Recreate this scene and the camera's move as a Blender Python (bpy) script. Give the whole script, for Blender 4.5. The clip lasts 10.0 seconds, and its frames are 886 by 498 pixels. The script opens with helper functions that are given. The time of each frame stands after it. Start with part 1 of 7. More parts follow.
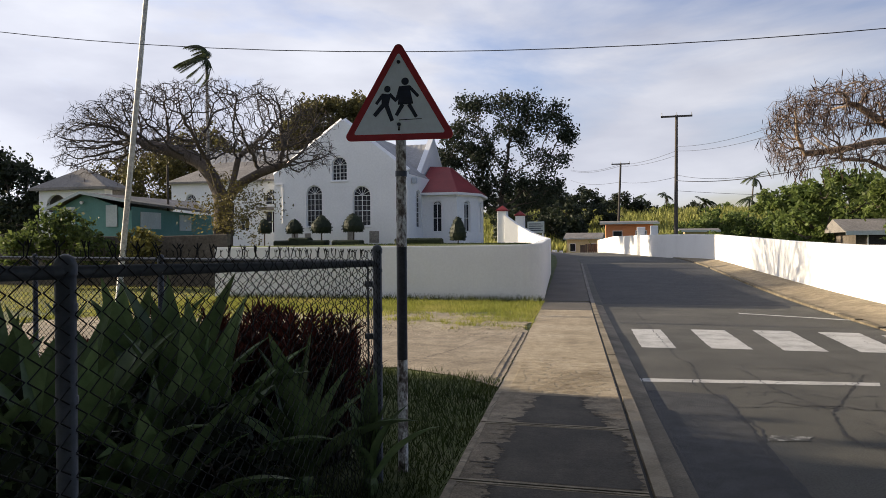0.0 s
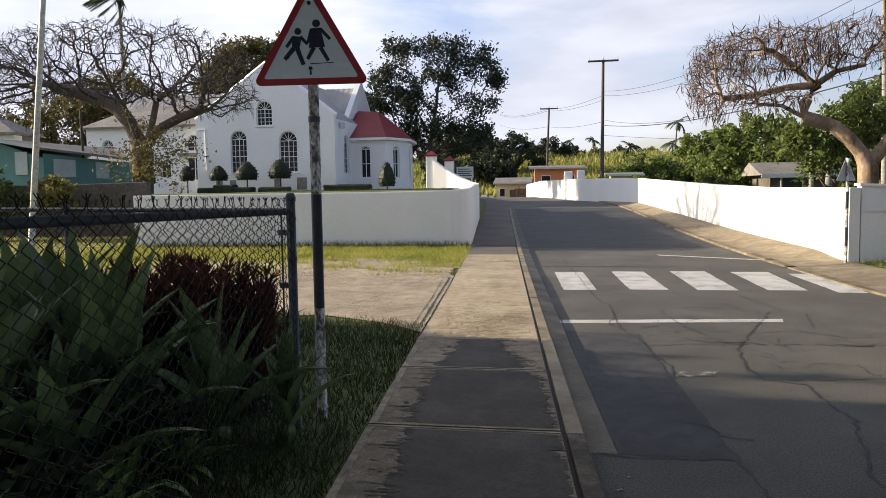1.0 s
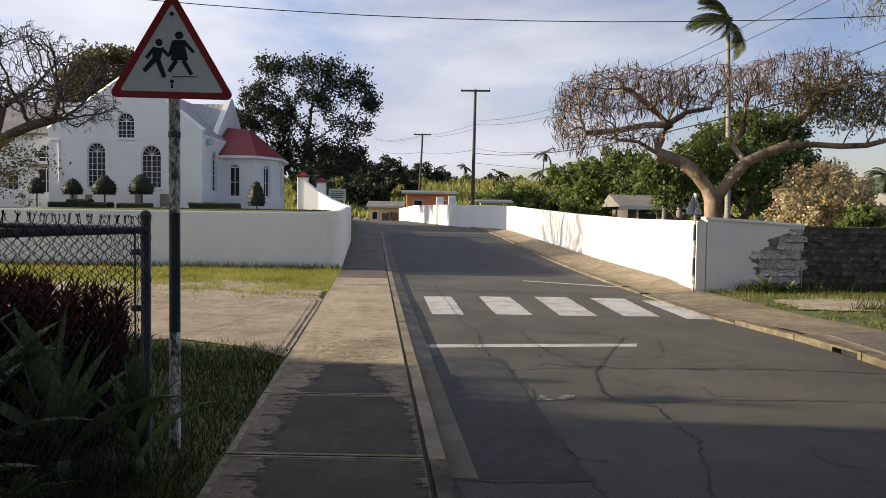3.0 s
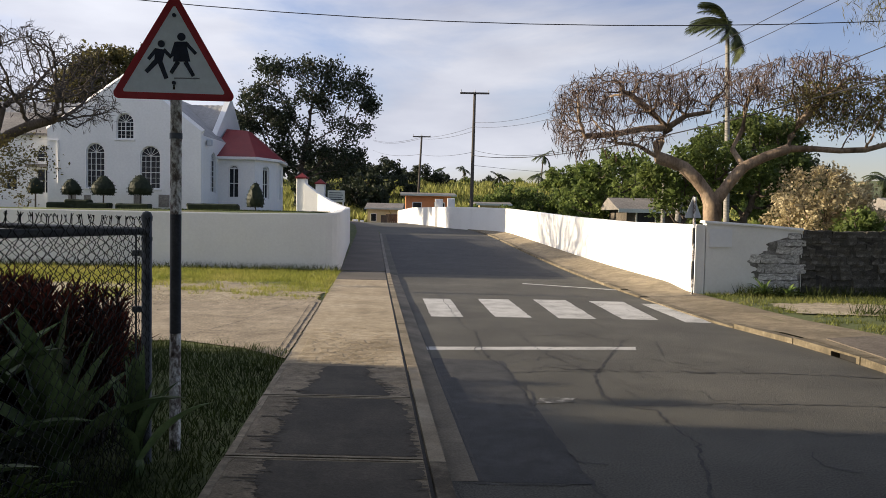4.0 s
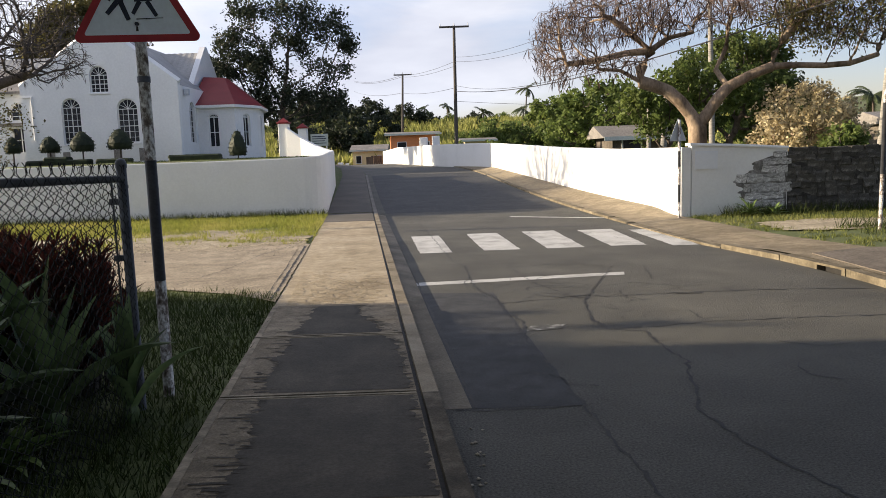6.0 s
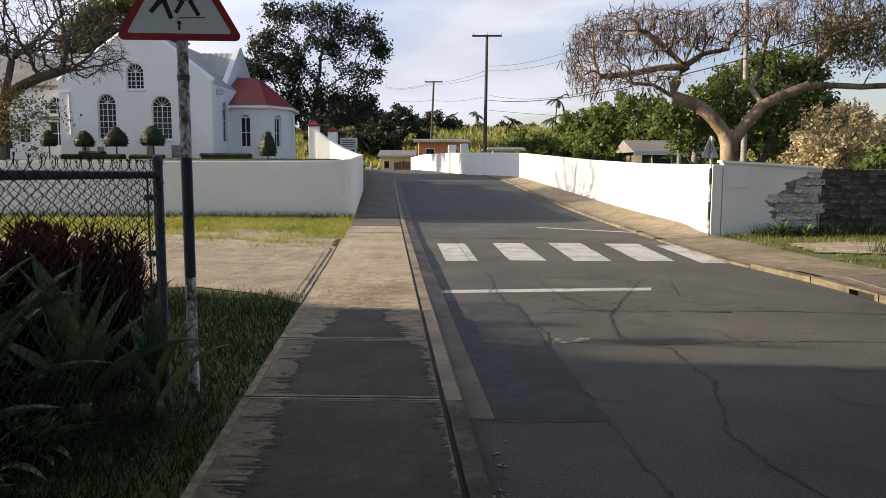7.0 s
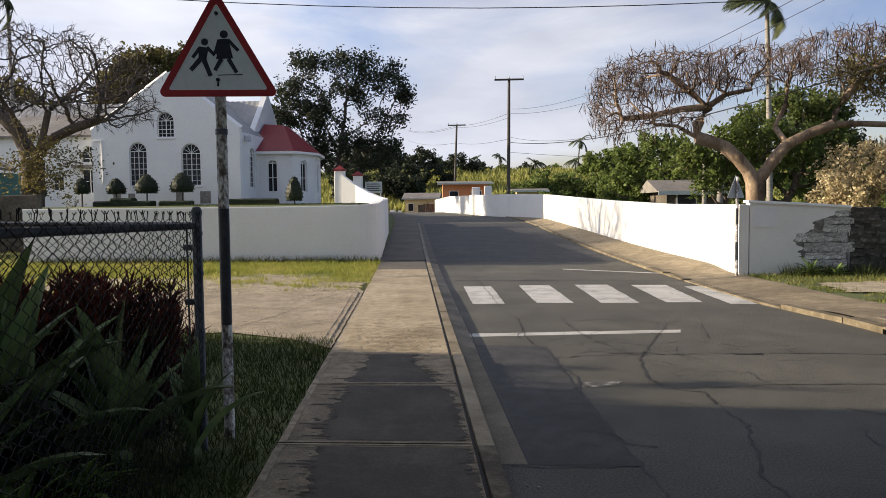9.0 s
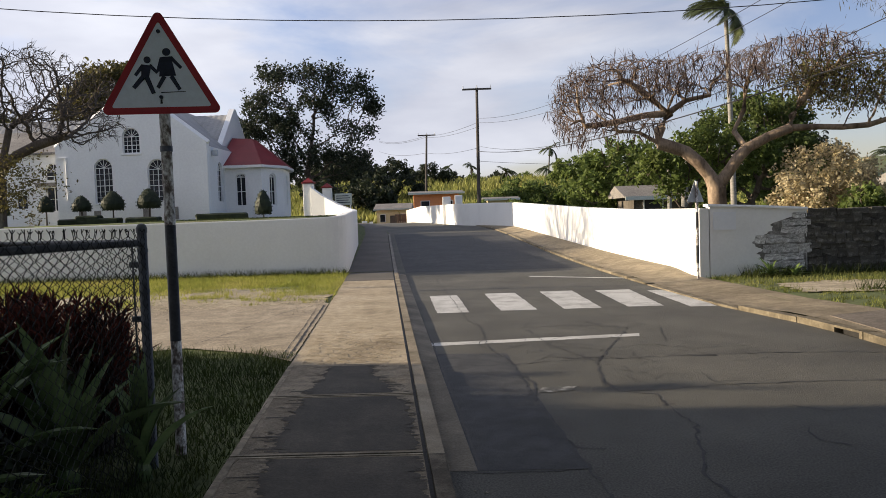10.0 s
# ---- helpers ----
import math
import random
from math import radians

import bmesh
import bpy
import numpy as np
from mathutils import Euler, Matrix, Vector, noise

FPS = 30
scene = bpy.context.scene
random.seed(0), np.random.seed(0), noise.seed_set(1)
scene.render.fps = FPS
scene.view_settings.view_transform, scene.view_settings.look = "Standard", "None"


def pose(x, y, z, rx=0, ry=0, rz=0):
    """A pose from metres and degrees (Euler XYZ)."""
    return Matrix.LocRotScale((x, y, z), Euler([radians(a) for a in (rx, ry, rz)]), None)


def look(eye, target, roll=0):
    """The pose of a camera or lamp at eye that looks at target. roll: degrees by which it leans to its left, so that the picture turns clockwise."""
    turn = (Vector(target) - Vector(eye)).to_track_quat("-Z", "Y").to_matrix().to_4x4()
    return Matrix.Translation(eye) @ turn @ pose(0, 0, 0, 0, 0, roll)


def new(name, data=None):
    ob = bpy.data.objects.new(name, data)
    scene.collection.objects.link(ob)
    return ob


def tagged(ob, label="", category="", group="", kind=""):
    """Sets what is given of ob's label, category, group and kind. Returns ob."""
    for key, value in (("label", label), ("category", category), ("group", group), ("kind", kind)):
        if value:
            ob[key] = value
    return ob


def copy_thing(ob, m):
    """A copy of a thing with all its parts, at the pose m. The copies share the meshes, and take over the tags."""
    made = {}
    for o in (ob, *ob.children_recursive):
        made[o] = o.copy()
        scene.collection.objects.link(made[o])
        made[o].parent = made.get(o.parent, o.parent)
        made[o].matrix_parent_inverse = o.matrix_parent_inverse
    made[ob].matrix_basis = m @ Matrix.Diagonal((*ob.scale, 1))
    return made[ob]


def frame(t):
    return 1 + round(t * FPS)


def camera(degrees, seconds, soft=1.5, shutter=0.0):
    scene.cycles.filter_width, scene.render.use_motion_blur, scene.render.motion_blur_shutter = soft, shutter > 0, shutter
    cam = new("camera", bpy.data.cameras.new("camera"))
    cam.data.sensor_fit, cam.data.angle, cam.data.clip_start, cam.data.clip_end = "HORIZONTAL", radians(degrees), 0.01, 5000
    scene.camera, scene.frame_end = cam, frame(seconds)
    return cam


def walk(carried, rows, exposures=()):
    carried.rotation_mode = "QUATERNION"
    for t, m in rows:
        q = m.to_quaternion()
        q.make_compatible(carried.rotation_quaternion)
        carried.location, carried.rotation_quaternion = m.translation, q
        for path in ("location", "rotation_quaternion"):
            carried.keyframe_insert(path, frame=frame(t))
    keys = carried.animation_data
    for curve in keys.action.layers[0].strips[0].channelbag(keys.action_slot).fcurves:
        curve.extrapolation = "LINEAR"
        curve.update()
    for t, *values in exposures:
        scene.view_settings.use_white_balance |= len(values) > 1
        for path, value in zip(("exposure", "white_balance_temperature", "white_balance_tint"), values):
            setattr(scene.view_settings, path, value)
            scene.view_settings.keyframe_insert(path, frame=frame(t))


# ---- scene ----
cam = camera(60.2, 10.0, soft=0.75)
PATH = [
    (0, (0.403, -0.214, 1.761), (-0.132, 1.713, 1.751), -0.4),
    (0.5, (0.471, -0.223, 1.767), (-0.014, 1.717, 1.716), -0.9),
    (1, (0.51, -0.178, 1.768), (0.149, 1.783, 1.614), -0.9),
    (1.5, (0.525, -0.124, 1.773), (0.3, 1.859, 1.645), -0.4),
    (2, (0.539, -0.114, 1.776), (0.444, 1.881, 1.674), -0.0),
    (2.5, (0.55, -0.133, 1.775), (0.507, 1.864, 1.679), 0.4),
    (4, (0.527, -0.149, 1.778), (0.502, 1.849, 1.69), 1.1),
    (4.5, (0.529, -0.155, 1.777), (0.46, 1.842, 1.691), 0.6),
    (5, (0.544, -0.171, 1.759), (0.474, 1.825, 1.646), 0.5),
    (5.5, (0.583, -0.168, 1.738), (0.587, 1.825, 1.568), -1.3),
    (6, (0.571, -0.119, 1.725), (0.572, 1.866, 1.478), -2.0),
    (7.5, (0.513, -0.107, 1.727), (0.433, 1.884, 1.549), 1.0),
    (8, (0.492, -0.139, 1.75), (0.423, 1.858, 1.656), 0.9),
    (8.5, (0.474, -0.205, 1.767), (0.311, 1.784, 1.626), -0.2),
    (9, (0.491, -0.194, 1.767), (0.367, 1.799, 1.649), -0.6),
    (9.5, (0.565, -0.211, 1.773), (0.374, 1.778, 1.685), -1.9),
    (10, (0.69, -0.256, 1.771), (0.634, 1.741, 1.677), -1.9),
]
walk(cam, [(t, look(eye, target, roll)) for t, eye, target, roll in PATH],
     [(0, 0.8), (0.5, 0.95), (1.0, 1.12), (1.5, 1.12), (2.0, 0.98), (2.5, 0.86), (4.0, 0.82), (5.0, 0.78), (5.5, 0.8), (6.0, 1.08), (7.5, 0.98), (8.5, 0.95), (10.0, 0.84)])

# world: late sun from the left, broken cloud
SUN_EL, SUN_AZ = 15.0, 87.0
w = bpy.data.worlds.new("world")
scene.world = w
w.use_nodes = True
nt = w.node_tree
bg = nt.nodes["Background"]
sky = nt.nodes.new("ShaderNodeTexSky")
sky.sky_type, sky.sun_disc = "NISHITA", False
sky.sun_elevation, sky.sun_rotation = radians(SUN_EL), radians(-SUN_AZ)
sky_gain = nt.nodes.new("ShaderNodeVectorMath")
sky_gain.operation = "MULTIPLY"
sky_gain.inputs[1].default_value = (0.1, 0.092, 0.112)
tc = nt.nodes.new("ShaderNodeTexCoord")
mp = nt.nodes.new("ShaderNodeMapping")
mp.inputs["Scale"].default_value = (1.0, 1.0, 3.4)
mp.inputs["Rotation"].default_value = (0.12, 0.34, 0.5)
cn = nt.nodes.new("ShaderNodeTexNoise")
cn.inputs["Scale"].default_value, cn.inputs["Detail"].default_value, cn.inputs["Roughness"].default_value = 2.1, 7, 0.55
cn.inputs["Distortion"].default_value = 0.35
cr = nt.nodes.new("ShaderNodeValToRGB")
cr.color_ramp.elements[0].position, cr.color_ramp.elements[1].position = 0.38, 0.6
cn2 = nt.nodes.new("ShaderNodeTexNoise")
cn2.inputs["Scale"].default_value, cn2.inputs["Detail"].default_value = 2.6, 6
cr2 = nt.nodes.new("ShaderNodeValToRGB")
cr2.color_ramp.elements[0].position, cr2.color_ramp.elements[1].position = 0.3, 0.7
cr2.color_ramp.elements[0].color, cr2.color_ramp.elements[1].color = (0.27, 0.285, 0.355, 1), (0.51, 0.52, 0.565, 1)
cmix = nt.nodes.new("ShaderNodeMix")
cmix.data_type = "RGBA"
L = nt.links.new
L(sky.outputs[0], sky_gain.inputs[0])
L(tc.outputs["Generated"], mp.inputs[0]), L(mp.outputs[0], cn.inputs["Vector"]), L(mp.outputs[0], cn2.inputs["Vector"])
sxyz = nt.nodes.new("ShaderNodeSeparateXYZ")
clear = nt.nodes.new("ShaderNodeMath")
clear.operation = "MULTIPLY_ADD"
clear.inputs[1].default_value = -0.26
L(tc.outputs["Generated"], sxyz.inputs[0]), L(sxyz.outputs[0], clear.inputs[0]), L(cn.outputs[0], clear.inputs[2])
L(clear.outputs[0], cr.inputs[0]), L(cn2.outputs[0], cr2.inputs[0])
L(cr.outputs[0], cmix.inputs[0]), L(sky_gain.outputs[0], cmix.inputs[6]), L(cr2.outputs[0], cmix.inputs[7])
L(cmix.outputs[2], bg.inputs[0])
glow = nt.nodes.new("ShaderNodeMath")
glow.operation = "MULTIPLY_ADD"
glow.inputs[1].default_value, glow.inputs[2].default_value = -0.32, 0.97
L(sxyz.outputs[0], glow.inputs[0]), L(glow.outputs[0], bg.inputs[1])

sun = new("sun", bpy.data.lights.new("sun", "SUN"))
sun.data.energy, sun.data.angle, sun.data.color = 5.0, radians(0.6), (1.0, 0.83, 0.6)
sun_from = Vector((-math.sin(radians(SUN_AZ)), math.cos(radians(SUN_AZ)), math.tan(radians(SUN_EL))))
sun.matrix_world = look(sun_from * 100, (0, 0, 0))


# ---- materials ----
def mat(name, cols, scale=3.0, rough=0.8, bump=0.15, fine=9.0, metal=0.0, vary=0.0, island=0.0, translucent=0.0, spec=0.3, contrast=0.35, stretch=(1, 1, 1), fine_amt=0.35, mid=None):
    """Colours mixed by broad noise, broken by fine noise that also lifts the surface."""
    m = bpy.data.materials.new(name)
    m.use_nodes = True
    n, link = m.node_tree.nodes, m.node_tree.links.new
    bsdf = n["Principled BSDF"]
    bsdf.inputs["Roughness"].default_value, bsdf.inputs["Metallic"].default_value = rough, metal
    bsdf.inputs["Specular IOR Level"].default_value = spec
    co = n.new("ShaderNodeTexCoord")
    mpn = n.new("ShaderNodeMapping")
    mpn.inputs["Scale"].default_value = stretch
    link(co.outputs["Object"], mpn.inputs[0])
    a = n.new("ShaderNodeTexNoise")
    a.inputs["Scale"].default_value, a.inputs["Detail"].default_value, a.inputs["Roughness"].default_value = scale, 5, 0.6
    b = n.new("ShaderNodeTexNoise")
    b.inputs["Scale"].default_value, b.inputs["Detail"].default_value, b.inputs["Roughness"].default_value = scale * fine, 4, 0.65
    link(mpn.outputs[0], a.inputs["Vector"]), link(mpn.outputs[0], b.inputs["Vector"])
    ramp = n.new("ShaderNodeValToRGB")
    k = len(cols)
    e = ramp.color_ramp.elements
    while len(e) < k:
        e.new(0.5)
    for i, c in enumerate(cols):
        e[i].position = 0.5 + contrast * (i / max(k - 1, 1) - 0.5) * 1.2
        e[i].color = (*c, 1)
    link(a.outputs[0], ramp.inputs[0])
    mr = n.new("ShaderNodeMapRange")
    mr.inputs["From Min"].default_value, mr.inputs["From Max"].default_value = 0.3, 0.7
    mr.inputs["To Min"].default_value, mr.inputs["To Max"].default_value = 1 - fine_amt, 1 + fine_amt
    link(b.outputs[0], mr.inputs[0])
    hs = n.new("ShaderNodeHueSaturation")
    link(ramp.outputs[0], hs.inputs["Color"])
    value = mr.outputs[0]
    if mid:
        c = n.new("ShaderNodeTexNoise")
        c.inputs["Scale"].default_value, c.inputs["Detail"].default_value, c.inputs["Distortion"].default_value = mid[0], 6, 0.6
        link(mpn.outputs[0], c.inputs["Vector"])
        m3 = n.new("ShaderNodeMapRange")
        m3.inputs["From Min"].default_value, m3.inputs["From Max"].default_value = 0.35, 0.65
        m3.inputs["To Min"].default_value, m3.inputs["To Max"].default_value = 1 - mid[1], 1 + mid[1]
        link(c.outputs[0], m3.inputs[0])
        mul3 = n.new("ShaderNodeMath")
        mul3.operation = "MULTIPLY"
        link(value, mul3.inputs[0]), link(m3.outputs[0], mul3.inputs[1])
        value = mul3.outputs[0]
    for amount, node, out in ((vary, "ShaderNodeObjectInfo", "Random"), (island, "ShaderNodeNewGeometry", "Random Per Island")):
        if amount:
            src = n.new(node)
            m2 = n.new("ShaderNodeMapRange")
            m2.inputs["To Min"].default_value, m2.inputs["To Max"].default_value = 1 - amount, 1 + amount
            link(src.outputs[out], m2.inputs[0])
            mul = n.new("ShaderNodeMath")
            mul.operation = "MULTIPLY"
            link(value, mul.inputs[0]), link(m2.outputs[0], mul.inputs[1])
            value = mul.outputs[0]
    link(value, hs.inputs["Value"])
    link(hs.outputs[0], bsdf.inputs["Base Color"])
    if bump:
        bp = n.new("ShaderNodeBump")
        bp.inputs["Strength"].default_value, bp.inputs["Distance"].default_value = bump, 0.02
        link(b.outputs[0], bp.inputs["Height"]), link(bp.outputs[0], bsdf.inputs["Normal"])
    if translucent:
        tr = n.new("ShaderNodeBsdfTranslucent")
        ms = n.new("ShaderNodeMixShader")
        ms.inputs[0].default_value = translucent
        link(hs.outputs[0], tr.inputs[0])
        link(bsdf.outputs[0], ms.inputs[1]), link(tr.outputs[0], ms.inputs[2])
        link(ms.outputs[0], n["Material Output"].inputs[0])
    return m


M_ASPHALT = mat("asphalt", [(0.056, 0.055, 0.05), (0.09, 0.087, 0.077), (0.142, 0.134, 0.115)], 0.4, 0.78, 0.55, 170, contrast=0.6, fine_amt=0.62, mid=(1.3, 0.1), spec=0.25)
# repair patch colour, also painted as shade on the far road
M_ASPHALT_PATCH_SHADE = mat("asphalt patch and road shade", [(0.04, 0.042, 0.046), (0.064, 0.065, 0.068)], 0.8, 0.75, 0.5, 100, fine_amt=0.45, mid=(5, 0.18), spec=0.2)
M_TAR = mat("tar", [(0.012, 0.012, 0.013), (0.03, 0.028, 0.026)], 4, 0.6, 0.2)
M_ROADWHITE = mat("road paint", [(0.17, 0.165, 0.155), (0.46, 0.455, 0.44), (0.58, 0.575, 0.56)], 2.2, 0.7, 0.2, 14, contrast=0.5, fine_amt=0.22)
M_SCRAP = mat("scraped road paint", [(0.05, 0.05, 0.048), (0.09, 0.088, 0.08), (0.4, 0.4, 0.39)], 9, 0.8, 0.2, 5, contrast=0.35)
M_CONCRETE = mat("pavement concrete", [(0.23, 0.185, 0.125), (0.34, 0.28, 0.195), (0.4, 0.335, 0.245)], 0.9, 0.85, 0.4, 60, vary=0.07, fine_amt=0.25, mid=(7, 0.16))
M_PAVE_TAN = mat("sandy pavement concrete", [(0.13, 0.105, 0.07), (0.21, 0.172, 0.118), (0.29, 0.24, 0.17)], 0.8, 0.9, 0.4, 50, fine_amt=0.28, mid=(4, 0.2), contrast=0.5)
# pavement concrete in darker tones, for the slabs before the ramp
M_CONCRETE_DARK = mat("darker pavement concrete", [(0.13, 0.103, 0.07), (0.21, 0.17, 0.118), (0.3, 0.248, 0.18)], 1.4, 0.85, 0.5, 40, vary=0.07, fine_amt=0.3, mid=(7, 0.22), contrast=0.5)
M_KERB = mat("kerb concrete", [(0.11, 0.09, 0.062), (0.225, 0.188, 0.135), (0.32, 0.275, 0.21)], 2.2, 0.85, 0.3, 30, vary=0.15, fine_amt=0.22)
M_GUTTER = mat("gutter concrete", [(0.13, 0.12, 0.11), (0.24, 0.22, 0.19)], 0.9, 0.85, 0.3, 40, fine_amt=0.25)
M_GUTTER_TAN = mat("worn gutter concrete", [(0.075, 0.066, 0.052), (0.17, 0.147, 0.113), (0.27, 0.232, 0.178)], 1.4, 0.85, 0.3, 30, fine_amt=0.25, contrast=0.45)
M_STAIN = mat("grime film", [(0.036, 0.031, 0.024), (0.06, 0.051, 0.039), (0.095, 0.08, 0.06)], 1.3, 0.8, 0.25, 40, fine_amt=0.3, mid=(5, 0.16), contrast=0.5)
M_PAVE_FAR = mat("asphalt pavement", [(0.075, 0.07, 0.062), (0.13, 0.115, 0.1)], 0.7, 0.85, 0.3, 60)
M_EARTH = mat("earth and thin grass", [(0.06, 0.075, 0.03), (0.1, 0.12, 0.045), (0.19, 0.16, 0.1)], 0.5, 0.95, 0.5, 30, contrast=0.6)
M_DRIVE = mat("worn driveway concrete", [(0.2, 0.165, 0.12), (0.3, 0.25, 0.185), (0.39, 0.33, 0.25)], 0.7, 0.9, 0.4, 40, contrast=0.5, mid=(4, 0.18))
M_GRAVEL = mat("gravel", [(0.3, 0.26, 0.2), (0.5, 0.44, 0.36)], 4, 0.95, 0.3, 8, island=0.35)
M_LIP = mat("trowelled slab edge", [(0.15, 0.125, 0.09), (0.27, 0.225, 0.16), (0.36, 0.3, 0.22)], 3, 0.85, 0.2, 20, fine_amt=0.2, mid=(9, 0.25))
M_SOIL = mat("bare sandy soil", [(0.2, 0.165, 0.11), (0.33, 0.28, 0.2), (0.43, 0.37, 0.28)], 0.9, 0.95, 0.5, 22, contrast=0.5, mid=(5, 0.22))
M_KERB_WORN = mat("worn kerb concrete", [(0.05, 0.042, 0.03), (0.15, 0.125, 0.085), (0.3, 0.255, 0.18)], 2.6, 0.9, 0.5, 12, contrast=0.5, fine_amt=0.3, vary=0.2)
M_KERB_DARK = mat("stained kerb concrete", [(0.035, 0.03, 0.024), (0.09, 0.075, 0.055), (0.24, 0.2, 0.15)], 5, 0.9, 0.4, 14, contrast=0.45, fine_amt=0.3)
M_WALLWHITE = mat("white wall paint", [(0.74, 0.74, 0.73), (0.82, 0.82, 0.81), (0.85, 0.85, 0.84)], 0.5, 0.75, 0.12, 30, contrast=0.5, fine_amt=0.035)
M_CHURCH = mat("limewashed wall", [(0.75, 0.75, 0.75), (0.84, 0.84, 0.83)], 0.35, 0.8, 0.15, 20, fine_amt=0.05)
M_TRIMWHITE = mat("white joinery", [(0.74, 0.74, 0.73), (0.8, 0.8, 0.8)], 2, 0.6, 0.05, fine_amt=0.04)
M_PANE = mat("dark window glass", [(0.01, 0.012, 0.016), (0.022, 0.025, 0.032)], 0.9, 0.2, 0.0, spec=0.25)
M_REDROOF = mat("red painted roof", [(0.15, 0.014, 0.018), (0.21, 0.022, 0.026)], 0.8, 0.6, 0.2, 20, fine_amt=0.15)
M_GREYROOF = mat("grey sheet roof", [(0.22, 0.22, 0.22), (0.32, 0.32, 0.32)], 0.6, 0.55, 0.1, 12, fine_amt=0.12)
M_OLDROOF = mat("weathered roof", [(0.15, 0.14, 0.13), (0.26, 0.24, 0.22)], 0.7, 0.8, 0.2, 14)
M_STONE = mat("black weathered stone", [(0.04, 0.038, 0.033), (0.085, 0.08, 0.07), (0.33, 0.31, 0.28)], 1.6, 0.95, 0.7, 8, vary=0.3, contrast=0.75, fine_amt=0.4)
M_STONE_PALE = mat("stone with paint remains", [(0.14, 0.132, 0.12), (0.5, 0.49, 0.47), (0.74, 0.735, 0.72)], 2.6, 0.95, 0.9, 9, vary=0.2, contrast=0.4, mid=(7, 0.3))
M_MORTAR = mat("dark mortar", [(0.03, 0.028, 0.025), (0.085, 0.08, 0.072)], 3, 0.95, 0.5)
M_MORTAR_GREY = mat("stained old plaster", [(0.045, 0.043, 0.038), (0.16, 0.152, 0.14), (0.5, 0.49, 0.47)], 6.0, 0.95, 0.6, 7, contrast=0.6)
M_GREYWALL = mat("grey garden wall", [(0.05, 0.044, 0.036), (0.11, 0.095, 0.078), (0.18, 0.155, 0.13)], 0.9, 0.95, 0.4, 10, contrast=0.5)
M_GREENHOUSE = mat("sea green boards", [(0.1, 0.22, 0.19), (0.13, 0.27, 0.235)], 0.6, 0.7, 0.1, 12, fine_amt=0.07)
M_SHUTTER = mat("pale shutter", [(0.42, 0.47, 0.44), (0.52, 0.56, 0.53)], 1.2, 0.7, 0.1, fine_amt=0.1)
M_ORANGE = mat("orange render", [(0.6, 0.23, 0.1), (0.7, 0.3, 0.14)], 0.5, 0.8, 0.1, fine_amt=0.08)
M_CREAM = mat("cream render", [(0.6, 0.5, 0.28), (0.7, 0.6, 0.36)], 0.5, 0.8, 0.1, fine_amt=0.08)
M_GALV = mat("galvanised steel", [(0.05, 0.056, 0.066), (0.11, 0.118, 0.13)], 6, 0.5, 0.1, 6, metal=0.3, fine_amt=0.15)
M_WIRE = mat("dull wire", [(0.01, 0.0105, 0.012), (0.022, 0.023, 0.025)], 8, 0.75, 0.0, spec=0.15)
M_CABLE = mat("black cable", [(0.02, 0.02, 0.022), (0.035, 0.035, 0.04)], 3, 0.6, 0.0)
M_POLE = mat("old pole timber", [(0.05, 0.045, 0.04), (0.12, 0.105, 0.09)], 2, 0.9, 0.3, 8, stretch=(4, 4, 0.5))
M_FLAG = mat("pale steel pole", [(0.4, 0.4, 0.37), (0.55, 0.55, 0.5)], 2, 0.5, 0.05, 6)
M_POSTFLAKE = mat("flaking white post paint", [(0.06, 0.045, 0.035), (0.17, 0.14, 0.12), (0.58, 0.57, 0.55), (0.66, 0.66, 0.65)], 16, 0.75, 0.4, 4, contrast=0.3, stretch=(1, 1, 0.6))
M_POSTBLACK = mat("black post paint", [(0.015, 0.016, 0.018), (0.04, 0.04, 0.042)], 10, 0.5, 0.2, 5)
M_SIGNRED = mat("sign red", [(0.34, 0.018, 0.03), (0.42, 0.03, 0.04)], 3, 0.45, 0.03, fine_amt=0.1)
M_SIGNWHITE = mat("sign white", [(0.74, 0.83, 0.93), (0.79, 0.87, 0.96)], 3, 0.4, 0.03, fine_amt=0.05)
M_SIGNDARK = mat("sign dark blue", [(0.012, 0.018, 0.04), (0.02, 0.03, 0.06)], 4, 0.5, 0.0)
M_SIGNBACK = mat("grey sign back", [(0.42, 0.45, 0.5), (0.52, 0.55, 0.6)], 3, 0.5, 0.02, metal=0.0, fine_amt=0.06)
M_BARK_GREY = mat("grey bark", [(0.07, 0.055, 0.045), (0.14, 0.115, 0.095)], 1.5, 0.95, 0.5, 10, stretch=(1, 1, 0.4))
M_BARK_WARM = mat("warm bark", [(0.1, 0.07, 0.048), (0.25, 0.185, 0.13), (0.38, 0.29, 0.21)], 1.8, 0.95, 0.8, 7, stretch=(1, 1, 0.4))
M_TWIG = mat("bare twigs", [(0.08, 0.06, 0.052), (0.18, 0.135, 0.115)], 2, 0.95, 0.0)
M_TWIG_DARK = mat("dark bare twigs", [(0.05, 0.042, 0.038), (0.1, 0.085, 0.075)], 2, 0.95, 0.0)
M_POD = mat("dry seed pods", [(0.03, 0.018, 0.014), (0.07, 0.04, 0.03)], 3, 0.8, 0.0, island=0.3)
M_PALMTRUNK = mat("palm trunk", [(0.2, 0.19, 0.17), (0.32, 0.3, 0.27)], 1.5, 0.9, 0.3, 8, stretch=(0.4, 0.4, 3))


def leafmat(name, a, b, tr=0.35):
    return mat(name, [a, b], 0.5, 0.6, 0.0, 6, island=0.4, translucent=tr, spec=0.25)


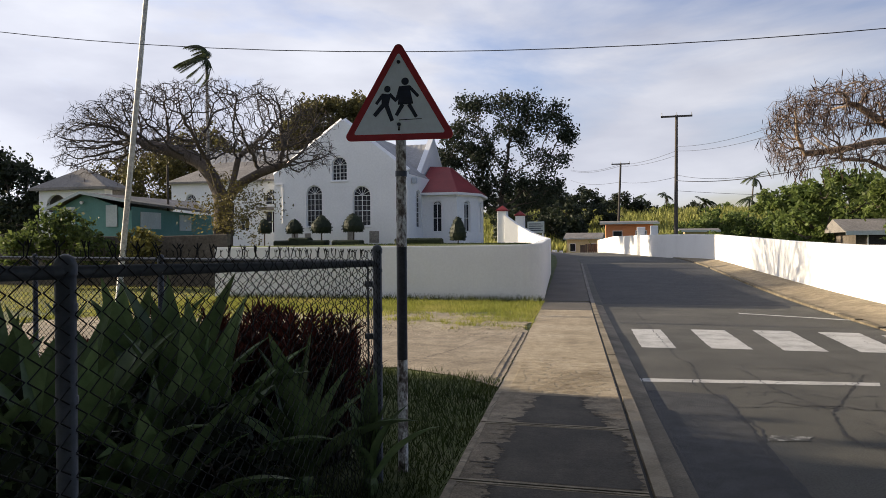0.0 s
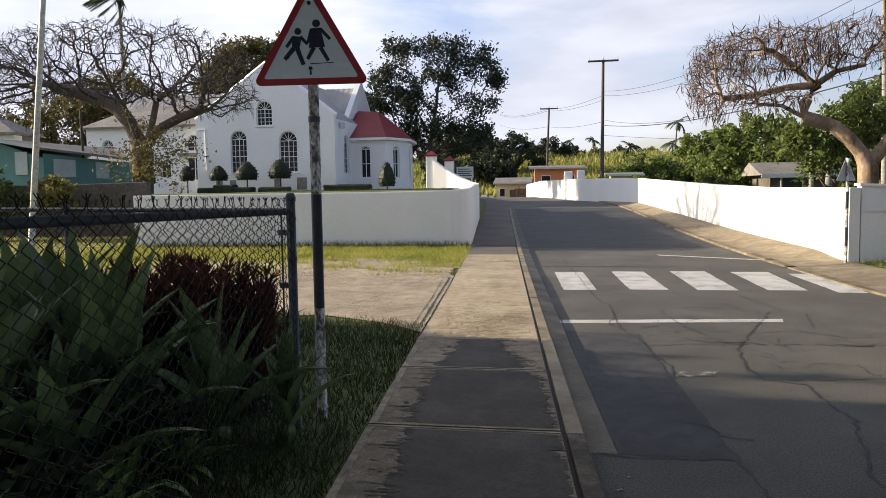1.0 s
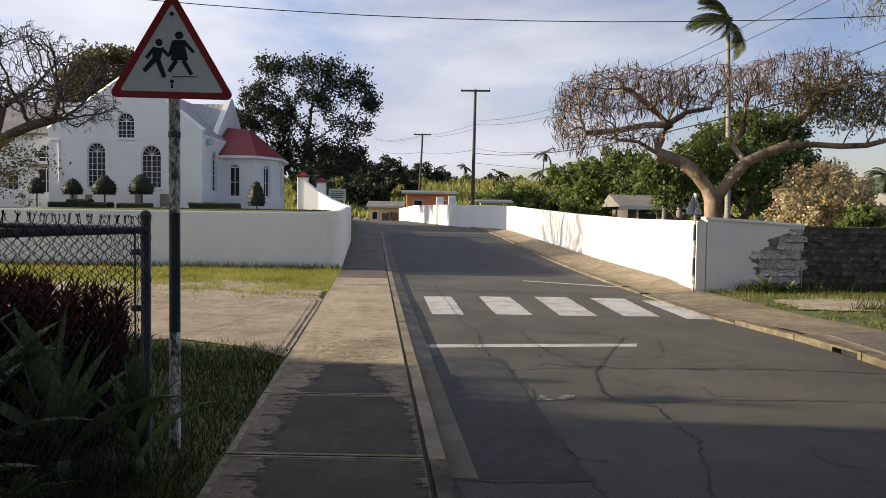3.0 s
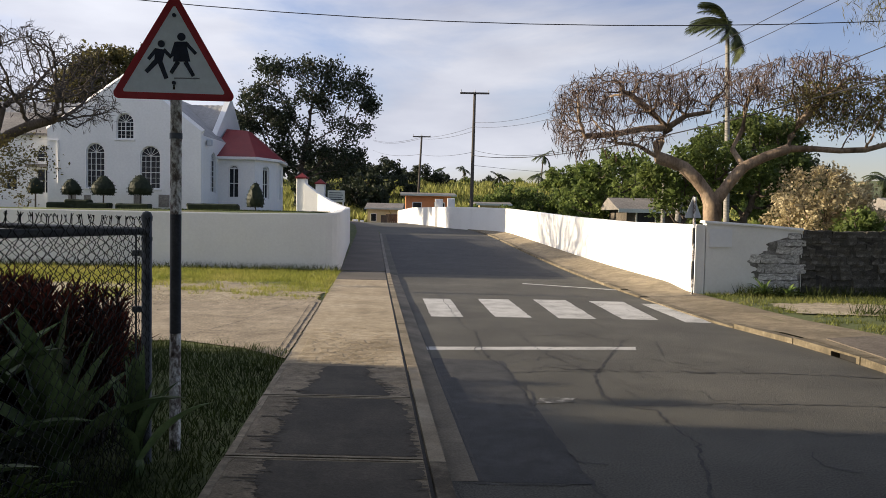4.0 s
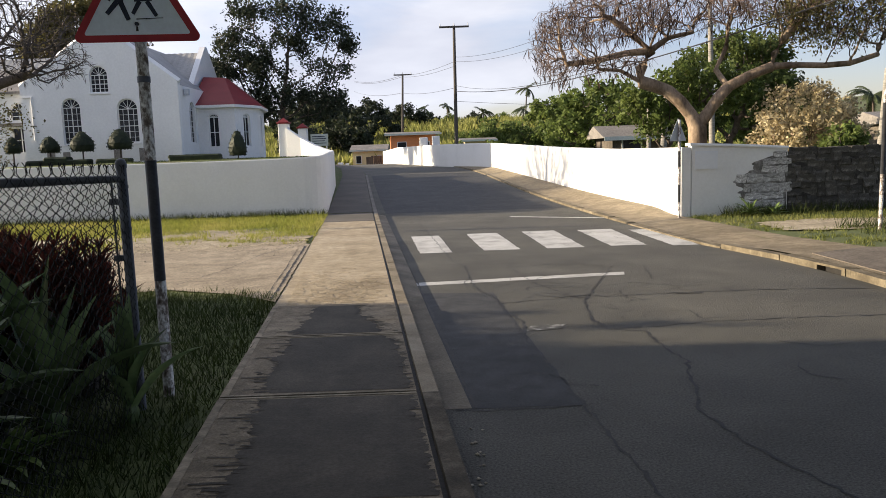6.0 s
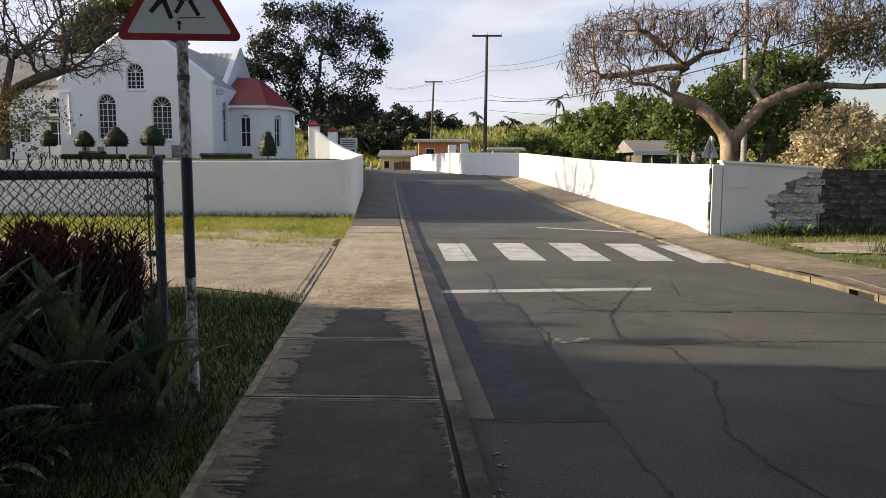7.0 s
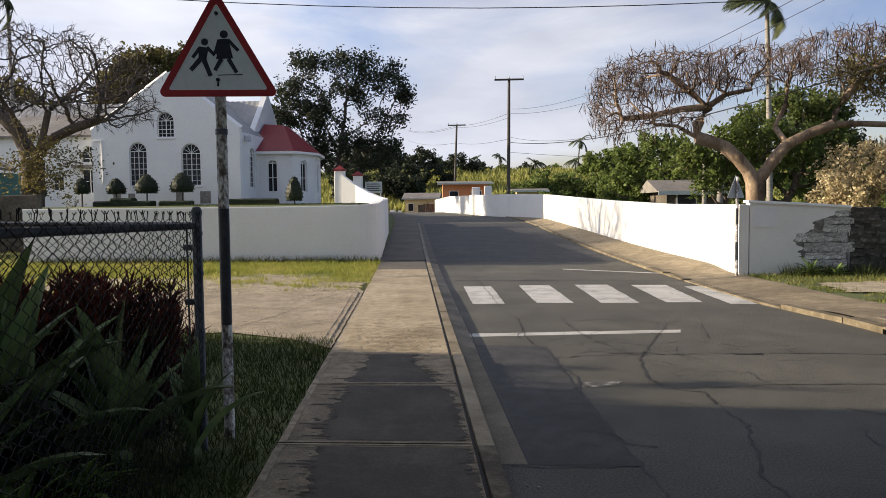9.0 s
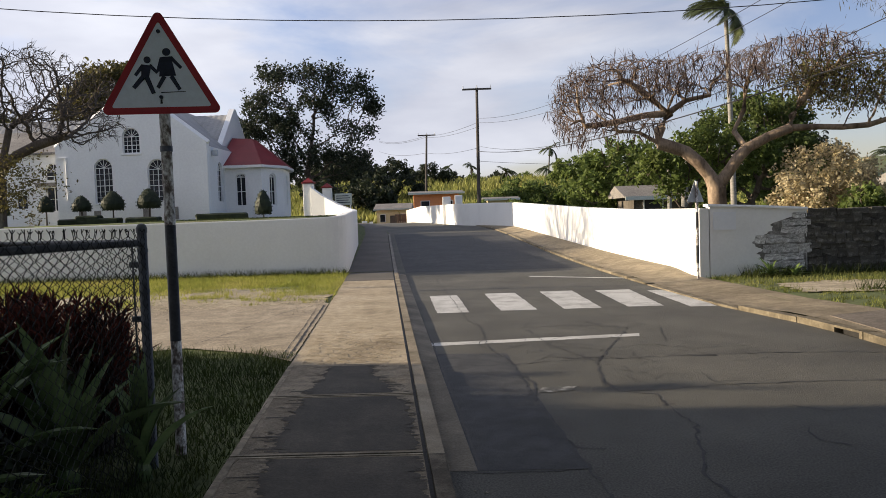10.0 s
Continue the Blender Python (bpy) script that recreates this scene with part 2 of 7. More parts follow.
M_LEAF_DARK = leafmat("dark leaves", (0.02, 0.029, 0.017), (0.04, 0.05, 0.026), 0.25)
M_LEAF = leafmat("green leaves", (0.09, 0.135, 0.034), (0.17, 0.21, 0.06), 0.45)
M_LEAF_CREEPER = leafmat("creeper leaves", (0.1, 0.088, 0.03), (0.2, 0.165, 0.06))
M_LEAF_MID = leafmat("mid green leaves", (0.062, 0.092, 0.026), (0.125, 0.155, 0.046), 0.45)
M_LEAF_OLIVE = leafmat("olive leaves", (0.08, 0.078, 0.027), (0.15, 0.13, 0.05))
M_LEAF_FIELD = leafmat("cane field", (0.2, 0.22, 0.05), (0.34, 0.33, 0.1))
M_LEAF_DRY = leafmat("dry straw leaves", (0.42, 0.35, 0.2), (0.58, 0.5, 0.33))
M_LEAF_PALM = leafmat("palm fronds", (0.035, 0.05, 0.02), (0.075, 0.09, 0.035), 0.25)
M_LEAF_YELLOW = leafmat("yellowing leaves", (0.16, 0.15, 0.035), (0.26, 0.22, 0.07))
M_AGAVE = mat("agave leaf", [(0.085, 0.135, 0.055), (0.175, 0.235, 0.1)], 3, 0.3, 0.05, 8, vary=0.35, translucent=0.2, fine_amt=0.12)
M_CRINUM = mat("strap leaf", [(0.09, 0.15, 0.036), (0.19, 0.25, 0.08)], 3, 0.3, 0.0, island=0.3, translucent=0.25)
M_REDLEAF = leafmat("dark red leaves", (0.055, 0.018, 0.013), (0.135, 0.035, 0.026), 0.35)
# verge grass is darkened to carry its shade, lawn grass lightened for sun
M_GRASS_SHADE = mat("grass", [(0.022, 0.037, 0.009), (0.042, 0.06, 0.014), (0.078, 0.082, 0.026)], 0.6, 0.7, 0.0, 8, island=0.35, translucent=0.35, contrast=0.5)
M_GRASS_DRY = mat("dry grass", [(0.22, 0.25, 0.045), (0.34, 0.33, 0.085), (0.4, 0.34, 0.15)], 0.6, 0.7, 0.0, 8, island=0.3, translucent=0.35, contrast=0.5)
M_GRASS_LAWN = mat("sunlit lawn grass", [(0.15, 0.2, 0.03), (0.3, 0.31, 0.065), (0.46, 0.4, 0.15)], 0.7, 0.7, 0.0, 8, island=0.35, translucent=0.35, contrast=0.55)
M_GRASS_MIX = mat("worn verge grass", [(0.075, 0.1, 0.022), (0.15, 0.17, 0.04), (0.26, 0.24, 0.09)], 0.8, 0.7, 0.0, 8, island=0.35, translucent=0.35, contrast=0.5)


# ---- builders ----
def mesh_of(name, verts, faces, material, smooth=False):
    me = bpy.data.meshes.new(name)
    me.from_pydata([tuple(v) for v in verts], [], [tuple(f) for f in faces])
    me.materials.append(material)
    if smooth:
        me.shade_smooth()
    return me


def done(bm, name, material, smooth=False):
    me = bpy.data.meshes.new(name)
    bmesh.ops.recalc_face_normals(bm, faces=bm.faces)
    bm.to_mesh(me)
    bm.free()
    me.materials.append(material)
    if smooth:
        me.shade_smooth()
    return me


def part(name, me, parent, label=""):
    ob = new(name, me)
    ob.parent = parent
    return tagged(ob, label)


def thing(name, label, category, at=(0, 0, 0), turn=0, group=""):
    ob = new(name)
    ob.empty_display_size = 0.2
    ob.matrix_basis = pose(*at, 0, 0, turn)
    return tagged(ob, label, category, group)


def box_bm(x0, y0, z0, x1, y1, z1, bevel=0.0, bm=None):
    own = bmesh.new() if bm is None else bm
    got = bmesh.ops.create_cube(own, size=1)["verts"]
    for v in got:
        v.co = Vector((x0 + (v.co.x + 0.5) * (x1 - x0), y0 + (v.co.y + 0.5) * (y1 - y0), z0 + (v.co.z + 0.5) * (z1 - z0)))
    if bevel:
        es = [e for e in own.edges if e.verts[0] in got]
        bmesh.ops.bevel(own, geom=es, offset=bevel, segments=1, affect="EDGES")
    return own


def box(name, x0, y0, z0, x1, y1, z1, material, bevel=0.01):
    return done(box_bm(x0, y0, z0, x1, y1, z1, bevel), name, material)


def rings(paths_a, paths_b, ra, rb, da, db, sides):
    """Frustums from points a to b, all at once: verts and faces."""
    n = len(paths_a)
    def frame_of(d):
        up = np.where(np.abs(d[:, 2:3]) > 0.9, np.array([[1.0, 0, 0]]), np.array([[0, 0, 1.0]]))
        u = np.cross(d, up)
        u /= np.linalg.norm(u, axis=1, keepdims=True) + 1e-9
        return u, np.cross(d, u)
    ang = np.linspace(0, 2 * math.pi, sides, endpoint=False)
    out = []
    for p, r, d in ((paths_a, ra, da), (paths_b, rb, db)):
        u, v = frame_of(d)
        out.append(p[:, None] + r[:, None, None] * (u[:, None] * np.cos(ang)[None, :, None] + v[:, None] * np.sin(ang)[None, :, None]))
    verts = np.concatenate(out, axis=1).reshape(-1, 3)
    base = (np.arange(n) * 2 * sides)[:, None]
    k = np.arange(sides)
    f = np.stack([k, (k + 1) % sides, (k + 1) % sides + sides, k + sides], axis=1)
    faces = (base[:, :, None] + f[None]).reshape(-1, 4)
    return verts, faces


def tube(points, radii, sides=8):
    """A continuous tapered tube with closed ends."""
    p = np.array(points, float)
    d = np.gradient(p, axis=0)
    d /= np.linalg.norm(d, axis=1, keepdims=True) + 1e-9
    up = np.array([0.31, 0.95, 0.05]) if abs(d[:, 2]).mean() > 0.7 else np.array([0.02, 0.05, 1.0])
    u = np.cross(d, up)
    u /= np.linalg.norm(u, axis=1, keepdims=True) + 1e-9
    v = np.cross(d, u)
    ang = np.linspace(0, 2 * math.pi, sides, endpoint=False)
    r = np.array(radii, float)[:, None, None] * np.ones((len(p), 1, 1))
    vs = (p[:, None] + r * (u[:, None] * np.cos(ang)[None, :, None] + v[:, None] * np.sin(ang)[None, :, None])).reshape(-1, 3)
    fs = []
    for i in range(len(p) - 1):
        for k in range(sides):
            a, b = i * sides + k, i * sides + (k + 1) % sides
            fs.append((a, b, b + sides, a + sides))
    fs.append(tuple(range(sides)))
    fs.append(tuple((len(p) - 1) * sides + k for k in range(sides)))
    return vs.tolist(), fs


def joined(pieces):
    vs, fs = [], []
    for v, f in pieces:
        o = len(vs)
        vs += [tuple(c) for c in v]
        fs += [tuple(i + o for i in q) for q in f]
    return vs, fs


def colonize(rng, root, attract, step, reach, kill, iters=160, root_parents=None):
    nodes, parents = [np.array(p, float) for p in root], list(root_parents or [-1] + list(range(len(root) - 1)))
    att = np.array(attract, float)
    near = np.full(len(att), 1e9)
    who = np.zeros(len(att), int)
    fresh = 0
    for _ in range(iters):
        block = np.array(nodes[fresh:])
        d = np.linalg.norm(att[:, None] - block[None], axis=2)
        j = d.argmin(1)
        dj = d[np.arange(len(att)), j]
        better = dj < near
        near[better], who[better] = dj[better], j[better] + fresh
        fresh = len(nodes)
        live = near > kill
        att, near, who = att[live], near[live], who[live]
        pull = near < reach
        if not len(att) or not pull.any():
            break
        for k in np.unique(who[pull]):
            way = att[pull & (who == k)] - nodes[k]
            way /= np.linalg.norm(way, axis=1, keepdims=True) + 1e-9
            m = way.mean(0) + rng.normal(0, 0.16, 3)
            m /= np.linalg.norm(m) + 1e-9
            nodes.append(nodes[k] + m * step)
            parents.append(int(k))
        if len(nodes) == fresh:
            break
    return np.array(nodes), np.array(parents)


def skeleton_radii(nodes, parents, tip, power=2.3, most=9.0):
    acc = np.zeros(len(nodes))
    kids = np.zeros(len(nodes), int)
    for i in range(len(nodes) - 1, 0, -1):
        if kids[i] == 0:
            acc[i] = tip ** power
        acc[parents[i]] += acc[i]
        kids[parents[i]] += 1
    acc[acc == 0] = tip ** power
    return np.minimum(acc ** (1 / power), most), kids


def branch_meshes(nodes, parents, radii, split, sides_big=9, sides_small=4):
    """Two meshes: limbs thicker than split, twigs below it."""
    d = np.zeros_like(nodes)
    d[1:] = nodes[1:] - nodes[parents[1:]]
    d[0] = d[1] if len(d) > 1 else (0, 0, 1)
    d /= np.linalg.norm(d, axis=1, keepdims=True) + 1e-9
    idx = np.arange(1, len(nodes))
    par = parents[1:]
    main = np.full(len(nodes), -1)
    for i in idx:
        p = parents[i]
        if main[p] < 0 or radii[i] > radii[main[p]]:
            main[p] = i
    is_main = main[par] == idx
    r_a = np.where(is_main, radii[par], np.minimum(radii[par] * 0.85, radii[idx] * 1.25))
    d_a = np.where(is_main[:, None], d[par], d[idx])
    out = []
    for sel, sides in ((radii[idx] >= split, sides_big), (radii[idx] < split, sides_small)):
        out.append(rings(nodes[par[sel]], nodes[idx[sel]], r_a[sel], radii[idx[sel]], d_a[sel], d[idx[sel]], sides))
    return out


def leaf_quads(rng, centres, per, spread, size, droop=0.0, slim=0.5, flat=0.0):
    c = np.repeat(np.array(centres, float), per, axis=0)
    n = len(c)
    sp = np.array(spread if np.ndim(spread) else (spread,) * 3)
    c = c + rng.normal(0, 1, (n, 3)) * sp
    a = rng.normal(0, 1, (n, 3))
    a[:, 2] = a[:, 2] * (1 - flat) - droop
    a /= np.linalg.norm(a, axis=1, keepdims=True) + 1e-9
    b = np.cross(a, rng.normal(0, 1, (n, 3)))
    b /= np.linalg.norm(b, axis=1, keepdims=True) + 1e-9
    ln = size * rng.uniform(0.6, 1.35, (n, 1))
    verts = np.stack([c - a * ln * 0.5, c + b * ln * slim * 0.5, c + a * ln * 0.5, c - b * ln * slim * 0.5], axis=1).reshape(-1, 3)
    faces = np.arange(n * 4).reshape(-1, 4)
    return verts, faces


def np_mesh(name, verts, faces, material, smooth=False):
    """Quick mesh from arrays of quads or triangles."""
    me = bpy.data.meshes.new(name)
    faces = np.asarray(faces)
    k = faces.shape[1]
    me.vertices.add(len(verts))
    me.vertices.foreach_set("co", np.asarray(verts, np.float32).ravel())
    me.loops.add(faces.size)
    me.loops.foreach_set("vertex_index", faces.astype(np.int32).ravel())
    me.polygons.add(len(faces))
    me.polygons.foreach_set("loop_start", np.arange(0, faces.size, k, dtype=np.int32))
    me.materials.append(material)
    me.update(calc_edges=True)
    me.validate()
    if smooth:
        me.shade_smooth()
    return me


# ---- the lie of the land ----
YS = [-60, 9.5, 11.3, 13, 17, 21.5, 30, 45, 60, 80, 105, 140, 300]
XRS = [5.72, 5.7, 5.48, 5.08, 4.76, 4.44, 3.85, 2.85, 1.2, -2.2, -8.5, -18.5, -70]
YL = [-60, 45, 60, 80, 105, 140, 300]
XLS = [7.33, -3.7, -5.7, -9.0, -15.3, -25.5, -77]


def sm(a, b, v):
    t = np.clip((np.asarray(v, float) - a) / (b - a), 0, 1)
    return t * t * (3 - 2 * t)


def road_z(y):
    return 0.75 * sm(18, 58, y) + 0.08 * sm(60, 80, y) - 1.3 * sm(85, 130, y)


def left_x(y):
    return np.interp(y, YL, XLS)


def right_x(y):
    return np.interp(y, YS, XRS)


def land_z(x, y):
    """Height of the open ground."""
    xl, xr = left_x(y), right_x(y)
    z = road_z(y) + 0.085
    ol, orr = xl - x, x - xr
    inside = np.maximum(sm(1.3, 0.85, ol) * (ol >= 0), sm(1.1, 0.7, orr) * (orr >= 0)) + ((ol < 0) & (orr < 0))
    z = z - 0.2 * np.clip(inside, 0, 1)
    front = np.where(x < -14, 27.0, 22.4)
    terrace = sm(0, 2.5, y - front) * sm(1.75, 2.4, ol) * (1 - sm(64, 90, y))
    z = z + terrace * (1.78 - z)
    z = z + 8.5 * sm(112, 190, y) + 6 * sm(190, 300, y) + 8 * sm(70, 260, np.abs(x)) * sm(40, 140, y)
    return z


def ground_sheet():
    ys = np.concatenate([[-1500, -600, -200, -80, -40, -20, -10], np.arange(-6, 22, 0.5), np.arange(22, 30, 0.4), np.arange(30, 70, 2), np.arange(70, 130, 5), np.arange(130, 310, 10), [350, 450, 700, 1500, 3000]])
    lo = np.concatenate([[2500, 900, 400, 250, 160, 110, 80, 60, 50, 42, 36, 30, 26, 22, 18], np.arange(16, 3, -0.8), [2.6, 2.2, 1.9, 1.6, 1.4, 1.2, 1.0, 0.8, 0.4, 0.05]])
    ro = np.concatenate([[0.05, 0.4, 0.7, 0.9, 1.1, 1.4, 2, 3, 4, 5, 6, 8, 10, 13, 17, 22, 28, 36, 46, 60, 80, 110, 160, 250, 400, 900, 2500]])
    verts, nx = [], len(lo) + 3 + len(ro)
    for y in ys:
        xl, xr = float(left_x(y)), float(right_x(y))
        xs = np.concatenate([xl - lo, xl + (xr - xl) * np.array([0.25, 0.5, 0.75]), xr + ro])
        zs = land_z(xs, np.full(len(xs), y))
        verts += [(x, y, z + 0.03 * noise.noise((x * 0.7, y * 0.7, 0)) * (1 if -0.9 > x - xl or x - xr > 1.3 else 0)) for x, z in zip(xs, zs)]
    faces = [(j * nx + i, j * nx + i + 1, (j + 1) * nx + i + 1, (j + 1) * nx + i) for j in range(len(ys) - 1) for i in range(nx - 1)]
    return tagged(new("ground", mesh_of("ground", verts, faces, M_EARTH, True)), "rough ground of earth and thin grass", "ground", kind="structure")


def strip(name, ys, xa, xb, dz, material, cross=8, crown=0.0):
    """A sheet between two lines that follows the road's rise."""
    verts = []
    for y in ys:
        a, b = float(xa(y)), float(xb(y))
        for i in range(cross + 1):
            t = i / cross
            verts.append((a + (b - a) * t, y, float(road_z(y)) + dz + crown * 4 * t * (1 - t)))
    nx = cross + 1
    faces = [(j * nx + i, j * nx + i + 1, (j + 1) * nx + i + 1, (j + 1) * nx + i) for j in range(len(ys) - 1) for i in range(cross)]
    return mesh_of(name, verts, faces, material)


ground_sheet()
y_road = np.concatenate([np.arange(-40, 0, 5), np.arange(0, 30, 1.0), np.arange(30, 150, 3)])
tagged(new("road", strip("road", y_road, left_x, right_x, 0.0, M_ASPHALT, 10)), "worn grey asphalt road with cracks and patches", "road", kind="structure")


def flat_poly(name, pts, dz, material):
    vs = [(x, y, float(road_z(y)) + dz) for x, y in pts]
    return mesh_of(name, vs, [tuple(range(len(vs)))], material)


def slab(name, pts, dz, depth, material):
    """A thin slab with its own edges on a four-cornered plan."""
    vs = [(x, y, float(road_z(y)) + dz) for x, y in pts] + [(x, y, float(road_z(y)) + dz - depth) for x, y in pts]
    n = len(pts)
    fs = [tuple(range(n))] + [(i, i + n, (i + 1) % n + n, (i + 1) % n) for i in range(n)]
    return mesh_of(name, vs, fs, material)


# zebra stripes, lines
STRIPES = [(-0.09, 0.5, 0.74, 0.17, 16.06, 13.2), (1.09, 1.75, 1.95, 1.3, 16.2, 13.3), (2.29, 2.99, 3.09, 2.43, 16.3, 13.3), (3.47, 4.2, 4.2, 3.57, 16.2, 13.35), (4.5, 5.05, 5.05, 4.6, 15.9, 13.1)]


def worn_patch(name, pts, dz, material, seed, cut=0.035):
    """A painted patch with a slightly chewed outline."""
    rng = random.Random(seed)
    out = []
    for i, (a, b) in enumerate(zip(pts, pts[1:] + pts[:1])):
        n = max(2, int(math.dist(a, b) / 0.12))
        for k in range(n):
            t = k / n
            j = rng.uniform(-cut, cut) * (k > 0)
            nx, ny = b[1] - a[1], a[0] - b[0]
            ln = math.hypot(nx, ny) or 1
            out.append((a[0] + (b[0] - a[0]) * t + nx / ln * j, a[1] + (b[1] - a[1]) * t + ny / ln * j))
    bm = bmesh.new()
    vs = [bm.verts.new((x, y, float(road_z(y)) + dz)) for x, y in out]
    es = [bm.edges.new((vs[i], vs[(i + 1) % len(vs)])) for i in range(len(vs))]
    bmesh.ops.triangle_fill(bm, edges=es, use_beauty=True)
    for f in bm.faces:
        if f.normal.z < 0:
            f.normal_flip()
    me = bpy.data.meshes.new(name)
    bm.to_mesh(me)
    bm.free()
    me.materials.append(material)
    return me


for i, (fl, fr, nr, nl, yf, yn) in enumerate(STRIPES):
    st = new("zebra_stripe", worn_patch("zebra_stripe", [(nl, yn), (nr, yn), (fr, yf), (fl, yf)], 0.003, M_ROADWHITE, i, 0.011))
    tagged(st, "worn white painted zebra crossing stripe", "road marking", "zebra crossing stripes", "structure")
tagged(new("stop_line", worn_patch("stop_line", [(0.2, 9.86), (3.05, 10.2), (3.1, 10.44), (0.19, 10.1)], 0.003, M_ROADWHITE, 11, 0.01)), "worn white line across one lane", "road marking", kind="structure")
tagged(new("give_way_line", worn_patch("give_way_line", [(2.4, 20.0), (4.62, 18.75), (4.66, 18.95), (2.38, 20.22)], 0.006, M_ROADWHITE, 12, 0.012)), "thin white line across the far lane", "road marking", kind="structure")
tagged(new("paint_scrap", worn_patch("paint_scrap", [(1.36, 7.1), (1.72, 7.16), (1.78, 7.34), (1.42, 7.3)], 0.004, M_SCRAP, 14, 0.05)), "faded scrap of old white road paint", "road marking", kind="structure")
# near repair patch; the far strip paints the churchyard wall's shadow
tagged(new("road_patch", worn_patch("road_patch", [(0.62, 4.9), (1.5, 4.9), (1.3, 7.4), (1.18, 9.2), (0.25, 9.3), (0.5, 7.0)], 0.0016, M_ASPHALT_PATCH_SHADE, 20, 0.012)), "darker asphalt repair patch in the road", "road patch", kind="structure")
tagged(new("road_patch", strip("road_patch", np.arange(22.4, 46, 1.0), lambda y: left_x(y) + 0.25, lambda y: right_x(y) - 0.1, 0.004, M_ASPHALT_PATCH_SHADE, 8)), "dark strip painting the wall's shade on the rising road", "road patch", kind="structure")


def crack(pts, width, seed, material=M_TAR, dz=0.0045, jit=0.022):
    rng = random.Random(seed)
    fine = []
    for a, b in zip(pts, pts[1:]):
        n = max(2, int(math.dist(a, b) / 0.06))
        for k in range(n):
            t = k / n
            fine.append((a[0] + (b[0] - a[0]) * t + rng.uniform(-jit, jit), a[1] + (b[1] - a[1]) * t + rng.uniform(-jit, jit)))
    fine.append(pts[-1])
    vs, fs = [], []
    for i, (x, y) in enumerate(fine):
        x2, y2 = fine[min(i + 1, len(fine) - 1)]
        x1, y1 = fine[max(i - 1, 0)]
        nx, ny = y2 - y1, x1 - x2
        ln = math.hypot(nx, ny) or 1
        h = width * rng.uniform(0.15, 0.8) / 2
        z = float(road_z(y)) + dz
        vs += [(x + nx / ln * h, y + ny / ln * h, z), (x - nx / ln * h, y - ny / ln * h, z)]
    fs = [(2 * i, 2 * i + 1, 2 * i + 3, 2 * i + 2) for i in range(len(fine) - 1)]
    return tagged(new("road_crack", mesh_of("road_crack", vs, fs, material)), "dark ragged crack in the asphalt", "crack", "cracks in the road", "structure")


CRACKS = [
    ([(3.05, 11.01), (2.6, 9.7), (2.16, 8.46), (2.06, 7.53), (2.14, 7.07), (2.44, 6.92), (2.45, 6.31), (2.52, 5.92), (2.37, 5.32), (2.31, 4.97), (2.22, 4.82), (2.25, 4.4), (2.36, 3.9), (2.45, 3.64), (2.62, 3.2)], 0.04),
    ([(2.19, 7.06), (2.69, 7.13), (3.22, 7.23), (3.98, 7.26), (4.92, 7.25), (5.6, 7.2)], 0.03),
    ([(1.18, 8.48), (1.66, 8.64), (2.14, 8.68), (2.56, 8.69), (3.47, 8.78), (4.37, 8.77), (4.94, 8.72), (5.6, 8.6)], 0.035),
    ([(1.18, 8.79), (1.23, 8.05), (1.28, 7.42), (1.31, 6.59), (1.41, 5.7), (1.49, 4.96), (1.54, 4.46), (1.6, 3.7), (1.64, 3.0)], 0.038),
    ([(-0.08, 20.0), (0.2, 17.3), (0.47, 14.67), (0.72, 12.02), (0.91, 11.53), (0.93, 10.11), (1.02, 9.32), (1.18, 8.79)], 0.022),
    ([(1.61, 11.01), (1.73, 9.86), (1.95, 9.2), (2.16, 8.6)], 0.025),
    ([(1.7, 9.5), (2.4, 9.3), (3.0, 9.6), (3.5, 9.2), (4.2, 9.3)], 0.022),
    ([(0.63, 4.88), (0.95, 4.84), (1.48, 4.9)], 0.035),
    ([(2.9, 13.2), (3.1, 11.8), (3.5, 10.9), (3.3, 9.8)], 0.02),
    ([(1.3, 7.9), (1.36, 7.4), (1.32, 7.0)], 0.05),
    ([(1.7, 8.9), (1.95, 8.75), (2.3, 8.8), (2.5, 8.66)], 0.06),
    ([(3.3, 8.72), (3.6, 8.7)], 0.08),
    ([(1.4, 11.2), (2.2, 11.4), (2.9, 11.1)], 0.02),
    ([(1.46, 5.35), (1.6, 5.32), (1.68, 5.3)], 0.04),
]
for i, (pts, wd) in enumerate(CRACKS):
    crack(pts, wd, 40 + i)
web = random.Random(17)
for i in range(46):
    x, y, a = web.gauss(2.1, 0.9), web.gauss(9.6, 1.3), web.uniform(0, 6.28)
    if x < 0.9:
        continue
    pts = [(x, y)]
    for k in range(web.randint(2, 4)):
        a += web.uniform(-0.9, 0.9)
        x, y = x + 0.22 * math.cos(a), y + 0.22 * math.sin(a)
        pts.append((x, y))
    crack(pts, web.uniform(0.008, 0.02), 200 + i)
for i in range(22):
    x, y, a = web.uniform(1.2, 5.0), web.uniform(4.5, 20), web.uniform(0, 6.28)
    crack([(x, y), (x + 0.3 * math.cos(a), y + 0.3 * math.sin(a)), (x + 0.5 * math.cos(a + 0.5), y + 0.5 * math.sin(a + 0.5))], web.uniform(0.012, 0.022), 260 + i)


# ---- pavement on the near side ----
def groove_x(y):
    return 0.9 - 0.105 * y


def pave_left(y):
    return -0.5 - 0.1 * y


